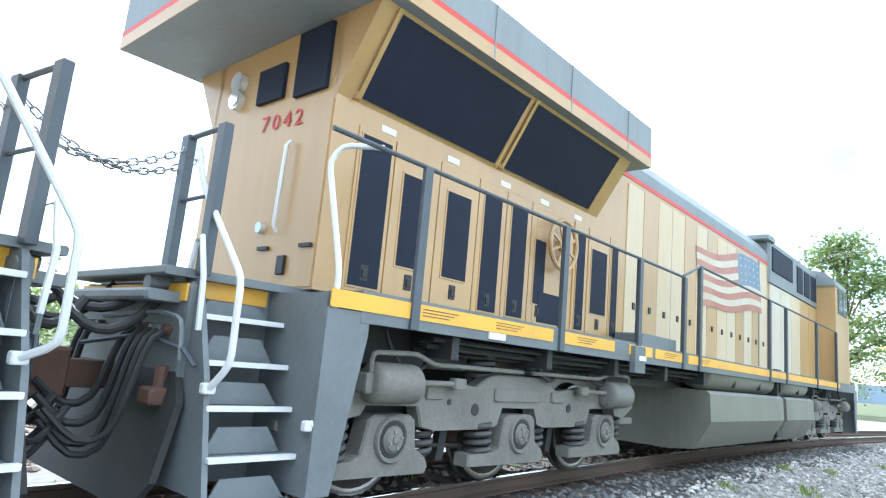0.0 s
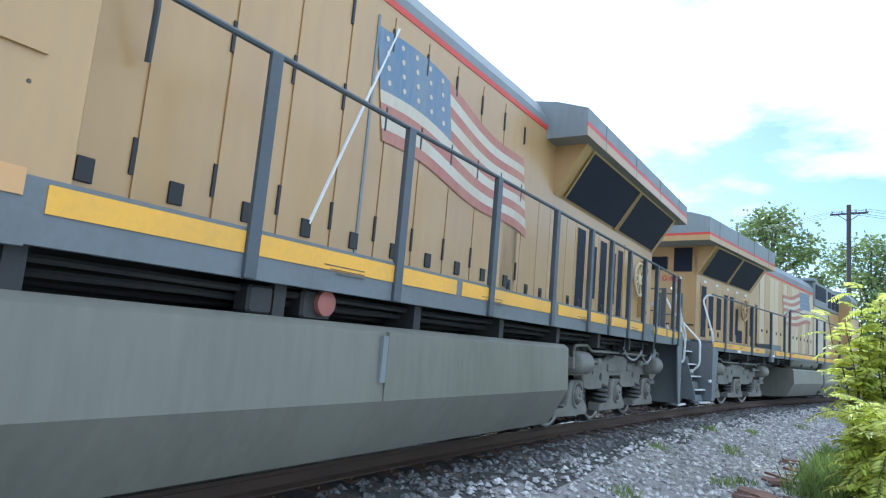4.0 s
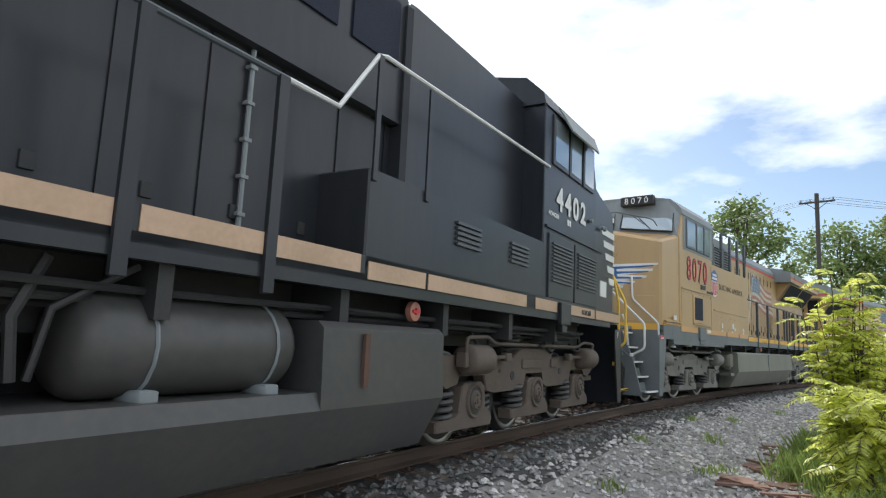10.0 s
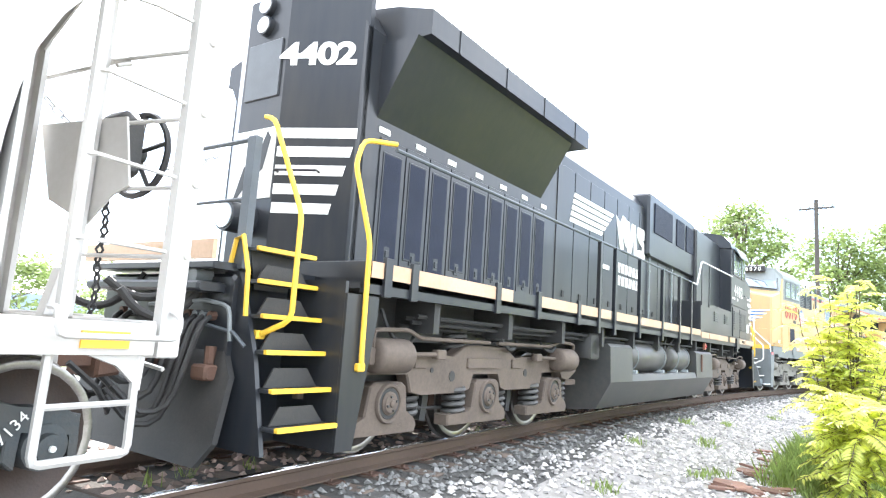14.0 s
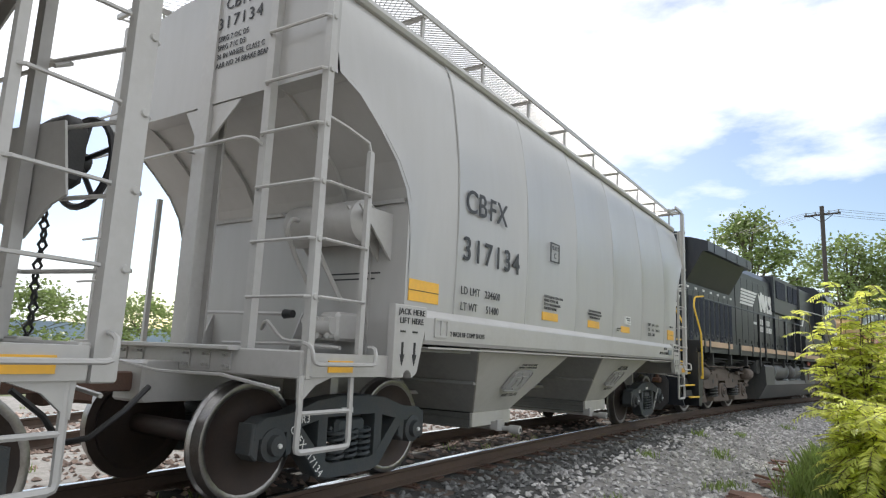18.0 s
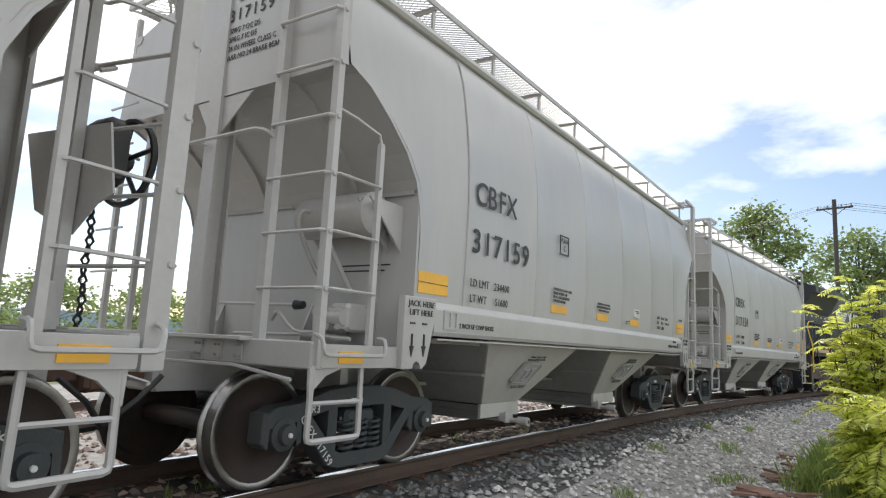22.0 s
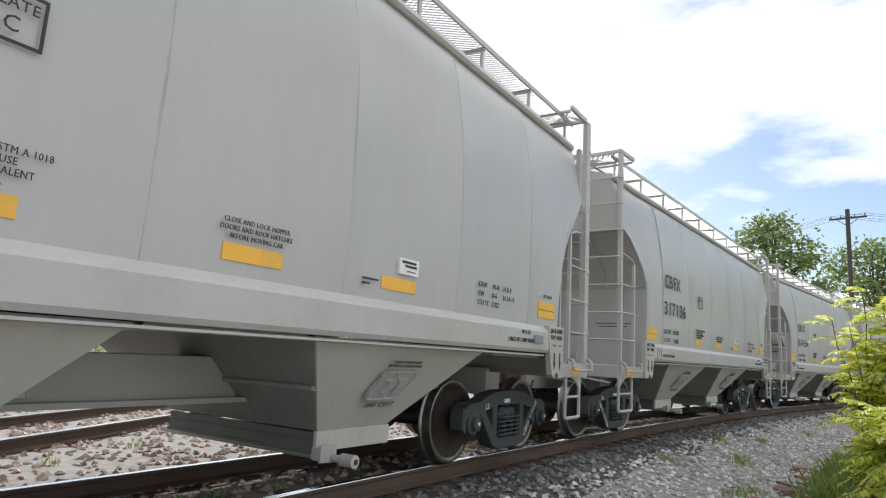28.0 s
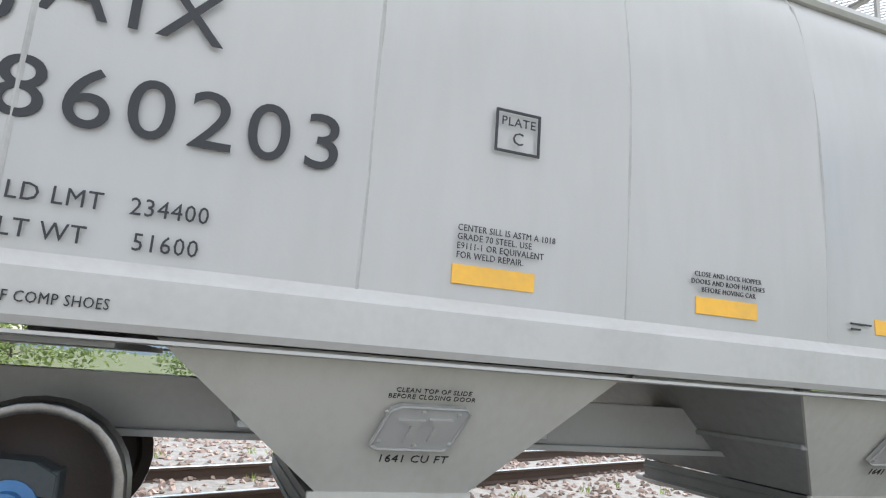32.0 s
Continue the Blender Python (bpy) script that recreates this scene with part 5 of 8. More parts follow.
    blade = [(-0.95, 0.12), (0.95, 0.12), (1.08, 0.30), (1.06, 0.78), (0.92, 0.98), (-0.92, 0.98), (-1.06, 0.78), (-1.08, 0.30)]
    s = L.sh()
    for k in (0.0, -0.05):
        s.add([(outer + e * (0.06 + k + 0.22 * (0.98 - z) + 0.1 * (1 - abs(y))), y, z) for y, z in blade], [])
    n = len(blade)
    s.add([], [])
    s.f = [list(range(n)), list(range(2 * n - 1, n - 1, -1))] + [(i, n + i, n + (i + 1) % n, (i + 1) % n) for i in range(n)]
    s.smooth = [False] * len(s.f)
    L.put("snow_plow", s, SOOT, None, "dark scuffed plow plate below the coupler")
    L.put("coupler", L.sh().box(outer, outer + e * 0.55, -0.09, 0.09, 0.78, 0.98, 0.02).prism([(outer + e * 0.45, 0.70), (outer + e * 0.72, 0.72), (outer + e * 0.72, 1.05), (outer + e * 0.45, 1.06)][::1 if e > 0 else -1], -0.18, 0.16, 0.03), RUST, None, "rusty knuckle coupler")
    L.put("anticlimber", L.sh().box(outer, outer + e * 0.32, -0.85, 0.85, 1.42, 1.5, 0.02), L.sill)
    for i, (y, drop, r) in enumerate(((-0.45, 0.62, 0.028), (-0.56, 0.74, 0.026), (-0.66, 0.80, 0.024), (-0.76, 0.70, 0.022), (-0.3, 0.5, 0.028), (0.4, 0.65, 0.028), (0.55, 0.7, 0.026))):
        hose = L.put("air_hose", L.sh().pipe(soft_path([(outer + e * 0.06, y, 1.24), (outer + e * 0.20, y - 0.03, 1.20), (outer + e * 0.30, y * 0.85, 1.22 - drop), (outer + e * 0.46, y * 0.7, 1.16 - drop), (outer + e * 0.66, y * 0.6, 1.24 - drop * 0.8)], 0.12), r, 7), SOOT)
        L.put("hose_fitting", L.sh().pipe([(outer + e * 0.05, y, 1.24), (outer + e * 0.12, y, 1.235)], r + 0.016, 8), RUST if i % 3 == 0 else SILL_GREY, hose)
    for y, z0, sag in ((-0.62, 1.56, 0.34), (-0.40, 1.58, 0.22), (0.35, 1.58, 0.3)):
        L.put("mu_cable", L.sh().pipe([(outer + e * (0.05 + 0.62 * u), y + 0.22 * u, z0 - sag * 4 * u * (1.15 - u) * 0.8) for u in [i / 8 for i in range(9)]], 0.034, 8), SOOT)
    L.put("mu_socket", L.sh().pipe([(outer + e * 0.06, -0.62, 1.56), (outer + e * 0.22, -0.62, 1.55)], 0.06, 10), SILL_GREY, None, "grey cable socket")
    L.put("release_bar", L.sh().pipe(soft_path([(outer + e * 0.10, -1.02, 1.05), (outer + e * 0.12, -1.0, 1.32), (outer + e * 0.14, -0.70, 1.36), (outer + e * 0.30, -0.20, 1.30)]), 0.018, 6), SILL_GREY)
    L.put("cut_lever", L.sh().pipe([(outer + e * 0.06, -1.15, 1.02), (outer + e * 0.1, -1.05, 1.12), (outer + e * 0.12, -0.5, 1.2), (outer + e * 0.4, -0.15, 1.1)], 0.016, 6), RAIL_DARK)
    L.put("angle_cock", L.sh().box(outer + e * 0.02, outer + e * 0.2, -0.90, -0.70, 0.74, 0.86, 0.02).pipe([(outer + e * 0.1, -0.80, 0.85), (outer + e * 0.1, -0.80, 1.0)], 0.045, 8), RUST)
    # upright chain posts by the doorway over the coupler
    for y in posts:
        L.put("end_post", L.sh().box(outer - 0.035, outer + 0.035, y - 0.05, y + 0.05, 1.62, 2.72, 0.006), RAIL_DARK)
    for z, r in ((2.70, 0.02), (2.2, 0.015)):
        L.put("end_rail", L.sh().pipe([(outer, posts[1], z), (outer, posts[0], z)], r, 6), RAIL_DARK)
    L.put("grab_loop", L.sh().pipe([(outer + e * 0.05, -0.85, 1.62), (outer + e * 0.05, -0.90, 1.86), (outer + e * 0.08, -1.02, 1.88), (outer + e * 0.08, -1.12, 1.6), (outer + e * 0.06, -1.12, 1.25)], 0.02, 7), rail_mat)
    links = L.sh()
    for i in range(22):
        u = i / 21
        c = Vector((outer + e * 1.35 * u, -0.42, 2.62 - 1.1 * u * (1 - u)))
        d = Vector((e * 1.35, 0, -1.1 * (1 - 2 * u))).normalized() * 0.045
        n = Vector((0, 0.022, 0)) if i % 2 else Vector((d.z, 0, -d.x)).normalized() * 0.022
        links.pipe([c - d + n * 0.3, c - d * 0.6 + n, c + d * 0.6 + n, c + d + n * 0.3], 0.007, 4).pipe([c - d - n * 0.3, c - d * 0.6 - n, c + d * 0.6 - n, c + d - n * 0.3], 0.007, 4)
    L.put("safety_chain", links, CHAIN if e < 0 else SOOT)


def hand_line(L, posts, height, ends, mat, rail_mat):
    """Flat walkway posts and the rail that runs along their tops."""
    for x in posts:
        L.put("rail_post", L.sh().box(x - 0.045, x + 0.045, -1.56, -1.53, 1.42, height(x), 0.004).box(x - 0.012, x + 0.012, -1.535, -1.49, 1.42, height(x)), mat)
    L.put("walkway_rail", L.sh().pipe([(x, -1.53, height(x)) for x in ends], 0.021, 8), rail_mat, None, "long walkway handrail")


def louvre_door(L, x, w, z0, z1, mat, slot, y=-1.0, proud=0.014):
    """A hood door with a dark filtered opening, hinges and a latch."""
    d = L.put("hood_door", L.sh().box(x - w / 2 + 0.008, x + w / 2 - 0.008, y - proud, y + 0.01, z0, z1, 0.006), mat)
    if slot:
        s0, s1, sw = slot
        L.put("opening_frame", L.sh().box(x - sw / 2 - 0.02, x + sw / 2 + 0.02, y - proud - 0.008, y, s0 - 0.02, s1 + 0.02, 0.005), mat, d)
        L.put("filter", L.sh().box(x - sw / 2, x + sw / 2, y - proud - 0.011, y, s0, s1), GRILLE, d, "dark filter screen")
    L.put("latch", L.sh().box(x - 0.045, x + 0.045, y - proud - 0.012, y, z0 + 0.10, z0 + 0.24, 0.005).box(x - 0.025, x + 0.025, y - proud - 0.022, y, z0 + 0.13, z0 + 0.20, 0.004), NIGHT if mat is ARMOUR else mat, d)
    return d


def hood(L, x0, x1, top, parent=None):
    """The long hood with bevelled roof edges."""
    L.put("hood", L.sh().along([(-1.0, 1.66), (-1.0, top - 0.28), (-0.86, top - 0.06), (-0.5, top), (0.5, top), (0.86, top - 0.06), (1.0, top - 0.28), (1.0, 1.66)], x0, x1), L.body)
    if L.roof is not L.body:
        L.put("hood_roof", L.sh().along([(-1.005, 4.19), (-1.005, top - 0.277), (-0.863, top - 0.054), (-0.5, top + 0.006), (0.5, top + 0.006), (0.863, top - 0.054), (1.005, top - 0.277), (1.005, 4.19)], x0 - 0.005, x1), L.roof, None, "grey hood roof")


def radiator(L, x0, x1, low, wing_lo, wing_hi, reach, band, rear):
    """The flared radiator at the hood's end: raking grilles under a broad overhanging wing."""
    for k in (-1, 1):
        L.put("radiator_side", L.sh().along([(k * 0.98, low), (k * (reach - 0.12), wing_lo), (k * 0.9, wing_lo)][::1 if k < 0 else -1], rear, x1 - 0.35), L.body)
    run_ = x1 - rear - 0.85
    for i in range(2 if band else 0):
        a = rear + 0.22 + i * (run_ / 2 + 0.05)
        b = a + run_ / 2 - 0.1
        g = L.sh()
        g.add([(a, -1.0, low + 0.06), (b, -1.0, low + 0.06), (b + 0.0, -(reach - 0.16), wing_lo - 0.05), (a, -(reach - 0.16), wing_lo - 0.05)], [(0, 1, 2, 3)])
        g.v = [(p[0], p[1] - 0.045, p[2]) for p in g.v]
        L.put("radiator_screen", g, GRILLE, None, "dark raked radiator screen")
        L.put("screen_frame", L.sh().prism([(a - 0.06, low + 0.04), (a, low + 0.04), (a, wing_lo - 0.04), (a - 0.06, wing_lo - 0.04)], -1.05, -1.0), L.body)
        for xx in (a - 0.05, b):
            fr = L.sh().add([(xx, -1.055, low + 0.04), (xx + 0.05, -1.055, low + 0.04), (xx + 0.05, -(reach - 0.105), wing_lo - 0.02), (xx, -(reach - 0.105), wing_lo - 0.02)], [(0, 1, 2, 3)])
            L.put("screen_frame", fr, L.body)
    sec = [(-reach, wing_lo), (-reach, wing_hi - 0.12), (-reach + 0.45, wing_hi + 0.02), (-0.5, wing_hi + 0.12), (0.5, wing_hi + 0.12), (reach - 0.45, wing_hi + 0.02), (reach, wing_hi - 0.12), (reach, wing_lo)]
    wing = L.put("radiator_wing", L.sh().along(sec, x0, x1), L.roof, None, "broad overhanging radiator wing")
    if band:
        for k, (y0, y1) in ((-1, (-reach - 0.006, -reach)),):
            L.put("red_band", L.sh().box(x0, x1, y0, y1, wing_lo + 0.13, wing_lo + 0.19), RED_BAND, wing, "red stripe")
            L.put("yellow_band", L.sh().box(x0, x1, y0 - 0.002, y1, wing_lo, wing_lo + 0.13), ARMOUR, wing)
        L.put("red_band", L.sh().box(x0 - 0.006, x0, -reach, reach, wing_lo + 0.13, wing_lo + 0.19), RED_BAND, wing)
        L.put("yellow_band", L.sh().box(x0 - 0.008, x0, -reach, reach, wing_lo, wing_lo + 0.13), ARMOUR, wing)
    for i in range(4):
        x = x0 + (x1 - x0) * (i + 0.5) / 4
        L.put("wing_seam", L.sh().box(x - 0.012, x + 0.012, -reach - 0.01, -reach, wing_lo, wing_hi - 0.12), L.roof, wing)


HANDLE = stuff("pale_yellow_wheel_paint", (0.70, 0.58, 0.36), 0.4, scale=4, dirt_amount=0.4)


def handbrake(L, x, z, r, mat, y=-1.05):
    """A big spoked hand brake wheel in its recess."""
    rim = L.sh().pipe([(x + r * math.cos(t), y - 0.1, z + r * math.sin(t)) for t in [2 * math.pi * i / 24 for i in range(25)]], 0.028, 7, False)
    wheel = L.put("brake_wheel", rim, mat, None, "spoked hand brake wheel")
    for i in range(8):
        t = 2 * math.pi * (i + 0.5) / 8
        L.put("spoke", L.sh().prism([(x + r * 0.28 * math.cos(t - 0.16), z + r * 0.28 * math.sin(t - 0.16)), (x + r * math.cos(t - 0.07), z + r * math.sin(t - 0.07)), (x + r * math.cos(t + 0.07), z + r * math.sin(t + 0.07)), (x + r * 0.28 * math.cos(t + 0.16), z + r * 0.28 * math.sin(t + 0.16))], y - 0.105, y - 0.085), mat, wheel)
    L.put("hub", L.sh().lathe([(-0.03, r * 0.15), (-0.02, r * 0.32), (0.02, r * 0.32)], x, z, 16, y - 0.09), mat, wheel)


def patch_flag(L, x0, x1, z0, z1, other=None):
    """A waving striped flag painted on the doors, in wavy bands, with a dark blue corner; other: its hoist is at the -x end whichever way the cab points."""
    bands, n = 9, 26
    sheet = Shape if other is not None else L.sh
    flag = L.put("painted_flag", sheet().box(x0 - 0.10, x0 - 0.07, -1.024, -1.01, z0 - 0.45, z1 + 0.1), MIST, None, "faded waving flag painted on the doors")

    def spot(u, v):
        fall = 0.42 * u * u
        return (x0 + (x1 - x0) * u + 0.22 * (v - 0.5), -1.026, z1 - fall - (z1 - z0) * 0.62 * v + 0.09 * math.sin(u * 7.0 + v * 1.2) * (0.3 + u))
    for b in range(bands):
        s, pts = sheet(), []
        for i in range(n + 1):
            u = i / n
            if b < 5 and u < 0.40:
                u = 0.40
            pts += [spot(u, b / bands), spot(u, (b + 1) / bands)]
        s.add(pts, [(2 * i, 2 * i + 1, 2 * i + 3, 2 * i + 2) for i in range(n)])
        L.put("flag_stripe", s, FLAG_RED if b % 2 == 0 else FLAG_WHITE, flag)
    s, pts = sheet(), []
    for i in range(9):
        pts += [spot(0.40 * i / 8, 0), spot(0.40 * i / 8, 5 / bands)]
    s.add(pts, [(2 * i, 2 * i + 1, 2 * i + 3, 2 * i + 2) for i in range(8)])
    L.put("flag_corner", s, FLAG_BLUE, flag)
    dots = sheet()
    for i in range(5):
        for j in range(4):
            c = spot(0.40 * (i + 0.6) / 5.3, 5 / bands * (j + 0.6) / 4.3)
            dots.add([(c[0] + 0.028 * math.cos(t), c[1] - 0.004, c[2] + 0.028 * math.sin(t)) for t in [2 * math.pi * q / 6 for q in range(6)]], [(0, 1, 2, 3, 4, 5)])
    L.put("flag_stars", dots, FLAG_WHITE, flag)


FLAG_BLUE = stuff("faded_flag_blue", (0.11, 0.20, 0.33), 0.5, dirt=(0.40, 0.36, 0.26), dirt_amount=0.6, scale=1.8, streak=True)
BLEACH = stuff("bleached_yellow_paint", (0.60, 0.46, 0.27), 0.5, dirt=(0.62, 0.57, 0.46), dirt_amount=0.8, scale=0.9, streak=True)
FLAG_RED = stuff("faded_flag_red", (0.40, 0.15, 0.12), 0.5, dirt=(0.55, 0.34, 0.20), dirt_amount=0.5, scale=1.5, streak=True)
FLAG_WHITE = stuff("faded_flag_white", (0.62, 0.58, 0.48), 0.5, dirt=(0.5, 0.38, 0.22), dirt_amount=0.6, scale=1.5, streak=True)


def cab(L, xr, xf, tip, wall, roofm, low, win, edge=(3.86, 3.44), ridge=(4.28, 4.02), top=(4.36, 4.66), eave=0.20):
    """A wide-nosed cab: framed side windows, raked windscreen, broad nose whose top falls from a ridge to its edges."""
    body = L.put("cab", L.sh().prism([(xr, low), (xf, low), (xf, edge[0] - 0.02), (xf - 0.24, 4.44), (xr, 4.44)], -1.52, 1.52, 0.02), wall, None, "wide-nosed driver's cab")
    L.put("cab_roof", L.sh().along([(-1.54, 4.38), (-1.50, 4.48 + eave * 0.3), (-1.25, 4.62 + eave * 0.8), (-0.5, 4.72 + eave), (0.5, 4.72 + eave), (1.25, 4.62 + eave * 0.8), (1.50, 4.48 + eave * 0.3), (1.54, 4.38)], xr - 0.05, xf - 0.20), roofm, body)

    def crest(x, y):
        u = max(0.0, min(1.0, (x - xf) / (tip - xf)))
        lo, hi = edge[0] + (edge[1] - edge[0]) * u, ridge[0] + (ridge[1] - ridge[0]) * u
        return lo + (hi - lo) * (1 - abs(y) / 1.5)
    half = [(tip, 0.0), (tip, 0.36), (tip - 0.52, 1.42), (tip - 0.59, 1.47), (xf - 0.05, 1.50), (xf - 0.05, 0.0)]
    for k in (-1, 1):
        side, n, nose = [(x, k * y) for x, y in half], len(half), L.sh()
        pts = [(x, y, 1.64) for x, y in side] + [(x, y, crest(x, y) - 0.06) for x, y in side] + [(min(x, xf + (x - xf) * 0.97), y * 0.97, crest(x, y)) for x, y in side]
        faces = [(r * n + i, r * n + (i + 1), (r + 1) * n + (i + 1), (r + 1) * n + i)[::k] for r in (0, 1) for i in range(n - 1)]
        nose.add(pts, faces + [[2 * n + i for i in range(n)][::k], list(range(n))[::-k]])
        L.put("nose", nose, wall, body, "broad faceted nose")
        L.put("surround", L.sh().add([(xf + 0.02, 0, crest(xf, 0) - 0.05), (xf + 0.02, k * 1.48, crest(xf, 1.48) - 0.05), (xf - 0.22, k * 1.48, 4.42), (xf - 0.21, k * 1.2, 4.60 + eave * 0.8), (xf - 0.21, 0, 4.70 + eave)], [(0, 1, 2, 3, 4)[::k]]), roofm, body, "face around the windscreen")
        pane = [(k * 0.10, crest(xf, 0.1) + 0.05, 0.0), (k * 1.38, crest(xf, 1.38) + 0.06, 0.0), (k * 1.34, top[0], 0.85), (k * 1.1, top[0] + 0.1, 0.9), (k * 0.10, top[1], 1.0)]
        ring = [(xf + 0.045 - 0.24 * u, y, z) for y, z, u in pane]
        L.put("windscreen", L.sh().add(ring, [(0, 1, 2, 3, 4)[::k]]), GLASS, body, "dark raked windscreen")
        L.put("windscreen_frame", L.sh().pipe(ring + ring[:1], 0.022, 6), NIGHT, body)
        L.put("wiper", L.sh().pipe([(xf + 0.06, k * 0.9, crest(xf, 0.9) + 0.05), (xf - 0.04, k * 0.55, crest(xf, 0.9) + 0.4)], 0.010, 5).pipe([(xf - 0.02, k * 0.68, crest(xf, 0.9) + 0.22), (xf - 0.09, k * 0.35, crest(xf, 0.9) + 0.5)], 0.008, 5), NIGHT, body)
    for a, b in win:
        L.put("window_frame", L.sh().box(a, b, -1.545, -1.50, 3.62, 4.34, 0.01), L.rails, body)
        L.put("side_window", L.sh().box(a + 0.05, b - 0.05, -1.552, -1.54, 3.68, 4.28), GLASS, body, "dark side window")
    return body


def fuel_tank(L, x0, x1, mat, top=1.22):
    """The big fuel tank between the trucks, its flanks folded in below."""
    sec = [(-1.46, top), (-1.52, top - 0.05), (-1.54, 0.66), (-1.30, 0.22), (-0.9, 0.17), (0.9, 0.17), (1.30, 0.22), (1.54, 0.66), (1.52, top - 0.05), (1.46, top)]
    return L.put("fuel_tank", L.sh().along(sec, x0, x1), mat, None, "dented fuel tank with folded flanks")


def frame_deck(L, low, stripe_runs, x_end, sill_mat, label, band=None, rise=0.0):
    """The underframe, walkway edge and the reflective stripe along it."""
    L.put("underframe", L.sh().box(-x_end, x_end, -0.95, 0.95, 1.12, 1.60, 0.02).box(-x_end, x_end, -1.50, 1.50, 1.56, 1.62), SOOT)
    L.put("walkway_edge", L.sh().box(-x_end, x_end, -1.53, -1.46, low, 1.66 + rise, 0.008).box(-x_end, x_end, 1.46, 1.53, low, 1.66 + rise, 0.008), sill_mat)
    L.put("walkway", L.sh().box(-x_end, x_end, -1.50, 1.50, 1.622, 1.655 + rise), sill_mat)
    for a, b in stripe_runs:
        L.put("reflective_stripe", L.sh().box(a, b, -1.538, -1.525, *(band or (low + 0.085, 1.632))), L.stripe, None, label)
    pipes = L.sh()
    for i, (y, z) in enumerate(((-1.35, 1.38), (-1.28, 1.32), (-1.2, 1.36), (-1.12, 1.28))):
        pipes.pipe([(-x_end + 1, y, z)] + [(x, y + 0.006 * math.sin(x * 3 + i), z - 0.012 * abs(math.sin(x * 1.3 + i))) for x in np.arange(-x_end + 2, x_end - 1, 0.7)] + [(x_end - 1, y, z)], 0.022, 5)
    L.put("frame_conduit", pipes, SOOT, None, "bundle of black conduits under the walkway")
    for x in np.arange(-x_end + 1.2, x_end - 1, 1.55):
        L.put("frame_bracket", L.sh().box(x - 0.05, x + 0.05, -1.45, -0.95, 1.22, 1.56), SOOT)


# ---- first locomotive: yellow, cab leading ----
def lead_locomotive():
    L = Loco("locomotive", "faded yellow and grey diesel locomotive with a broad radiator wing", False, ARMOUR, MIST, SILL_GREY, TRUCK_GREY, RAIL_DARK, STRIPE)
    frame_deck(L, 1.42, ((-9.84, -6.9), (-6.75, -5.5), (-5.1, -4.4), (-4.3, -3.2), (-3.1, 8.5)), 9.55, SILL_GREY, "yellow reflective stripe with small print")
    hood(L, -9.62, 8.2, 4.64)
    L.put("front_deck", L.sh().box(9.5, 10.9, -1.53, 1.53, 1.42, 1.66, 0.01).box(9.5, 10.6, -0.95, 0.95, 1.12, 1.45, 0.02), SILL_GREY, None, "grey walkway deck beside the cab")
    L.put("sill_box", L.sh().box(-5.05, -4.75, -1.60, -1.52, 1.28, 1.62, 0.01), SILL_GREY)
    radiator(L, -10.45, -4.75, 3.27, 4.02, 4.70, 1.58, True, -9.62)
    # the rear face: number, door seams, lamps, openings
    spread("number_digit", "7042", 0.15, RED, L.root, (-9.64, 0.08, 3.13), (-9.64, -0.62, 3.10), "faded red road number digit", 1.25)
    rear = L.put("rear_face", L.sh().box(-9.63, -9.60, -0.98, 0.55, 1.68, 3.25), ARMOUR)
    L.put("grab_bar", L.sh().pipe([(-9.66, -0.5, 2.95), (-9.70, -0.5, 2.9), (-9.70, -0.47, 2.2), (-9.66, -0.46, 2.15)], 0.018, 6), RAIL_WHITE, rear)
    L.put("rear_window", L.sh().box(-9.66, -9.60, -0.88, -0.42, 3.37, 3.98), GRILLE, rear)
    L.put("rear_window", L.sh().box(-9.66, -9.60, -0.24, 0.18, 3.42, 3.76), GRILLE, rear)
    for z in (3.55, 3.74):
        L.put("headlight", L.sh().add([(-9.70, 0.55 + 0.09 * math.cos(t), z + 0.07 * math.sin(t)) for t in [2 * math.pi * i / 12 for i in range(12)]], [list(range(12))]).pipe([(-9.60, 0.55, z), (-9.69, 0.55, z)], 0.1, 12), LAMP, rear, "clear rear lamp")
    L.put("rear_lamp", L.sh().pipe([(-9.62, -0.2, 2.2), (-9.68, -0.2, 2.2)], 0.05, 10), LAMP, rear)
    L.put("latch", L.sh().box(-9.66, -9.62, -0.62, -0.52, 1.78, 1.94, 0.005).box(-9.66, -9.62, -0.95, -0.80, 2.0, 2.03).box(-9.66, -9.62, -0.35, -0.2, 2.0, 2.03), NIGHT, rear)
    # doors along the hood
    x = -9.35
    for w, slot in ((0.45, (1.75, 3.05, 0.34)), (0.62, (2.0, 2.85, 0.36)), (0.62, (2.0, 2.85, 0.36)), (0.50, (1.75, 3.0, 0.30)), (0.50, (1.75, 3.0, 0.30)), (0.42, (1.95, 2.7, 0.22))):
        louvre_door(L, x + w / 2, w, 1.70, 3.12, ARMOUR, slot)
        x += w
    L.put("brake_recess", L.sh().box(-6.55, -5.75, -1.02, -0.99, 1.72, 3.05, 0.01), ARMOUR)
    L.put("brake_vent", L.sh().box(-6.45, -5.95, -1.03, -1.0, 1.75, 2.1), GRILLE)
    handbrake(L, -6.15, 2.70, 0.30, ARMOUR)
    for xx, w, slot in ((-5.5, 0.36, (1.75, 3.0, 0.2)), (-5.0, 0.6, (2.0, 2.85, 0.42)), (-4.55, 0.3, (1.75, 3.0, 0.18))):
        louvre_door(L, xx, w, 1.70, 3.12, ARMOUR, slot)
    L.put("battery_box", L.sh().box(-4.55, -3.35, -1.45, -1.05, 1.66, 1.82, 0.02), SILL_GREY)
    xx = -4.2
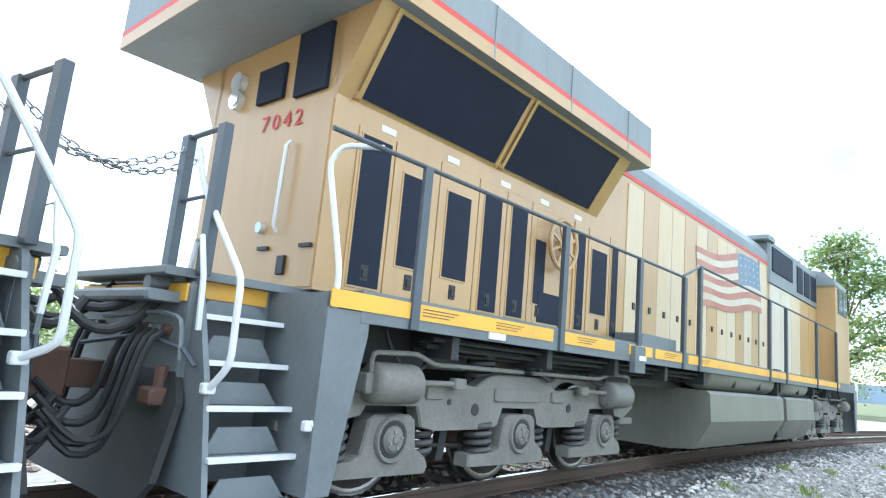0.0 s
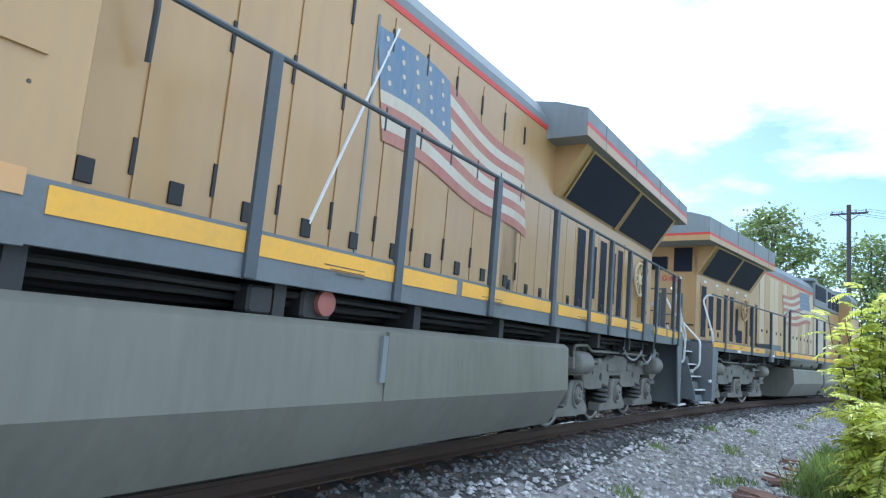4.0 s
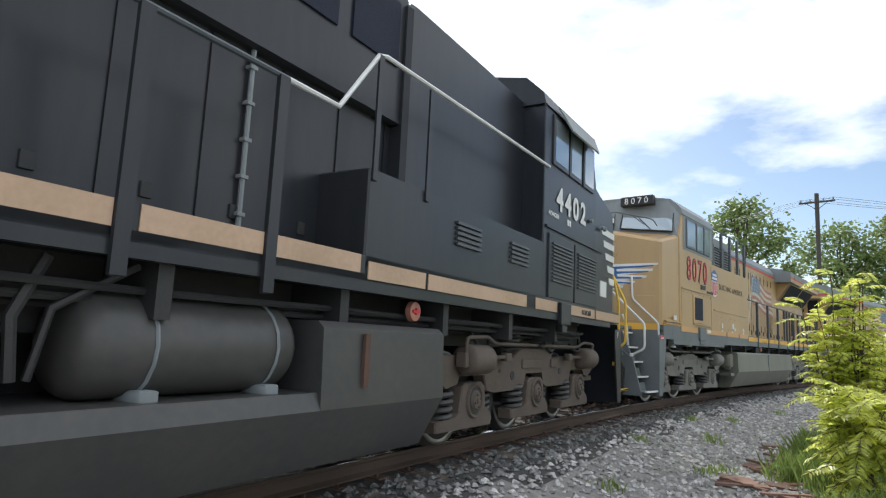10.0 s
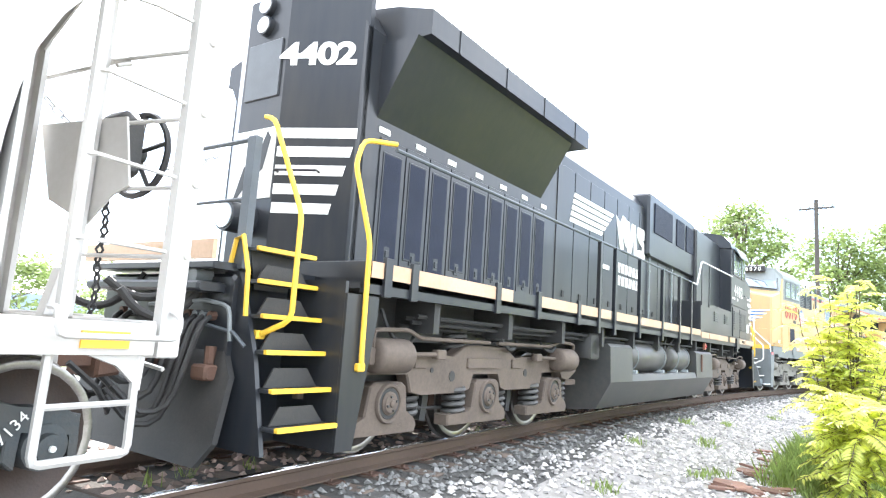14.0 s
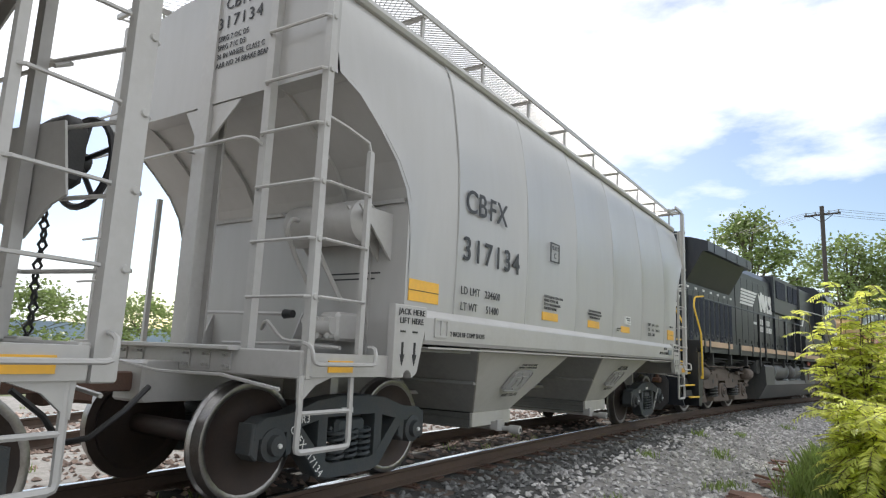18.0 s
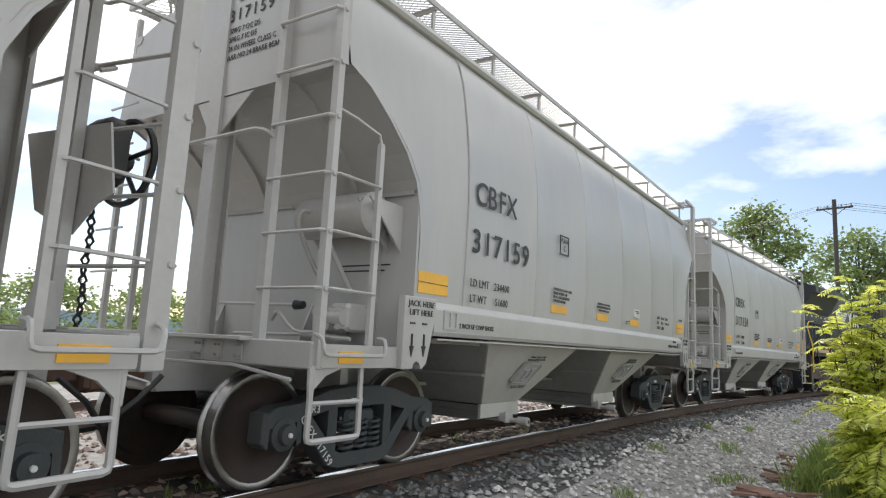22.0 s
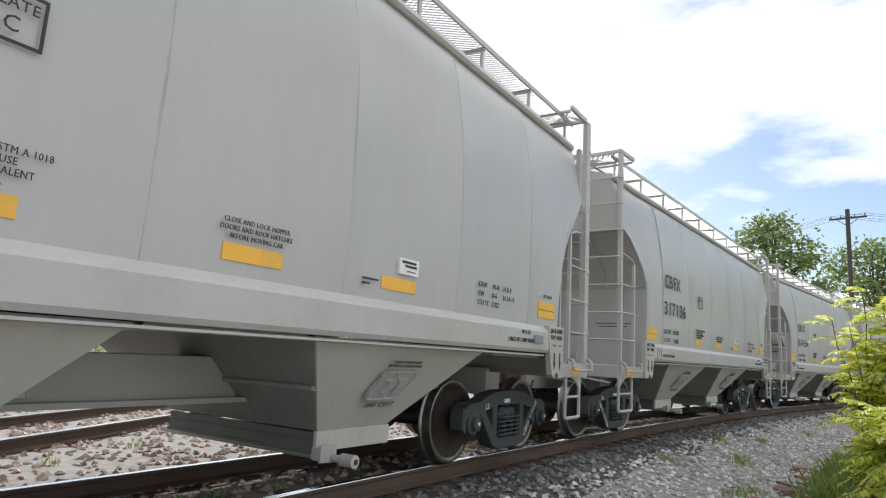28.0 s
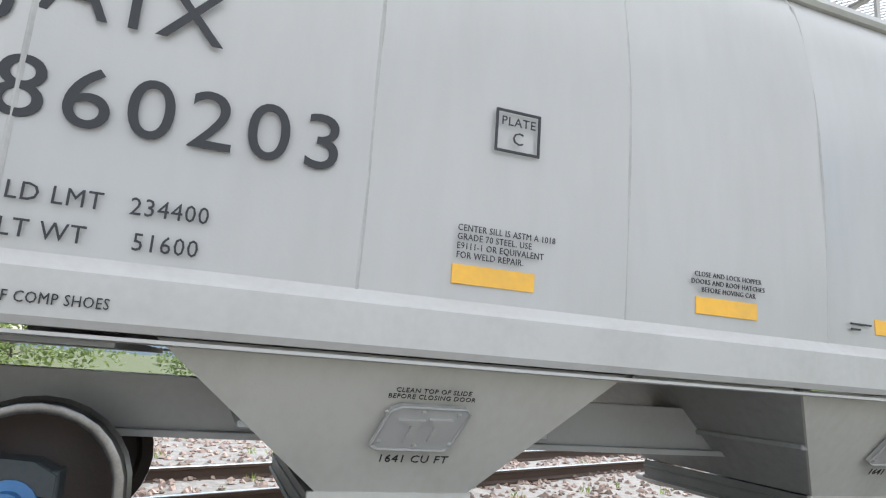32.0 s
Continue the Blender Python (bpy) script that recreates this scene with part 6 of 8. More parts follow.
    for i in range(13):
        w = 0.56
        L.put("hood_door", L.sh().box(xx + 0.01, xx + w - 0.01, -1.014, -0.99, 1.72, 4.05, 0.006), (BLEACH, ARMOUR, BLEACH, BLEACH, ARMOUR)[i % 5], None, "tall hood door with weather stains")
        L.put("latch", L.sh().box(xx + 0.25, xx + 0.33, -1.03, -1.01, 2.2, 2.3, 0.004), NIGHT)
        xx += w
    L.put("roof_band", L.sh().box(-4.7, 6.2, -1.007, -0.996, 4.12, 4.188), RED_BAND)
    patch_flag(L, 2.55, -1.35, 2.2, 4.0)
    L.put("brake_grid", L.sh().prism([(3.2, 3.72), (8.3, 3.72), (8.3, 4.72), (3.2, 4.72)], -1.05, 1.05, 0.05), MIST, None, "grey electrical cabinet with dark louvres")
    L.put("grid_louvre", L.sh().box(3.4, 5.3, -1.075, -1.0, 4.02, 4.60, 0.01), GRILLE)
    for xx in (5.8, 6.6, 7.4):
        L.put("cabinet_window", L.sh().box(xx, xx + 0.62, -1.07, -1.0, 3.86, 4.56, 0.01), GRILLE)
    for i in range(5):
        L.put("streaked_panel", L.sh().box(3.3 + 0.98 * i, 4.26 + 0.98 * i, -1.03, -0.99, 1.72, 3.70, 0.008), (FLAG_WHITE, FLAG_WHITE, BLEACH, ARMOUR, ARMOUR)[i], None, "streaked pale side panel")
    L.put("cabinet_cap", L.sh().box(2.9, 3.5, -1.1, 1.1, 4.68, 4.80, 0.02), MIST)
    cab(L, 8.2, 10.0, 11.1, ARMOUR, MIST, 1.64, ((8.5, 9.1), (9.2, 9.8)))
    fuel_tank(L, -2.1, 2.35, TANK_GREY, 1.14)
    fuel_tank(L, 2.6, 5.2, TANK_GREY, 1.14)
    for a, b in ((-1.9, 2.0), (2.7, 5.0)):
        L.put("air_reservoir", L.sh().barrel(a, b, -1.20, 1.40, 0.26, 18, 0.08), TANK_GREY, None, "grey air tank under the walkway")
    L.put("tank_strap", L.sh().box(2.3, 2.65, -1.42, 1.4, 0.3, 1.7), SOOT)
    for cx in (-6.95, 8.3):
        loco_truck(L, cx)
    end_steps(L, -1, 9.85, 10.50, RAIL_WHITE, RAIL_WHITE, SILL_GREY, (0.20, 0.48, 0.78, 1.06, 1.36), (-1.49, -1.37, -1.26, -1.15, -1.03),
              [(9.86, -1.5, 0.69), (9.79, -1.5, 0.75), (9.77, -1.5, 1.76), (9.78, -1.24, 2.62), (9.72, -1.30, 2.76), (9.50, -1.53, 2.77)],
              [(10.52, -1.3, 0.90), (10.49, -1.45, 1.05), (10.50, -1.45, 1.60), (10.50, -0.75, 2.30), (10.50, -0.6, 2.60)])
    end_steps(L, 1, 11.2, 11.85, RAIL_WHITE, RAIL_WHITE, SILL_GREY, (0.33, 0.62, 0.92, 1.22, 1.53), (-1.49, -1.28, -1.16, -1.05, -0.93),
              [(11.15, -1.5, 0.86), (11.19, -1.5, 1.74), (11.25, -0.95, 2.26), (11.25, -0.93, 2.72), (11.15, -0.9, 2.76)],
              [(11.85, -1.2, 1.06), (11.83, -1.45, 1.19), (11.84, -1.45, 1.70), (11.88, -0.62, 2.50), (11.88, -0.45, 2.64)])
    hand_line(L, (-9.0, -6.75, -4.85, -3.3), lambda x: 2.76, (-10.0, -9.0, -6.75, -4.85, -3.3), RAIL_DARK, RAIL_DARK)
    hand_line(L, (-2.65, 1.3, 2.6, 5.6, 8.1), lambda x: 3.04 if x > -3 else 2.78, (-3.35, -2.65, 1.3, 2.6, 5.6, 8.1), RAIL_DARK, RAIL_DARK)
    for x in (-8.9, -7.9, -6.4, -4.0, -2.6):
        for q in range(3):
            L.put("print_bar", L.sh().box(x, x + 0.45 - 0.06 * q, -1.542, -1.536, 1.595 - 0.026 * q, 1.601 - 0.026 * q), TRUCK_BROWN)
    for x in (-9.0, -8.1, -7.2, -6.4, -5.6):
        L.put("notice", L.sh().box(x - 0.09, x + 0.09, -1.006, -0.99, 3.15, 3.21), WHITE, None, "small white notice")
    L.put("stencil_plate", L.sh().box(-8.0, -7.75, -1.545, -1.53, 1.44, 1.50).box(-4.95, -4.75, -1.61, -1.6, 1.44, 1.50), WHITE)
    return L.root


# ---- second locomotive: yellow, cab trailing ----
def second_locomotive():
    L = Loco("locomotive", "yellow and grey diesel locomotive with a winged emblem, cab last", True, ARMOUR, MIST, SILL_GREY, TRUCK_GREY, RAIL_DARK, STRIPE)
    frame_deck(L, 1.42, ((-10.16, -9.05), (-8.95, -8.05), (-7.3, -5.4), (-5.3, -3.5), (-3.4, -1.2), (-1.1, 1.2), (1.3, 2.4)), 9.6, SILL_GREY, "yellow reflective stripe with small print", (1.565, 1.695), 0.06)
    hood(L, -9.74, 2.4, 4.56)
    L.put("deck_end", L.sh().box(-10.42, -9.6, -1.53, 1.53, 1.44, 1.72, 0.008), SILL_GREY, None, "grey end of the walkway over the steps")
    radiator(L, -10.20, -4.0, 3.27, 4.0, 4.50, 1.58, True, -9.74)
    L.put("rear_face", L.sh().box(-9.77, -9.74, -0.98, 0.98, 1.72, 3.25), ARMOUR)
    # doors between the radiator end and the flag
    end_door = louvre_door(L, -9.28, 0.66, 1.74, 3.16, ARMOUR, None)
    for z in (2.02, 2.88):
        L.put("round_latch", L.sh().lathe([(-0.012, 0.05), (-0.004, 0.06), (0.0, 0.06)], -9.34, z, 14, -1.014).box(-9.36, -9.32, -1.035, -1.02, z - 0.035, z + 0.035, 0.004), NIGHT, end_door, "round dark door latch")
    L.put("notice", L.sh().box(-9.40, -9.16, -1.019, -1.01, 2.70, 2.77), WHITE, end_door, "small white notice")
    L.put("brake_recess", L.sh().box(-8.9, -7.75, -1.02, -0.99, 1.72, 3.16, 0.01), ARMOUR)
    handbrake(L, -8.34, 2.58, 0.31, HANDLE)
    L.put("brake_chute", L.sh().box(-8.85, -8.76, -1.10, -1.02, 1.9, 3.0, 0.01), ARMOUR)
    x = -7.72
    for w, slot in ((0.42, (1.78, 3.0, 0.28)), (0.48, (2.0, 2.9, 0.34)), (0.50, (1.78, 3.0, 0.32)), (0.56, (2.0, 2.85, 0.36)), (0.50, (1.78, 3.02, 0.34)), (0.36, None), (0.62, None), (0.40, None), (0.5, None), (0.5, None)):
        louvre_door(L, x + w / 2, w, 1.70, 3.12, ARMOUR, slot)
        x += w
    xx = -3.3
    for i in range(10):
        L.put("hood_door", L.sh().box(xx + 0.01, xx + 0.55, -1.014, -0.99, 1.72, 4.05, 0.006), ARMOUR, None, "tall hood door")
        L.put("latch", L.sh().box(xx + 0.22, xx + 0.32, -1.03, -1.01, 1.84, 1.98, 0.004), NIGHT)
        for z in (1.95, 2.95, 3.7):
            L.put("hinge", L.sh().box(xx, xx + 0.025, -1.028, -1.01, z, z + 0.22), NIGHT)
        xx += 0.56
    L.put("roof_band", L.sh().box(-4.0, 2.3, -1.007, -0.996, 4.12, 4.188), RED_BAND)
    # the flag: its hoist is towards the cab
    patch_flag(L, 0.35, 3.4, 2.2, 3.85, Shape())
    L.put("flag_pole", L.sh().pipe([(0.30, -1.02, 1.95), (-0.55, -1.02, 3.95)], 0.014, 5), WHITE)
    # full-width lower body behind the cab, and the recessed catwalk above it
    L.put("cab_body", L.sh().box(2.3, 8.52, -1.525, 1.525, 1.62, 3.46, 0.01), ARMOUR, None, "full-width yellow side with bolted panels")
    L.put("cab_skirt", L.sh().prism([(2.46, 1.41), (5.0, 1.39), (5.06, 1.32), (8.97, 1.32), (9.08, 1.62), (2.46, 1.62)], -1.532, -1.40), SILL_GREY)
    for a, b in ((2.5, 3.47), (3.58, 4.74), (4.86, 6.7), (7.28, 8.5)):
        L.put("skirt_stripe", L.sh().box(a, b, -1.54, -1.525, 1.625, 1.745), SALMON, None, "faded orange-yellow reflective stripe")
    L.put("upper_hood", L.sh().box(2.3, 6.0, -1.05, 1.05, 3.4, 4.50, 0.05), MIST, None, "grey equipment hood behind the cab")
    for a, b in ((2.6, 3.3), (3.45, 4.3), (4.45, 5.3), (5.4, 5.9)):
        v = L.put("vent_box", L.sh().box(a, b, -1.10, -1.04, 3.52, 4.3, 0.01), MIST)
        bars = L.sh()
        for i in range(9):
            bars.box(a + 0.05, b - 0.05, -1.115, -1.10, 3.58 + 0.075 * i, 3.61 + 0.075 * i)
        L.put("louvre", bars, GRILLE, v)
    for x in (2.5, 3.3, 4.1, 4.95, 5.85):
        L.put("catwalk_post", L.sh().box(x - 0.05, x + 0.05, -1.50, -1.44, 3.40, 4.46, 0.008), RAIL_DARK)
    L.put("catwalk_rail", L.sh().pipe([(5.9, -1.47, 4.48), (2.6, -1.47, 4.48), (2.2, -1.45, 4.30), (2.05, -1.40, 3.9), (1.85, -1.2, 2.9), (1.8, -1.1, 2.6)], 0.02, 7).pipe([(5.9, -1.47, 3.95), (2.4, -1.47, 3.95)], 0.016, 6), RAIL_DARK)
    c = cab(L, 6.0, 8.55, 10.12, ARMOUR, MIST, 1.64, ((6.25, 6.75), (6.8, 7.35), (7.4, 8.1)), ridge=(4.06, 3.90), top=(4.40, 4.66))
    L.put("cab_upper", L.sh().box(6.0, 8.3, -1.526, -1.51, 3.56, 4.4), MIST, c)
    # panels and trim on the cab side
    L.put("panel_seam", L.sh().box(6.1, 8.44, -1.55, -1.52, 2.62, 2.65).box(8.42, 8.44, -1.532, -1.52, 1.66, 2.62).box(6.12, 6.14, -1.53, -1.52, 1.66, 3.4).box(2.5, 5.92, -1.545, -1.52, 2.26, 2.29), ARMOUR, None, "drip edge over the panels")
    pan = L.put("filter_panel", L.sh().box(6.84, 7.64, -1.545, -1.51, 1.86, 2.54, 0.01), ARMOUR)
    L.put("screen", L.sh().box(6.92, 7.52, -1.552, -1.54, 1.94, 2.48), GRILLE, pan, "dark square filter screen")
    L.put("panel_sill", L.sh().box(6.2, 7.62, -1.56, -1.52, 1.82, 1.85), ARMOUR)
    for x, z in [(8.6 - 0.3 * i, 2.56) for i in range(9)] + [(5.7 - 0.45 * i, 2.12) for i in range(8)] + [(5.9, 2.0 + 0.3 * i) for i in range(5)] + [(4.6, 1.8 + 0.25 * i) for i in range(3)]:
        L.put("bolt", L.sh().lathe([(-0.008, 0.009), (0.0, 0.012)], x, z, 8, -1.522), TRUCK_BROWN)
    L.put("builder_plate", L.sh().box(6.65, 7.0, -1.54, -1.52, 2.72, 2.83), NIGHT)
    L.put("builder_stencil", L.sh().box(5.95, 6.5, -1.53, -1.52, 2.66, 2.72), NIGHT)
    for x, z in ((8.77, 1.27), (7.66, 1.31)):
        lamp = L.put("step_lamp", L.sh().turned([[(x + r * math.cos(t), -1.40 + r * math.sin(t), zz) for t in [2 * math.pi * j / 14 for j in range(14)]] for zz, r in ((z + 0.09, 0.03), (z + 0.07, 0.06), (z, 0.10), (z - 0.02, 0.10))], 14), FRAME_GREY, None, "pale cone lamp under the skirt")
        L.put("lamp_bracket", L.sh().box(x - 0.10, x + 0.10, -1.42, -1.38, z + 0.08, z + 0.20, 0.008), SILL_GREY, lamp)
    L.put("jack_bracket", L.sh().box(6.75, 7.23, -1.58, -1.52, 1.46, 1.77, 0.01).box(6.85, 7.15, -1.56, -1.46, 1.36, 1.46, 0.01), SILL_GREY)
    L.put("nose_trim", L.sh().box(8.45, 9.5, -1.55, -1.50, 1.80, 1.83).box(8.45, 9.5, -1.55, -1.50, 1.74, 1.77), ARMOUR)
    for x in (3.0, 4.2, 5.2):
        L.put("notice", L.sh().box(x - 0.06, x + 0.06, -1.535, -1.52, 1.68, 1.78), WHITE)
    spread("number_outline", "8070", 0.55, NIGHT, L.root, (-8.11, -1.530, 2.88), (-6.44, -1.530, 2.88), "black outline of a digit", 0.86, 0.016)
    spread("number_digit", "8070", 0.55, RED, L.root, (-8.11, -1.538, 2.88), (-6.44, -1.538, 2.88), "large red digit", 0.86, -0.010)
    L.text("slogan", "BUILDING AMERICA", 0.15, NIGHT, 4.22, -1.528, 2.86, "dark slogan lettering", wide=1.16)
    # shield: blue over red and white bars, plain
    sx, sz = 5.82, 2.62
    shd = L.put("shield", L.sh().prism([(sx - 0.26, sz + 0.42), (sx - 0.27, sz + 0.62), (sx - 0.16, sz + 0.66), (sx, sz + 0.73), (sx + 0.16, sz + 0.66), (sx + 0.27, sz + 0.62), (sx + 0.26, sz + 0.42)][::-1], -1.530, -1.52), BLUE, None, "shield emblem with a blue top and red and white bars")
    L.put("shield_field", L.sh().prism([(sx - 0.27, sz + 0.42), (sx - 0.28, sz + 0.2), (sx - 0.2, sz + 0.06), (sx, sz), (sx + 0.2, sz + 0.06), (sx + 0.28, sz + 0.2), (sx + 0.27, sz + 0.42)], -1.529, -1.52), WHITE, shd)
    for i in range(6):
        bx = sx - 0.22 + 0.088 * i
        zb = sz + 0.05 + 0.9 * (abs(bx - sx) ** 2)
        L.put("shield_bar", L.sh().box(bx - 0.02, bx + 0.02, -1.533, -1.528, zb, sz + 0.41), RED, shd)
    L.put("shield_word", L.sh().box(sx - 0.18, sx + 0.18, -1.535, -1.529, sz + 0.55, sz + 0.61).box(sx - 0.22, sx + 0.22, -1.535, -1.529, sz + 0.46, sz + 0.52), WHITE, shd)
    for x, z, w, h in ((8.9, 1.86, 0.16, 0.10), (4.15, 1.86, 0.15, 0.14), (3.95, 1.80, 0.14, 0.08), (3.0, 1.80, 0.09, 0.11), (6.4, 1.66, 0.28, 0.07), (5.2, 1.84, 0.10, 0.12)):
        L.put("notice", L.sh().box(x - w / 2, x + w / 2, -1.544, -1.52, z, z + h), WHITE, None, "small white notice")
    for x in (-8.2, -7.0, -4.6, -2.0, 0.2):
        for q in range(3):
            L.put("print_bar", L.sh().box(x, x + 0.42 - 0.06 * q, -1.542, -1.536, 1.595 - 0.026 * q, 1.601 - 0.026 * q), TRUCK_BROWN)
    # the nose: winged emblem, lamps, grabs, number boards
    def face(y):
        return 10.12 - max(0, abs(y) - 0.36) * 0.4906 + 0.004
    em = L.put("nose_emblem", L.sh(), BLUE, None, "blue and white winged shield emblem across the nose")

    def feather(outline, mat, lift_, nm):
        s = L.sh()
        s.add([(face(y) + lift_, y, z) for y, z in outline], [list(range(len(outline)))])
        L.put(nm, s, mat, em)
    def strip(a, za, b, zb, thick, mat, lift_, nm):
        """A feather in three lengths, so that it follows the bend of the nose."""
        cuts = [a] + [q for q in (-0.36,) if b < q < a] + [b]
        pts = []
        for q in cuts:
            zq = za + (zb - za) * (q - a) / (b - a)
            pts += [(face(q) + lift_, q, zq), (face(q) + lift_, q + (0.05 if q == b else 0), zq - thick)]
        L.put(nm, L.sh().add(pts, [(2 * i, 2 * i + 1, 2 * i + 3, 2 * i + 2) for i in range(len(cuts) - 1)]), mat, em)
    for a, za, b, zb, thick in ((-0.14, 3.00, -1.42, 3.07, 0.15), (-0.36, 2.90, -1.32, 2.94, 0.16), (-0.36, 2.80, -1.20, 2.78, 0.15), (-0.36, 2.68, -0.98, 2.66, 0.15), (-0.36, 2.58, -0.76, 2.55, 0.15)):
        strip(a, za, b, zb, thick, WHITE, 0.003, "wing_field")
    for a, za, b, zb in ((-0.46, 2.955, -1.34, 3.02), (-0.46, 2.85, -1.24, 2.885), (-0.46, 2.75, -1.12, 2.74), (-0.46, 2.645, -0.90, 2.62), (-0.46, 2.55, -0.70, 2.51)):
        strip(a, za, b, zb, 0.055, BLUE, 0.007, "feather")
    feather([(-0.36, 2.95), (-0.62, 2.955), (-0.64, 2.74), (-0.56, 2.52), (-0.47, 2.42), (-0.36, 2.36)], BLUE, 0.009, "wing_root")
    feather([(-0.17, 2.90), (-0.25, 2.97), (-0.36, 2.95), (-0.36, 2.36), (-0.29, 2.36), (-0.20, 2.52)], BLUE, 0.009, "wing_root")
    feather([(-0.12, 2.98), (-0.36, 2.99), (-0.36, 2.30), (-0.24, 2.30), (-0.12, 2.5)], WHITE, 0.003, "wing_field")
    feather([(0.20, 2.76), (0.19, 2.98), (0.11, 3.02), (0, 3.12), (-0.11, 3.02), (-0.19, 2.98), (-0.20, 2.76)], BLUE, 0.012, "shield_top")
    feather([(0.20, 2.76), (-0.20, 2.76), (-0.18, 2.52), (-0.10, 2.42), (0, 2.37), (0.10, 2.42), (0.18, 2.52)], WHITE, 0.012, "shield_field")
    for i in range(5):
        y = -0.16 + 0.08 * i
        feather([(y - 0.022, 2.755), (y + 0.022, 2.755), (y + 0.022, 2.44 + abs(y) * 0.6), (y - 0.022, 2.44 + abs(y) * 0.6)], RED, 0.015, "shield_bar")
    feather([(0.14, 2.96), (-0.14, 2.96), (-0.14, 2.90), (0.14, 2.90)], WHITE, 0.016, "shield_word")
    feather([(0.16, 2.86), (-0.16, 2.86), (-0.16, 2.80), (0.16, 2.80)], WHITE, 0.016, "shield_word")
    L.put("lamp_housing", L.sh().box(9.90, 10.135, -0.02, 0.34, 3.26, 3.80, 0.02), NIGHT)
    for z in (3.40, 3.63):
        L.put("headlight", L.sh().pipe([(10.10, 0.17, z), (10.16, 0.17, z)], 0.09, 14), LAMP, None, "clear headlight")
    pod = L.put("lamp_pod", L.sh().box(10.36, 10.62, -0.42, -0.06, 1.68, 2.12, 0.03), SILL_GREY, None, "grey lamp box on the end deck")
    L.put("deck_lamp", L.sh().pipe([(10.55, -0.26, 2.0), (10.68, -0.26, 2.0)], 0.10, 14), LAMP, pod, "small clear lamp")
    notice = L.put("red_notice", L.sh().box(9.58, 9.80, -1.530, -1.520, 1.40, 1.48), RED, None, "small red notice on the step cheek")
    L.put("notice_bar", L.sh().box(9.61, 9.77, -1.534, -1.529, 1.445, 1.455).box(9.61, 9.77, -1.534, -1.529, 1.42, 1.43), WHITE, notice)
    for z, y0, y1 in ((3.58, -0.1, -0.62), (3.20, -0.1, -0.62)):
        L.put("nose_grab", L.sh().pipe([(face(y0), y0, z), (face(y0) + 0.08, y0, z), (face(y1) + 0.08, y1, z), (face(y1), y1, z + 0.06)], 0.013, 6), ARMOUR)
    L.put("nose_door", L.sh().add([(face(y) + 0.006, y, z) for y, z in ((-0.80, 1.80), (-1.33, 1.80), (-1.33, 2.34), (-0.80, 2.34))], [(0, 1, 2, 3)]).pipe([(face(-0.8), -0.8, 1.80), (face(-1.33), -1.33, 1.80), (face(-1.33), -1.33, 2.34), (face(-0.8), -0.8, 2.34), (face(-0.8), -0.8, 1.80)], 0.010, 5), ARMOUR)
    for y0, y1, z0, z1 in ((-0.92, -0.10, 4.64, 4.88), (0.45, 1.15, 4.58, 4.82)):
        nb = L.put("number_board", L.sh().box(8.42, 8.60, y0, y1, z0, z1, 0.02), NIGHT, None, "black number board")
        for i, ch in enumerate("8070"):
            d = L.text("board_digit", ch, 0.155, WHITE, 0, 0, 0, "white digit", parent=nb)
            d.matrix_basis = Matrix.Translation((-8.61, y1 - (y1 - y0) * (0.2 + 0.2 * i), z0 + 0.045)) @ pose(0, 0, 0, 90, 0, -90)
    L.put("roof_grab", L.sh().pipe(soft_path([(8.75, 0.9, 4.05), (8.95, 0.9, 4.22), (8.95, -0.1, 4.45), (8.85, -1.0, 4.22), (8.8, -1.1, 4.05)]), 0.014, 6), RAIL_DARK, c, "bent grab rail before the windscreen")
    L.put("nose_stripe", L.sh().add([(face(y) + 0.01, y, z) for y, z in ((-0.36, 1.60), (-1.4, 1.60), (-1.4, 1.74), (-0.36, 1.74))], [(0, 1, 2, 3)]), STRIPE)
    L.put("nose_side_stripe", L.sh().prism([(8.5, 1.60), (9.5, 1.60), (9.5, 1.745), (8.5, 1.745)], -1.515, -1.45), STRIPE, None, "yellow reflective stripe below the nose")
    L.put("nose_sill", L.sh().box(8.9, 9.56, -1.51, 1.51, 1.54, 1.60, 0.01).box(9.40, 9.56, -1.51, 1.51, 1.30, 1.54, 0.01), SILL_GREY)
    tank = fuel_tank(L, -3.95, 3.65, TANK_GREY)
    L.put("tank_seam", L.sh().box(-0.20, -0.16, -1.55, -1.50, 0.66, 1.18), TANK_GREY, tank)
    L.put("fuel_gauge", L.sh().box(-0.15, -0.09, -1.555, -1.52, 0.8, 1.15), MIST, tank)
    L.put("filler_cap", L.sh().lathe([(-0.05, 0.06), (-0.04, 0.09), (0.0, 0.09)], 0.45, 1.34, 14, -1.4), FLAG_RED, None, "red filler cap")
    L.put("fuel_filler", L.sh().box(0.35, 0.65, -1.40, -1.2, 1.22, 1.42, 0.02).box(0.95, 1.15, -1.45, -1.3, 1.22, 1.40, 0.02), SOOT)
    L.put("air_filter", L.sh().box(3.72, 4.05, -1.42, -1.12, 0.78, 1.16, 0.03).lathe([(-0.08, 0.13), (0.08, 0.13)], 3.9, 0.85, 12, -1.3).box(3.75, 4.1, -1.45, -1.15, 0.55, 0.62), TANK_GREY)
    L.put("tank_end", L.sh().box(3.65, 4.2, -1.0, 1.0, 0.3, 1.2), SOOT)
    for cx in (-6.95, 6.95):
        loco_truck(L, cx)
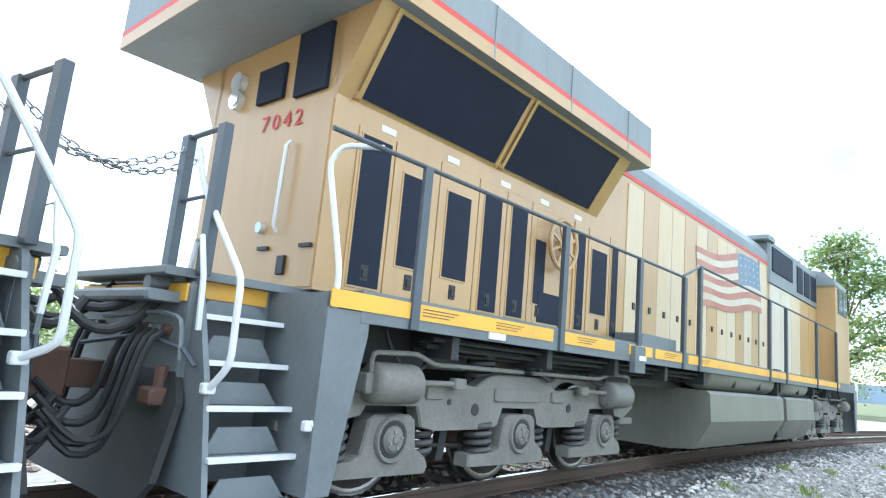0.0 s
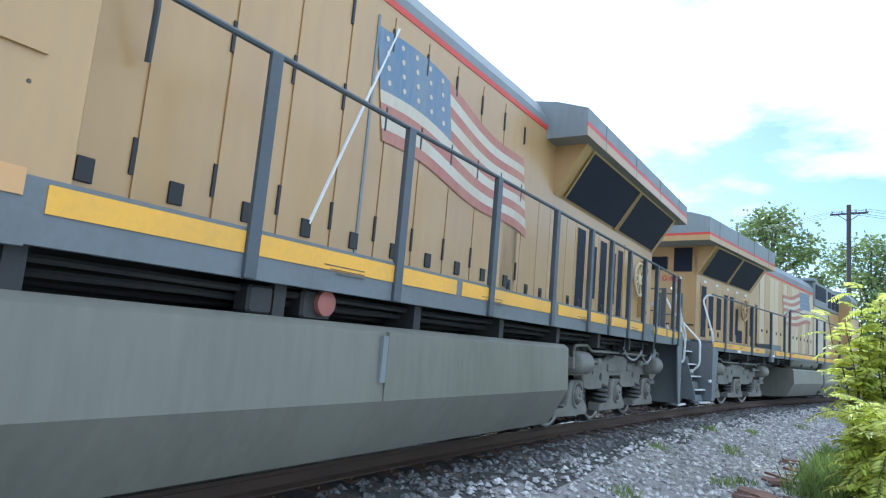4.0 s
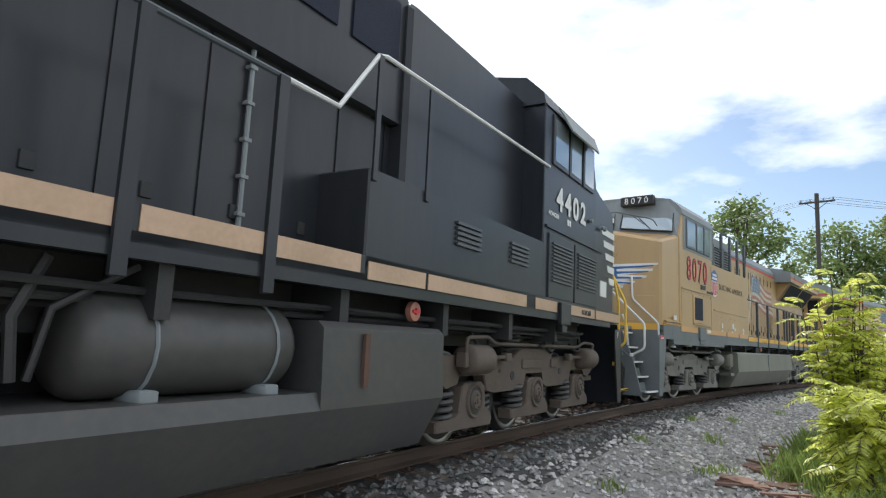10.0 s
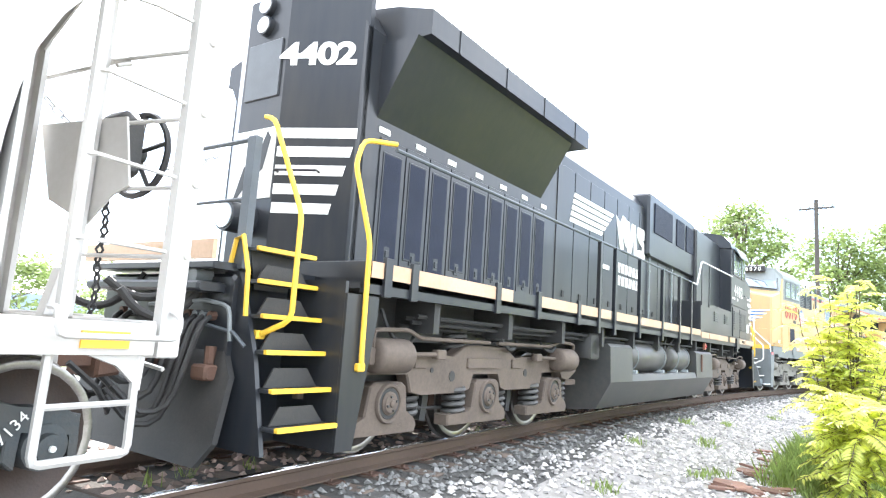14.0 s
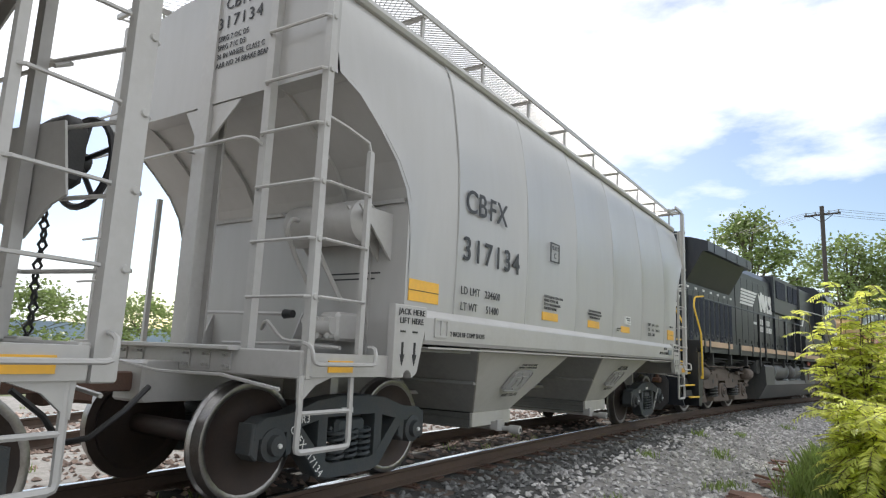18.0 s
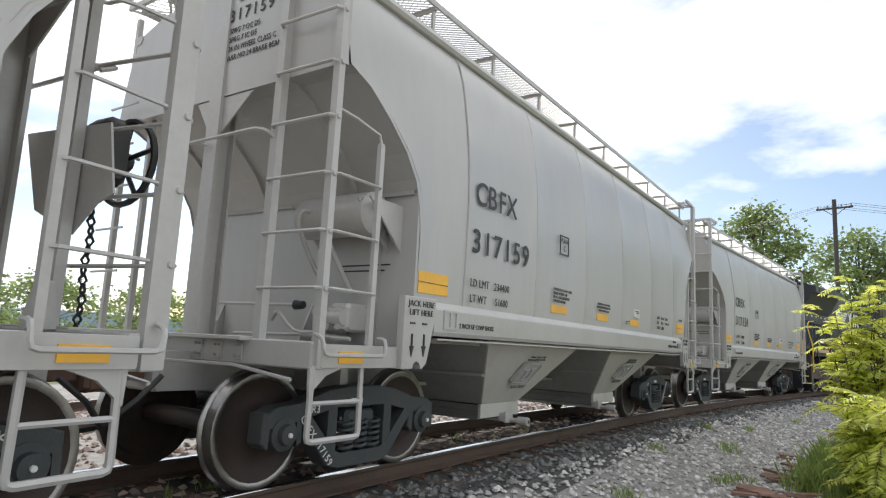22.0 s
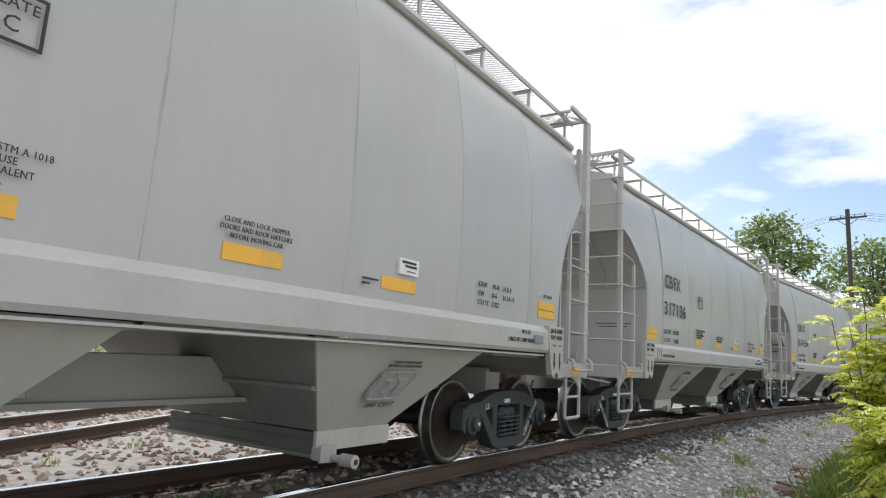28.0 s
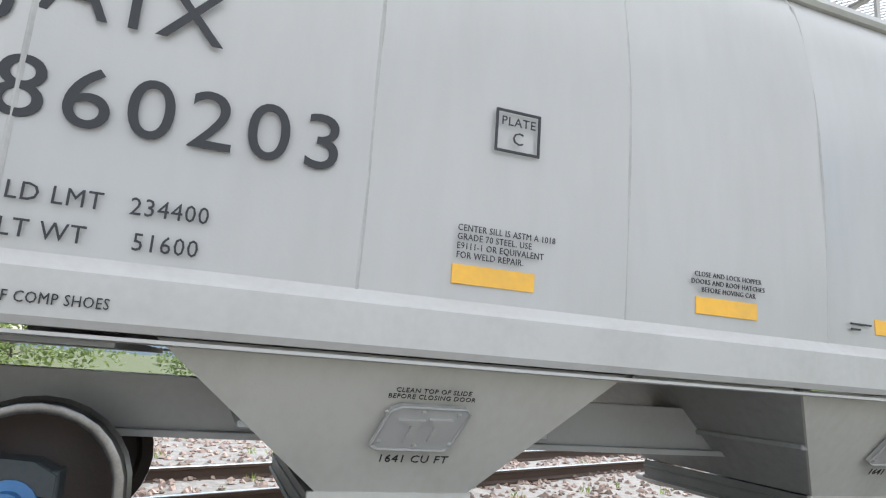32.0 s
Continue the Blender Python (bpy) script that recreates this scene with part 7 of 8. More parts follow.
    end_steps(L, 1, 9.85, 10.50, RAIL_WHITE, RAIL_WHITE, SILL_GREY, (0.33, 0.62, 0.92, 1.22, 1.53), (-1.49, -1.28, -1.16, -1.05, -0.93),
              [(9.80, -1.5, 0.86), (9.84, -1.5, 1.74), (9.90, -0.95, 2.26), (9.90, -0.93, 2.72), (9.80, -0.9, 2.76)],
              [(10.50, -1.2, 1.06), (10.48, -1.45, 1.19), (10.49, -1.45, 1.70), (10.53, -0.62, 2.50), (10.53, -0.45, 2.64)], None, (0.12, -0.30))
    end_steps(L, -1, 10.42, 11.10, RAIL_WHITE, RAIL_WHITE, SILL_GREY, (0.20, 0.51, 0.84, 1.15, 1.46), (-1.49, -1.37, -1.26, -1.15, -1.03),
              [(10.46, -1.5, 0.74), (10.38, -1.5, 0.80), (10.33, -1.5, 1.90), (10.16, -1.5, 2.36), (10.06, -1.53, 2.78), (9.92, -1.55, 2.83)],
              [(11.05, -1.25, 1.02), (11.14, -1.42, 1.10), (11.12, -1.45, 1.68), (10.52, -1.32, 2.58), (10.44, -1.26, 2.66)])
    hand_line(L, (1.25, -0.2, -1.75, -3.3, -4.55, -5.45, -6.4, -7.3, -8.13, -9.5, -9.97), lambda x: 2.82, (2.45, 1.25, -0.2, -1.75, -3.3, -4.55, -5.45, -6.4, -7.3, -8.13, -9.5, -9.97, -10.03), RAIL_DARK, RAIL_DARK)
    chain = L.sh()
    for (xa, za), (xb, zb), sag, n in (((-7.70, 1.22), (-6.62, 1.24), 0.16, 27), ((-8.40, 1.20), (-7.70, 1.22), 0.17, 18)):
        for i in range(n):
            u = i / (n - 1)
            cc = Vector((xa + (xb - xa) * u, -1.42, za + (zb - za) * u - sag * 4 * u * (1 - u)))
            d = Vector((xb - xa, 0, zb - za - sag * 4 * (1 - 2 * u))).normalized() * 0.030
            w = Vector((0, 0.015, 0)) if i % 2 else Vector((-d.z, 0, d.x)).normalized() * 0.015
            chain.pipe([cc - d, cc - d * 0.6 + w, cc + d * 0.6 + w, cc + d, cc + d * 0.6 - w, cc - d * 0.6 - w, cc - d], 0.0065, 4)
    L.put("safety_chain", chain, CHAIN, None, "slack galvanised chain hung under the walkway")
    for x in (-7.70, -6.62):
        L.put("chain_hanger", L.sh().pipe([(x, -1.42, 1.20), (x - 0.10, -1.40, 1.50)], 0.022, 6), SOOT)
    L.put("chain_block", L.sh().box(-8.60, -8.40, -1.44, -1.38, 1.14, 1.30, 0.008), SILL_GREY)
    return L.root


# ---- third locomotive: black, cab leading ----
SLAT = stuff("worn_black_slat_paint", (0.075, 0.082, 0.090), 0.35, scale=5)


def black_locomotive():
    L = Loco("locomotive", "black diesel locomotive with white striped ends and cream reflective stripe", False, COAL, COAL, COAL, TRUCK_BROWN, COAL, CREAM)
    runs = [(-9.54, -9.37), (-9.28, -8.98), (-8.90, -7.40), (-7.31, -6.99), (-6.32, -5.05), (-4.95, -3.65), (-3.5, -2.3), (-2.15, -0.8), (-0.65, 0.5), (0.65, 1.5), (1.6, 2.5)]
    frame_deck(L, 1.52, runs, 9.6, COAL, "cream reflective stripe", (1.66, 1.80))
    L.put("walkway_plate", L.sh().box(-9.6, 10.16, -1.53, 1.53, 1.60, 1.80, 0.01), COAL)
    hood(L, -9.28, 4.2, 4.50)
    radiator(L, -9.0, -4.95, 3.30, 4.12, 4.50, 1.58, False, -9.05)
    # rear end: a narrow middle face between two slanting corner panels
    plan = ((-9.26, -1.0), (-9.62, -0.22), (-9.62, 0.42), (-9.26, 1.0), (-9.2, 1.0), (-9.2, -1.0))
    L.put("rear_hood", L.sh().add([(x, y, z) for z in (1.80, 4.64) for x, y in plan], [(0, 1, 2, 3, 4, 5), (11, 10, 9, 8, 7, 6)] + [(i, 6 + i, 6 + (i + 1) % 6, (i + 1) % 6) for i in range(6)]), COAL, None, "black hood end with slanting corner panels")

    def slant(u, z, proud=0.006):
        """A point on the slanting corner panel, u = 0 at the outer edge and 1 at the middle face."""
        return (-9.26 - 0.36 * u - proud * 0.908, -1.0 + 0.78 * u - proud * 0.419, z)

    spread("number_digit", "4402", 0.225, WHITE, L.root, slant(1.06, 3.82), slant(0.13, 3.82), "white road number digit", 1.3, 0.012)
    for i in range(5):
        z = 3.15 - 0.19 * i
        k = 0.01 + 0.065 * i
        L.put("rear_stripe", L.sh().add([slant(k, z), slant(k + 0.03, z - 0.105), slant(0.99, z - 0.105), slant(0.99, z)], [(3, 2, 1, 0)]), WHITE, None, "white warning stripe")
    L.put("rear_panel", L.sh().box(-9.632, -9.62, -0.20, 0.40, 2.44, 3.17), WHITE, None, "white panel with a dark emblem")
    L.put("rear_emblem", L.sh().add([(-9.637, y, z) for y, z in ((0.30, 2.46), (0.36, 2.46), (0.24, 2.78), (0.02, 2.92), (-0.08, 3.14), (-0.14, 3.06), (-0.06, 2.74), (0.14, 2.62))], [(0, 1, 2, 3, 4, 5, 6, 7)]), NIGHT, None, "plain dark emblem")
    for z in (4.52, 4.30):
        h = L.put("headlight", L.sh().pipe([(-9.60, 0.12, z), (-9.68, 0.12, z)], 0.105, 16), COAL)
        L.put("lens", L.sh().pipe([(-9.675, 0.12, z), (-9.69, 0.12, z)], 0.088, 16), LAMP, h, "round clear lens")
    L.put("rear_louvre", L.sh().box(-9.64, -9.61, -0.16, 0.36, 3.50, 4.12, 0.006), SLAT)
    L.put("rear_grab", L.sh().pipe([slant(0.95, 2.70), slant(0.95, 2.70, 0.08), slant(0.45, 2.70, 0.08), slant(0.45, 2.70)], 0.013, 5), NIGHT)
    lamp = L.put("rear_lamp", L.sh().pipe([(-9.60, 0.08, 2.22), (-9.92, 0.08, 2.22)], 0.15, 18), COAL, None, "round rear lamp in a black drum")
    L.put("lens", L.sh().pipe([(-9.915, 0.08, 2.22), (-9.935, 0.08, 2.22)], 0.125, 18), LAMP, lamp)
    # hood doors with tall filters, then plain doors
    x = -8.98
    for i in range(9):
        louvre_door(L, x + 0.215, 0.425, 1.82, 3.16, COAL, (1.98 if i % 2 else 1.84, 3.0, 0.27))
        x += 0.43
    xx = -4.75
    for i in range(13):
        L.put("hood_door", L.sh().box(xx + 0.01, xx + 0.66, -1.014, -0.99, 1.82, 4.05, 0.006), COAL, None, "tall black hood door")
        L.put("latch", L.sh().box(xx + 0.28, xx + 0.36, -1.03, -1.01, 1.95, 2.05, 0.004), SOOT)
        xx += 0.68
    for i in range(9):
        L.put("notice", L.sh().box(-9.0 + 0.62 * i, -8.83 + 0.62 * i, -1.01, -1.0, 3.20, 3.26), WHITE)
    # white mane stripes and plain block lettering
    for i in range(5):
        z = 3.70 - 0.108 * i
        L.put("mane_stripe", L.sh().prism([(-4.12 - 0.035 * i, z - 0.075), (-2.32 - 0.13 * i, z - 0.075), (-2.22 - 0.13 * i, z), (-4.09 - 0.035 * i, z)], -1.022, -1.01), WHITE, None, "white stripe of the emblem")
    L.put("emblem", L.sh().prism([(-2.10, 3.73), (-1.82, 3.09), (-1.63, 3.13), (-1.77, 3.51), (-1.54, 3.21), (-1.35, 3.16), (-1.54, 3.76), (-1.72, 3.79), (-1.86, 3.61)], -1.022, -1.01).prism([(-1.40, 3.11), (-1.19, 3.11), (-1.04, 3.46), (-1.01, 3.11), (-0.82, 3.11), (-0.95, 3.73), (-1.17, 3.73), (-1.26, 3.41), (-1.32, 3.73), (-1.51, 3.73)], -1.022, -1.01).prism([(-0.79, 3.11), (-0.33, 3.11), (-0.24, 3.26), (-0.30, 3.43), (-0.49, 3.49), (-0.28, 3.53), (-0.30, 3.69), (-0.39, 3.73), (-0.79, 3.73), (-0.84, 3.53), (-0.67, 3.41), (-0.49, 3.35), (-0.49, 3.27), (-0.77, 3.25)], -1.022, -1.01), WHITE, None, "large white emblem on the hood")
    for row, n in ((0, 7), (1, 8)):
        for i in range(n):
            bx = -2.20 + 0.222 * i + 0.02 * row
            z = 2.65 - 0.245 * row
            st = L.sh()
            for q in (0.0, 0.095):
                st.prism([(bx + q, z), (bx + q + 0.058, z), (bx + q + 0.098, z + 0.19), (bx + q + 0.04, z + 0.19)], -1.022, -1.01)
            L.put("letter_block", st, WHITE, None, "plain white lettering block")
    for cx_, z0, z1 in ((-0.05, 1.85, 3.95), (1.72, 1.85, 3.2)):
        pipe_ = L.put("vertical_conduit", L.sh().pipe([(cx_, -1.045, z0), (cx_, -1.045, z1)], 0.020, 7), MIST, None, "pale upright conduit clipped to the hood")
        for q in range(5):
            zq = z0 + (z1 - z0) * (q + 0.5) / 5
            L.put("clip", L.sh().box(cx_ - 0.035, cx_ + 0.035, -1.07, -1.01, zq - 0.015, zq + 0.015, 0.004), MIST, pipe_)
    L.put("white_plate", L.sh().box(-2.75, -2.42, -1.03, -1.01, 2.62, 2.70), WHITE)
    L.put("central_cabinet", L.sh().box(-0.35, 3.6, -1.12, 1.12, 3.2, 4.56, 0.05), COAL, None, "raised black equipment cabinet")
    L.put("cabinet_louvre", L.sh().box(0.0, 1.4, -1.14, -1.1, 3.75, 4.4).box(1.8, 2.5, -1.14, -1.1, 3.75, 4.4).box(2.7, 3.4, -1.14, -1.1, 3.75, 4.4), GRILLE)
    L.put("roof_cabinet", L.sh().box(3.5, 6.4, -1.2, 1.2, 1.8, 4.48, 0.05), COAL)
    # low side body below the cab walkway, with slatted vents
    low = L.put("side_body", L.sh().box(2.55, 6.35, -1.53, 1.53, 1.66, 2.50, 0.015), COAL, None, "low black side body with slatted vents")
    for a, b, z0, z1, n in ((3.98, 4.5, 2.10, 2.36, 5), (5.28, 5.8, 2.10, 2.36, 5)):
        for i in range(n):
            z = z0 + (z1 - z0) * i / n
            L.put("vent_slat", L.sh().prism([(a, z), (b, z), (b, z + 0.03), (a, z + 0.03)], -1.56, -1.53, 0.004), SLAT, low)
    for a, b in ((2.6, 3.45), (3.5, 5.8), (6.1, 6.88), (7.42, 8.62), (8.70, 10.12)):
        L.put("stripe_plate", L.sh().box(a, b, -1.54, -1.53, 1.62, 1.76), CREAM, None, "cream reflective stripe")
    c = cab(L, 6.35, 8.7, 10.54, COAL, COAL, 1.64, ((6.62, 7.25), (7.3, 7.85), (7.95, 8.5)))
    L.put("window_visor", L.sh().add([(6.75, -1.56, 4.48), (8.45, -1.56, 4.52), (8.25, -1.70, 4.22), (6.95, -1.70, 4.18), (6.75, -1.545, 4.46), (8.45, -1.545, 4.50), (8.25, -1.685, 4.20), (6.95, -1.685, 4.16)], [(0, 3, 2, 1), (4, 5, 6, 7), (0, 1, 5, 4), (1, 2, 6, 5), (2, 3, 7, 6), (3, 0, 4, 7)]), MIST, c, "grey sun visor let down over the cab window")
    for a, b in ((6.62, 7.46), (7.70, 8.62)):
        d = L.put("cab_vent_door", L.sh().box(a - 0.10, b + 0.08, -1.545, -1.51, 1.80, 2.66, 0.01), COAL, c)
        for i in range(11):
            z = 2.02 + 0.05 * i
            L.put("vent_slat", L.sh().prism([(a, z), (b, z), (b, z + 0.022), (a, z + 0.022)], -1.57, -1.54, 0.003), SLAT, d)
    L.put("drip_rail", L.sh().box(6.4, 9.0, -1.55, -1.52, 2.72, 2.75).pipe([(6.3, -1.53, 2.62), (6.3, -1.53, 4.4)], 0.01, 5), COAL)
    spread("number_digit", "4402", 0.32, WHITE, L.root, (6.76, -1.532, 3.04), (8.16, -1.532, 3.04), "white road number digit", 1.15, 0.014)
    L.text("stencil", "AC44C6M", 0.062, WHITE, 6.71, -1.528, 2.905, "white model code", wide=1.0, bold=0.003)
    L.text("stencil", "AC44C6M", 0.070, NIGHT, 8.18, -1.543, 1.655, "dark model code on the stripe", wide=1.0, bold=0.003)
    for q in range(2):
        L.put("stencil_bar", L.sh().box(7.28 + 0.085 * q, 7.34 + 0.085 * q, -1.53, -1.52, 2.89, 2.975), WHITE)
    # small pale latch pieces along the cab and nose side
    for x in (8.35, 8.98, 9.12):
        L.put("side_lamp", L.sh().lathe([(-0.05, 0.02), (-0.045, 0.035), (0.0, 0.035)], x, 3.15, 12, -1.53), MIST)
    for i in range(5):
        z = 3.20 - 0.205 * i
        L.put("nose_side_stripe", L.sh().prism([(9.19 + 0.12 * i, z - 0.11), (9.96, z - 0.11), (9.96, z), (9.14 + 0.12 * i, z)], -1.492, -1.45), WHITE, None, "white warning stripe")
    L.put("white_square", L.sh().box(9.9, 9.97, -1.485, -1.45, 3.42, 3.50), WHITE)
    L.put("white_square", L.sh().box(9.06, 9.42, -1.505, -1.47, 2.02, 2.28), WHITE, None, "blank white square")
    L.put("sill_box", L.sh().box(6.95, 7.36, -1.58, -1.52, 1.46, 1.76, 0.01).box(7.05, 7.26, -1.56, -1.48, 1.36, 1.46, 0.01), COAL)
    L.text("stencil", "F", 0.10, WHITE, 10.09, -1.532, 1.36, "white end letter", wide=1.0, bold=0.004)
    # tank with twin air cylinders in its cut-out
    for a, b in ((-3.6, -2.5), (2.15, 3.85)):
        fuel_tank(L, a, b, TANK_BLACK, 1.28)
    L.put("tank_base", L.sh().along([(-1.50, 0.78), (-1.54, 0.66), (-1.30, 0.22), (-0.9, 0.17), (0.9, 0.17), (1.3, 0.22), (1.5, 0.78)], -2.5, 2.15), TANK_BLACK, None, "low black tank base")
    L.put("tank_core", L.sh().box(-2.5, 2.15, -0.6, 1.0, 0.7, 1.4), SOOT)
    for a, b in ((-2.3, 0.1), (0.5, 2.05)):
        cy = L.put("air_reservoir", L.sh().barrel(a, b, -1.14, 1.08, 0.30, 22, 0.12), TANK_BLACK, None, "dark grey air cylinder in the tank cut-out")
        for x in (a + 0.4, b - 0.25):
            L.put("saddle", L.sh().box(x - 0.06, x + 0.06, -1.42, -1.0, 0.76, 0.84, 0.01).pipe([(x, -1.14 + 0.305 * math.cos(t), 1.08 + 0.305 * math.sin(t)) for t in [radians(q) for q in range(60, 301, 20)]], 0.012, 5), MIST, cy)
    L.put("tank_pipe", L.sh().pipe([(0.25, -1.3, 0.9), (0.22, -1.3, 1.2), (0.35, -1.3, 1.5)], 0.03, 6).pipe([(0.35, -1.25, 0.9), (0.4, -1.3, 1.25), (0.8, -1.35, 1.5)], 0.022, 6), SOOT)
    cap = L.put("fuel_cap", L.sh().lathe([(-0.055, 0.06), (-0.05, 0.085), (0, 0.09)], 3.45, 1.42, 24, -1.4), FLAG_RED, None, "red filler cap")
    L.put("cap_rib", L.sh().lathe([(-0.075, 0.028), (-0.05, 0.034)], 3.45, 1.42, 16, -1.4).box(3.39, 3.51, -1.47, -1.45, 1.405, 1.435, 0.005), RED, cap)
    L.put("fuel_gauge", L.sh().box(2.6, 2.66, -1.56, -1.53, 0.8, 1.2), RUST)
    L.put("equipment_box", L.sh().box(-4.15, -3.75, -1.4, -1.0, 1.0, 1.42, 0.03).lathe([(-0.1, 0.12), (0.1, 0.12)], -3.95, 1.2, 12, -1.3), SOOT)
    for cx in (-6.95, 6.95):
        loco_truck(L, cx)
    end_steps(L, -1, 9.80, 10.42, RAIL_YELLOW, RAIL_YELLOW, SOOT, (0.45, 0.72, 1.0, 1.27, 1.54, 1.80), (-1.53, -1.43, -1.33, -1.25, -1.17, -1.12),
              [(9.60, -1.56, 0.90), (9.61, -1.56, 1.0), (9.61, -1.55, 1.95), (9.74, -1.43, 2.62), (9.66, -1.43, 2.86), (9.33, -1.53, 2.90)],
              [(10.34, -1.15, 1.12), (10.25, -1.38, 1.24), (10.25, -1.38, 2.08), (10.30, -1.0, 2.90), (10.30, -0.88, 2.94)], None, (0.0, -0.93))
    end_steps(L, 1, 10.33, 10.87, RAIL_YELLOW, RAIL_YELLOW, SOOT, (0.44, 0.74, 1.02, 1.29, 1.54), (-1.52, -1.38, -1.30, -1.22, -1.15),
              [(10.21, -1.46, 0.90), (10.29, -1.5, 0.98), (10.25, -1.5, 2.01), (10.25, -1.36, 2.66), (10.12, -1.24, 2.77)],
              [(10.95, -1.25, 1.15), (10.98, -1.45, 1.28), (10.97, -1.45, 2.05), (10.95, -1.06, 2.90), (10.95, -0.9, 2.93)], NIGHT)
    L.put("rear_cream", L.sh().box(-10.72, -10.68, -0.96, 0.96, 1.67, 1.82), CREAM, None, "cream reflective stripe across the end deck")
    hand_line(L, (-4.2, -3.5, -2.2, -0.75, 0.55, 1.55), lambda x: 2.85, (-9.33, -9.0, -4.2, -3.5, -2.2, -0.75, 0.55, 1.6), COAL, RAIL_DARK)
    for x in (-9.33, -8.94, -7.355, -6.3, -5.0):
        L.put("rail_post", L.sh().box(x - 0.05, x + 0.05, -1.56, -1.52, 1.5, 1.85, 0.004), COAL)
    L.put("cab_rail", L.sh().pipe([(1.55, -1.53, 2.85), (2.13, -1.53, 2.85), (2.58, -1.53, 3.44), (2.68, -1.53, 3.47), (4.5, -1.53, 3.51), (6.5, -1.53, 3.55)], 0.02, 7), RAIL_WHITE, None, "pale stair rail rising to the cab")
    for x in (2.6, 3.4):
        L.put("rail_post", L.sh().box(x - 0.03, x + 0.03, -1.55, -1.53, 2.4, 3.45, 0.004), COAL)
    return L.root


# ---- plants, pole and scraps beside the track ----
def frond(leaves, ribs, base, way, length, droop, q, leaflets=8, size=0.075):
    """A feathered leaf: a drooping rib with pairs of narrow leaflets."""
    way = way.normalized()
    side = way.cross(Vector((0, 0, 1)))
    side = side.normalized() if side.length > 1e-3 else Vector((1, 0, 0))
    pts = [base + way * length * u + Vector((0, 0, -droop * length * u * u)) for u in [i / 6 for i in range(7)]]
    ribs.pipe(pts, 0.004, 3, False)
    for i in range(1, leaflets + 1):
        u = i / (leaflets + 0.3)
        p = base + way * length * u + Vector((0, 0, -droop * length * u * u))
        ahead = (way + Vector((0, 0, -2 * droop * u))).normalized()
        long_ = size * (1.25 - 0.5 * abs(u - 0.4)) * q.uniform(0.8, 1.2)
        for k in (-1, 1):
            d = (side * k + ahead * 0.45 + Vector((0, 0, -0.35 + q.uniform(-0.2, 0.2)))).normalized()
            w = d.cross(side.cross(ahead)).normalized() * long_ * 0.15
            a, m, t = p, p + d * long_ * 0.45 + Vector((0, 0, 0.008)), p + d * long_ * 1.05
            leaves.add([a, m - w, t, m + w], [(0, 1, 2, 3)])


def shrub(name, label, x, y, stems, tall, spread, seed, fronds, length, size):
    """A tall clump of thin stems with feathered leaves."""
    q = random.Random(seed)
    ob = thing(name, label, "shrub")
    z0 = ground_height(x, y)
    ob.location = (x, y, z0)
    leaves, ribs, wood = Shape(), Shape(), Shape()
    for s in range(stems):
        a, lean = q.uniform(0, 6.3), q.uniform(0.05, 1.0) * spread
        top = Vector((math.cos(a) * lean, math.sin(a) * lean, tall * q.uniform(0.45, 1.0) * (1 - 0.25 * lean / spread)))
        foot = Vector((math.cos(a) * 0.12 * spread, math.sin(a) * 0.12 * spread, -0.05))
        path = [foot.lerp(top, u) + Vector((0, 0, 0.12 * math.sin(u * 3.1))) + Vector((q.uniform(-1, 1), q.uniform(-1, 1), 0)) * 0.03 for u in [i / 6 for i in range(7)]]
        for i in range(6):
            wood.pipe(path[i:i + 2], 0.016 * (1 - i / 8), 5, False)
        for i in range(fronds):
            u = 0.18 + 0.82 * (i / (fronds - 1)) ** 0.8
            k = min(5, int(u * 6))
            base = path[k].lerp(path[k + 1], u * 6 - k if u < 1 else 1)
            b = i * 2.4 + q.uniform(-0.5, 0.5)
            frond(leaves, ribs, base, Vector((math.cos(b), math.sin(b), q.uniform(0.1, 0.9))), length * q.uniform(0.7, 1.15), q.uniform(0.25, 0.6), q, 13, size)
    part("stem", wood, BARK, ob)
    part("leaf_ribs", ribs, BARK, ob)
    part("leaves", leaves, LEAF, ob, "yellow-green feathered leaves in sun")
    return ob


shrub("shrub", "sunlit yellow-green shrub with feathered leaves beside the gravel", 10.2, -5.22, 22, 3.05, 0.70, 3, 18, 0.40, 0.09)
shrub("shrub", "low spreading shrub with long pale feathered leaves", 8.7, -5.20, 14, 1.55, 0.40, 5, 15, 0.52, 0.11)
shrub("shrub", "second stand of feathered yellow-green leaves by the track", 12.6, -6.3, 18, 2.75, 0.8, 8, 16, 0.52, 0.12)
shrub("shrub", "tall sapling with long feathered leaves at the gravel's edge", 15.0, -7.4, 14, 3.1, 1.0, 13, 14, 0.60, 0.14)


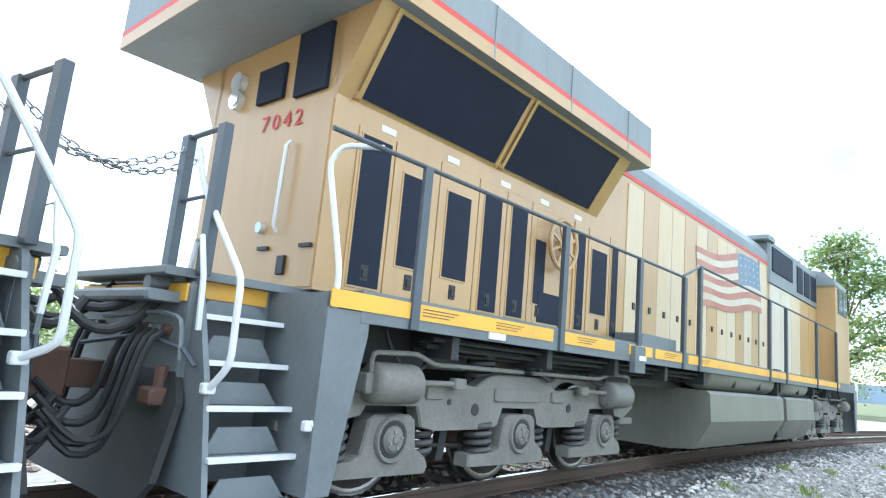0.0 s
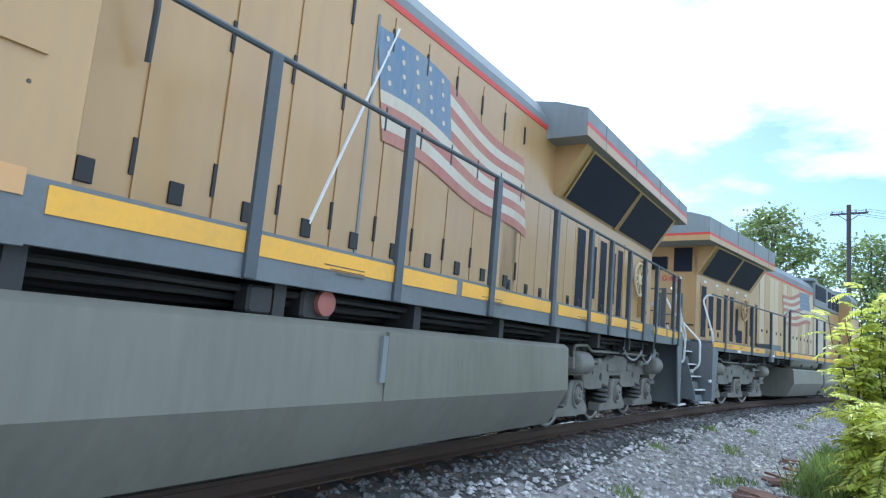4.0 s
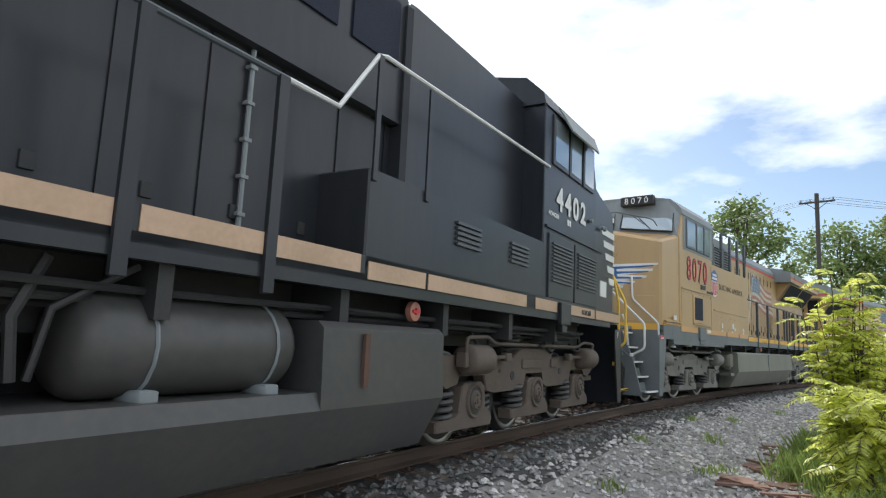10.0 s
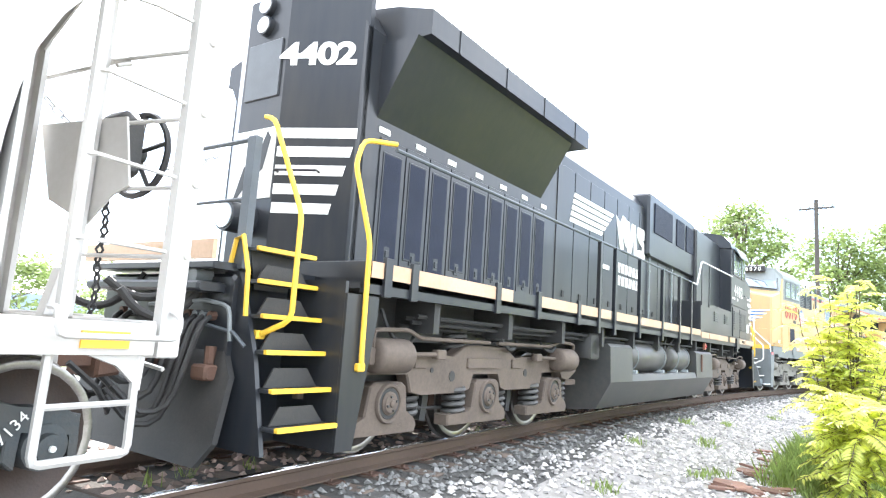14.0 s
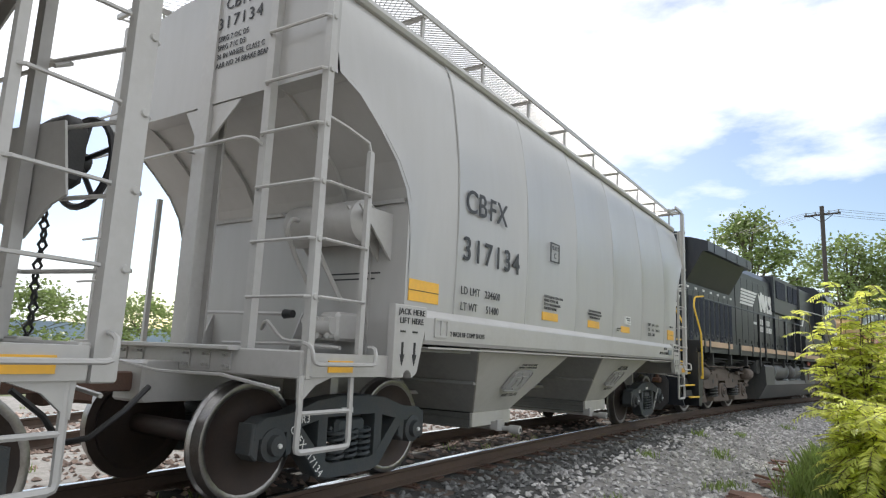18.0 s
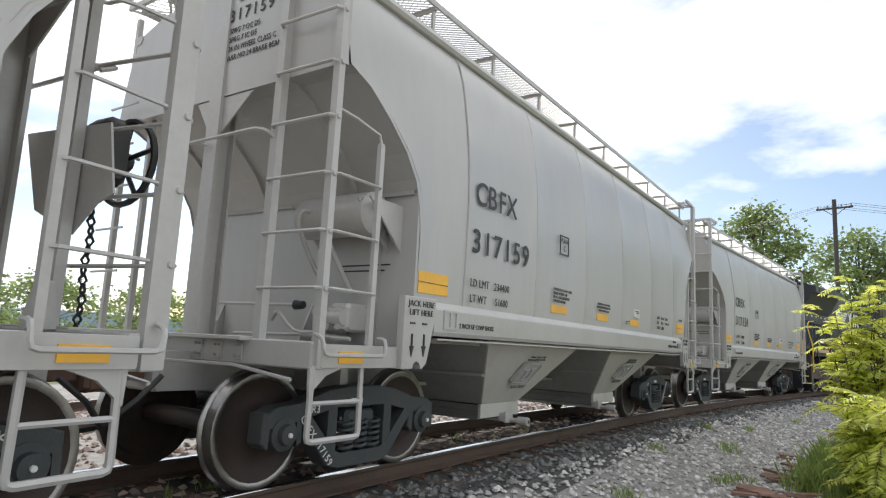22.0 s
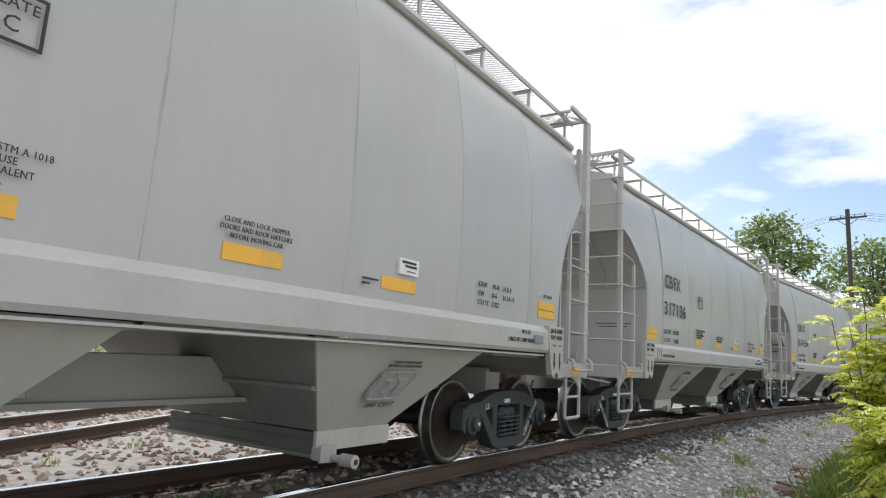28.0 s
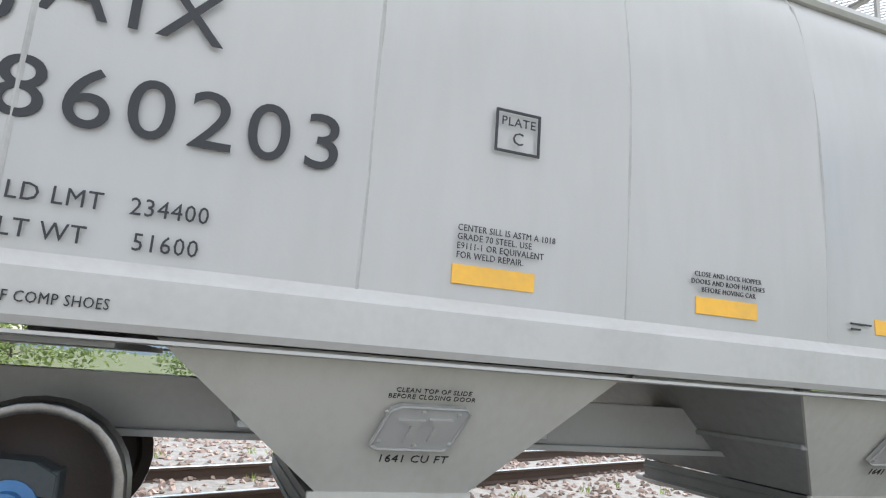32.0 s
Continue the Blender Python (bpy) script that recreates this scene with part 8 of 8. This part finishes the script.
def tree(label, x, y, tall, wide, seed, low=0.25, clumps=70, leaf=1.0):
    """A broad tree: tapered trunk, forked limbs, and a ragged crown of many small leaves in clumps."""
    q = random.Random(seed)
    ob = thing("tree", label, "tree", "trees behind the railway")
    z0 = -0.35
    ob.location = (x, y, z0)
    wood, leaves = Shape(), Shape()
    path = [Vector((q.uniform(-0.2, 0.2) * i, q.uniform(-0.2, 0.2) * i, tall * 0.13 * i)) for i in range(6)]
    for i in range(5):
        wood.pipe(path[i:i + 2], 0.022 * tall * (1 - i / 6.5), 8, False)
    for c in range(clumps):
        t, h = q.uniform(0, 6.3), q.uniform(low, 1.0)
        bulge = math.sin(math.pi * min(1, (h - low) / (1.02 - low)) ** 0.75) ** 0.7
        r = wide * 0.5 * bulge * math.sqrt(q.uniform(0.15, 1.0)) * q.uniform(0.8, 1.2)
        centre = Vector((math.cos(t) * r, math.sin(t) * r, tall * h))
        if c % 3 == 0:
            start = path[min(5, 1 + int(h * 4.5))]
            wood.pipe([start, start.lerp(centre, 0.5) + Vector((0, 0, 0.04 * tall)), centre], 0.0042 * tall, 4, False)
        cr = wide * q.uniform(0.07, 0.14)
        for i in range(60):
            d = Vector((q.gauss(0, 1), q.gauss(0, 1), q.gauss(0, 0.7)))
            p = centre + d * cr * 0.55
            s = tall * leaf * q.uniform(0.009, 0.018)
            u = Vector((q.uniform(-1, 1), q.uniform(-1, 1), q.uniform(-0.5, 0.5))).normalized()
            v = u.cross(Vector((q.uniform(-1, 1), q.uniform(-1, 1), q.uniform(-1, 1)))).normalized()
            leaves.add([p - u * s, p + v * s * 0.6, p + u * s, p - v * s * 0.6], [(0, 1, 2, 3)])
    part("trunk", wood, BARK, ob)
    part("crown", leaves, LEAF_FAR, ob)
    return ob


tree("broad open green tree standing alone behind the railway", 72, 0.4, 17.0, 11.5, 21, 0.3, 110)
tree("green tree at the edge of the wood", 82, -8.5, 15.8, 13.0, 22, 0.15, 150)
tree("green tree in the wood behind the pole", 84, -15, 16.8, 14.0, 23, 0.1, 150)
tree("darker green tree in the wood", 90, -22, 18.0, 15.0, 24, 0.1, 100)
tree("green tree further along the wood", 80, -31, 17.0, 15.0, 25, 0.1, 90)
tree("low green tree past the curve", 60, -27, 11.0, 11.0, 26, 0.1, 80)
tree("low green tree behind the open one", 88, 3, 12.0, 12.0, 27, 0.1, 80)
for i, (x, y, h) in enumerate(((-18, 26, 4.5), (-8, 30, 4.0), (2, 33, 4.2), (11, 31, 4.9), (20, 34, 4.2), (30, 38, 4.6), (42, 42, 5.5), (54, 40, 6.5), (-30, 24, 5.0))):
    tree("low green thicket tree beyond the side track", x, y, h, h * 2.0, 40 + i, 0.05, 60, 2.4)

# utility pole with wires
pole = thing("utility_pole", "weathered wooden utility pole with one crossarm and wires", "utility pole")
PX, PY, PT = 62.0, -6.25, 14.9
part("pole", Shape().pipe([(PX, PY, -0.5), (PX, PY, PT * 0.5), (PX, PY, PT + 0.25)], 0.17, 10), POLE, pole)
arm = part("crossarm", Shape().add([(PX + d * 0.35 + e * 0.06, PY + d * 1.35, PT - 0.5 + h) for d in (-1, 1) for e in (-1, 1) for h in (-0.07, 0.07)], [(0, 1, 3, 2), (4, 6, 7, 5), (0, 4, 5, 1), (2, 3, 7, 6), (0, 2, 6, 4), (1, 5, 7, 3)]), POLE, pole)
for d in (-1.2, -0.5, 0.5, 1.2):
    part("insulator", Shape().pipe([(PX + d * 0.3, PY + d, PT - 0.44), (PX + d * 0.3, PY + d, PT - 0.2)], 0.06, 8), MIST, arm)
part("brace", Shape().pipe([(PX, PY, PT - 1.2), (PX + 0.22, PY + 0.8, PT - 0.55)], 0.03, 5).pipe([(PX, PY, PT - 1.2), (PX - 0.22, PY - 0.8, PT - 0.55)], 0.03, 5), POLE, pole)
for d in (-1.2, -0.5, 0.5, 1.2):
    a = Vector((PX + d * 0.3, PY + d, PT - 0.2))
    for far, drop in (((PX + 18, PY - 48, PT - 0.5), 1.4), ((PX - 6 + 46, PY + 50, PT + 0.5), 1.4)):
        b = Vector(far) + Vector((0, d, 0))
        part("wire", Shape().pipe([a.lerp(b, u) + Vector((0, 0, -4 * drop * u * (1 - u))) for u in [i / 12 for i in range(13)]], 0.014, 4, False), NIGHT, pole)

# grass along the gravel's edge, weeds in the ballast
q = random.Random(77)
grass = Shape()


def tuft(x, y, n, h, r):
    z = ground_height(x, y)
    for i in range(n):
        a, b = q.uniform(0, 6.3), q.uniform(0, 6.3)
        p = Vector((x + r * math.cos(a) * q.random(), y + r * math.sin(a) * q.random(), z - 0.01))
        hh, w = h * q.uniform(0.5, 1.2), 0.006
        bend = Vector((math.cos(b), math.sin(b), 0)) * hh * q.uniform(0.1, 0.6)
        s = Vector((-math.sin(b), math.cos(b), 0)) * w
        grass.add([p - s, p + s, p + bend * 0.4 + s * 0.8 + Vector((0, 0, hh * 0.6)), p + bend + Vector((0, 0, hh))], [(0, 1, 2), (0, 2, 3)])


for i in range(420):
    s = 6 + 26 * q.random() ** 1.2
    p = on_track(s, -4.35 - 2.2 * q.random() - 0.03 * s)
    tuft(p.x, p.y, 34, 0.28, 0.22)
for i in range(130):
    p = on_track(9.3 + 5 * q.random(), -4.0 - 1.0 * q.random())
    tuft(p.x, p.y, 40, 0.34, 0.20)
for s, off in ((9.5, -3.2), (9.8, -3.35), (12.5, -2.7), (12.9, -2.6), (16, -2.4), (7.4, -2.55), (20, -2.7), (10.6, -2.0), (14.5, -1.9)):
    p = on_track(s, off)
    tuft(p.x, p.y, 60, 0.13, 0.22)
for i in range(60):
    p = on_track(-2 + 22 * q.random(), 1.6 + 7.5 * q.random())
    tuft(p.x, p.y, 12, 0.12, 0.10)
for i in range(16):
    p = on_track(-1 + 12 * q.random(), q.uniform(-0.3, 0.5))
    tuft(p.x, p.y, 12, 0.14, 0.10)
tagged(new("grass", grass.mesh("grass", BLADE)), "long green grass and weeds along the gravel", "grass", kind="stuff")

scrap_mesh = [Shape().box(-0.30, 0.30, -0.06, 0.06, 0, 0.03, 0.006).mesh("wood_scrap", WOOD_SCRAP), Shape().box(-0.18, 0.18, -0.09, 0.09, 0, 0.025, 0.006).mesh("wood_scrap", WOOD_SCRAP)]
for i in range(34):
    p = on_track(8.4 + 5.2 * q.random(), -3.55 - 0.95 * q.random())
    ob = new("wood_scrap", scrap_mesh[i % 2])
    ob.matrix_basis = Matrix.Translation((p.x, p.y, ground_height(p.x, p.y) + 0.005 + 0.015 * q.random())) @ pose(0, 0, 0, q.uniform(-8, 8), q.uniform(-8, 8), q.uniform(0, 180))
    tagged(ob, "splintered red-brown piece of old tie wood on the gravel", "scrap wood", "wood scraps by the track")

# a far ridge that closes the view, distance haze put into its blue colour
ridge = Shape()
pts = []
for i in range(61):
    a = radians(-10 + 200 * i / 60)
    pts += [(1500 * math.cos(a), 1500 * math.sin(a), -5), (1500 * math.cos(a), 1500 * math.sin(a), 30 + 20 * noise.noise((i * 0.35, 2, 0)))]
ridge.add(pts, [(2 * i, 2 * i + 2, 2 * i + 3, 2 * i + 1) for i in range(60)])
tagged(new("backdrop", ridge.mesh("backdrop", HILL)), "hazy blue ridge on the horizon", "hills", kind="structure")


# ---- the train, and how it runs ----
TRAIN = [(lead_locomotive(), 13.05, 13.9), (second_locomotive(), -9.75, 13.9), (black_locomotive(), -32.5, 13.9)]
CARS = (("317134", "CBFX", "234600", "51400", 1.0, CAST, True), ("317159", "CBFX", "234400", "51600", 1.0, CAST, True), ("317136", "CBFX", "234200", "51800", 1.0, CAST, False),
        ("317144", "CBFX", "234500", "51500", 1.0, CAST, False), ("860203", "JAIX", "234400", "51600", 1.12, CAPBLUE, True))
for i, (number, mark, limit, weight, letters, cap, tank) in enumerate(CARS):
    TRAIN.append((hopper_car(number, mark, limit, weight, letters, cap, tank, mark + " " + number), -49.99 - 12.99 * i + (0.0, 0.0, 0.19, 0.27, 0.22)[i], 9.1))


def motions():
    """The whole train rolls along the arc; every wheelset turns with it."""
    times = [0.5 * i for i in range(65)]
    for ob, along, base in TRAIN:
        walk(ob, [(t, stand(run(t) + along, base)) for t in times])
    quick = [round(0.2 * i, 1) for i in range(161)]
    way = [run(t) for t in quick]
    for ob, x, r in TURNING:
        walk(ob, [(t, pose(x, 0, r, 0, math.degrees(s / r) % 360, 0)) for t, s in zip(quick, way)])


motions()
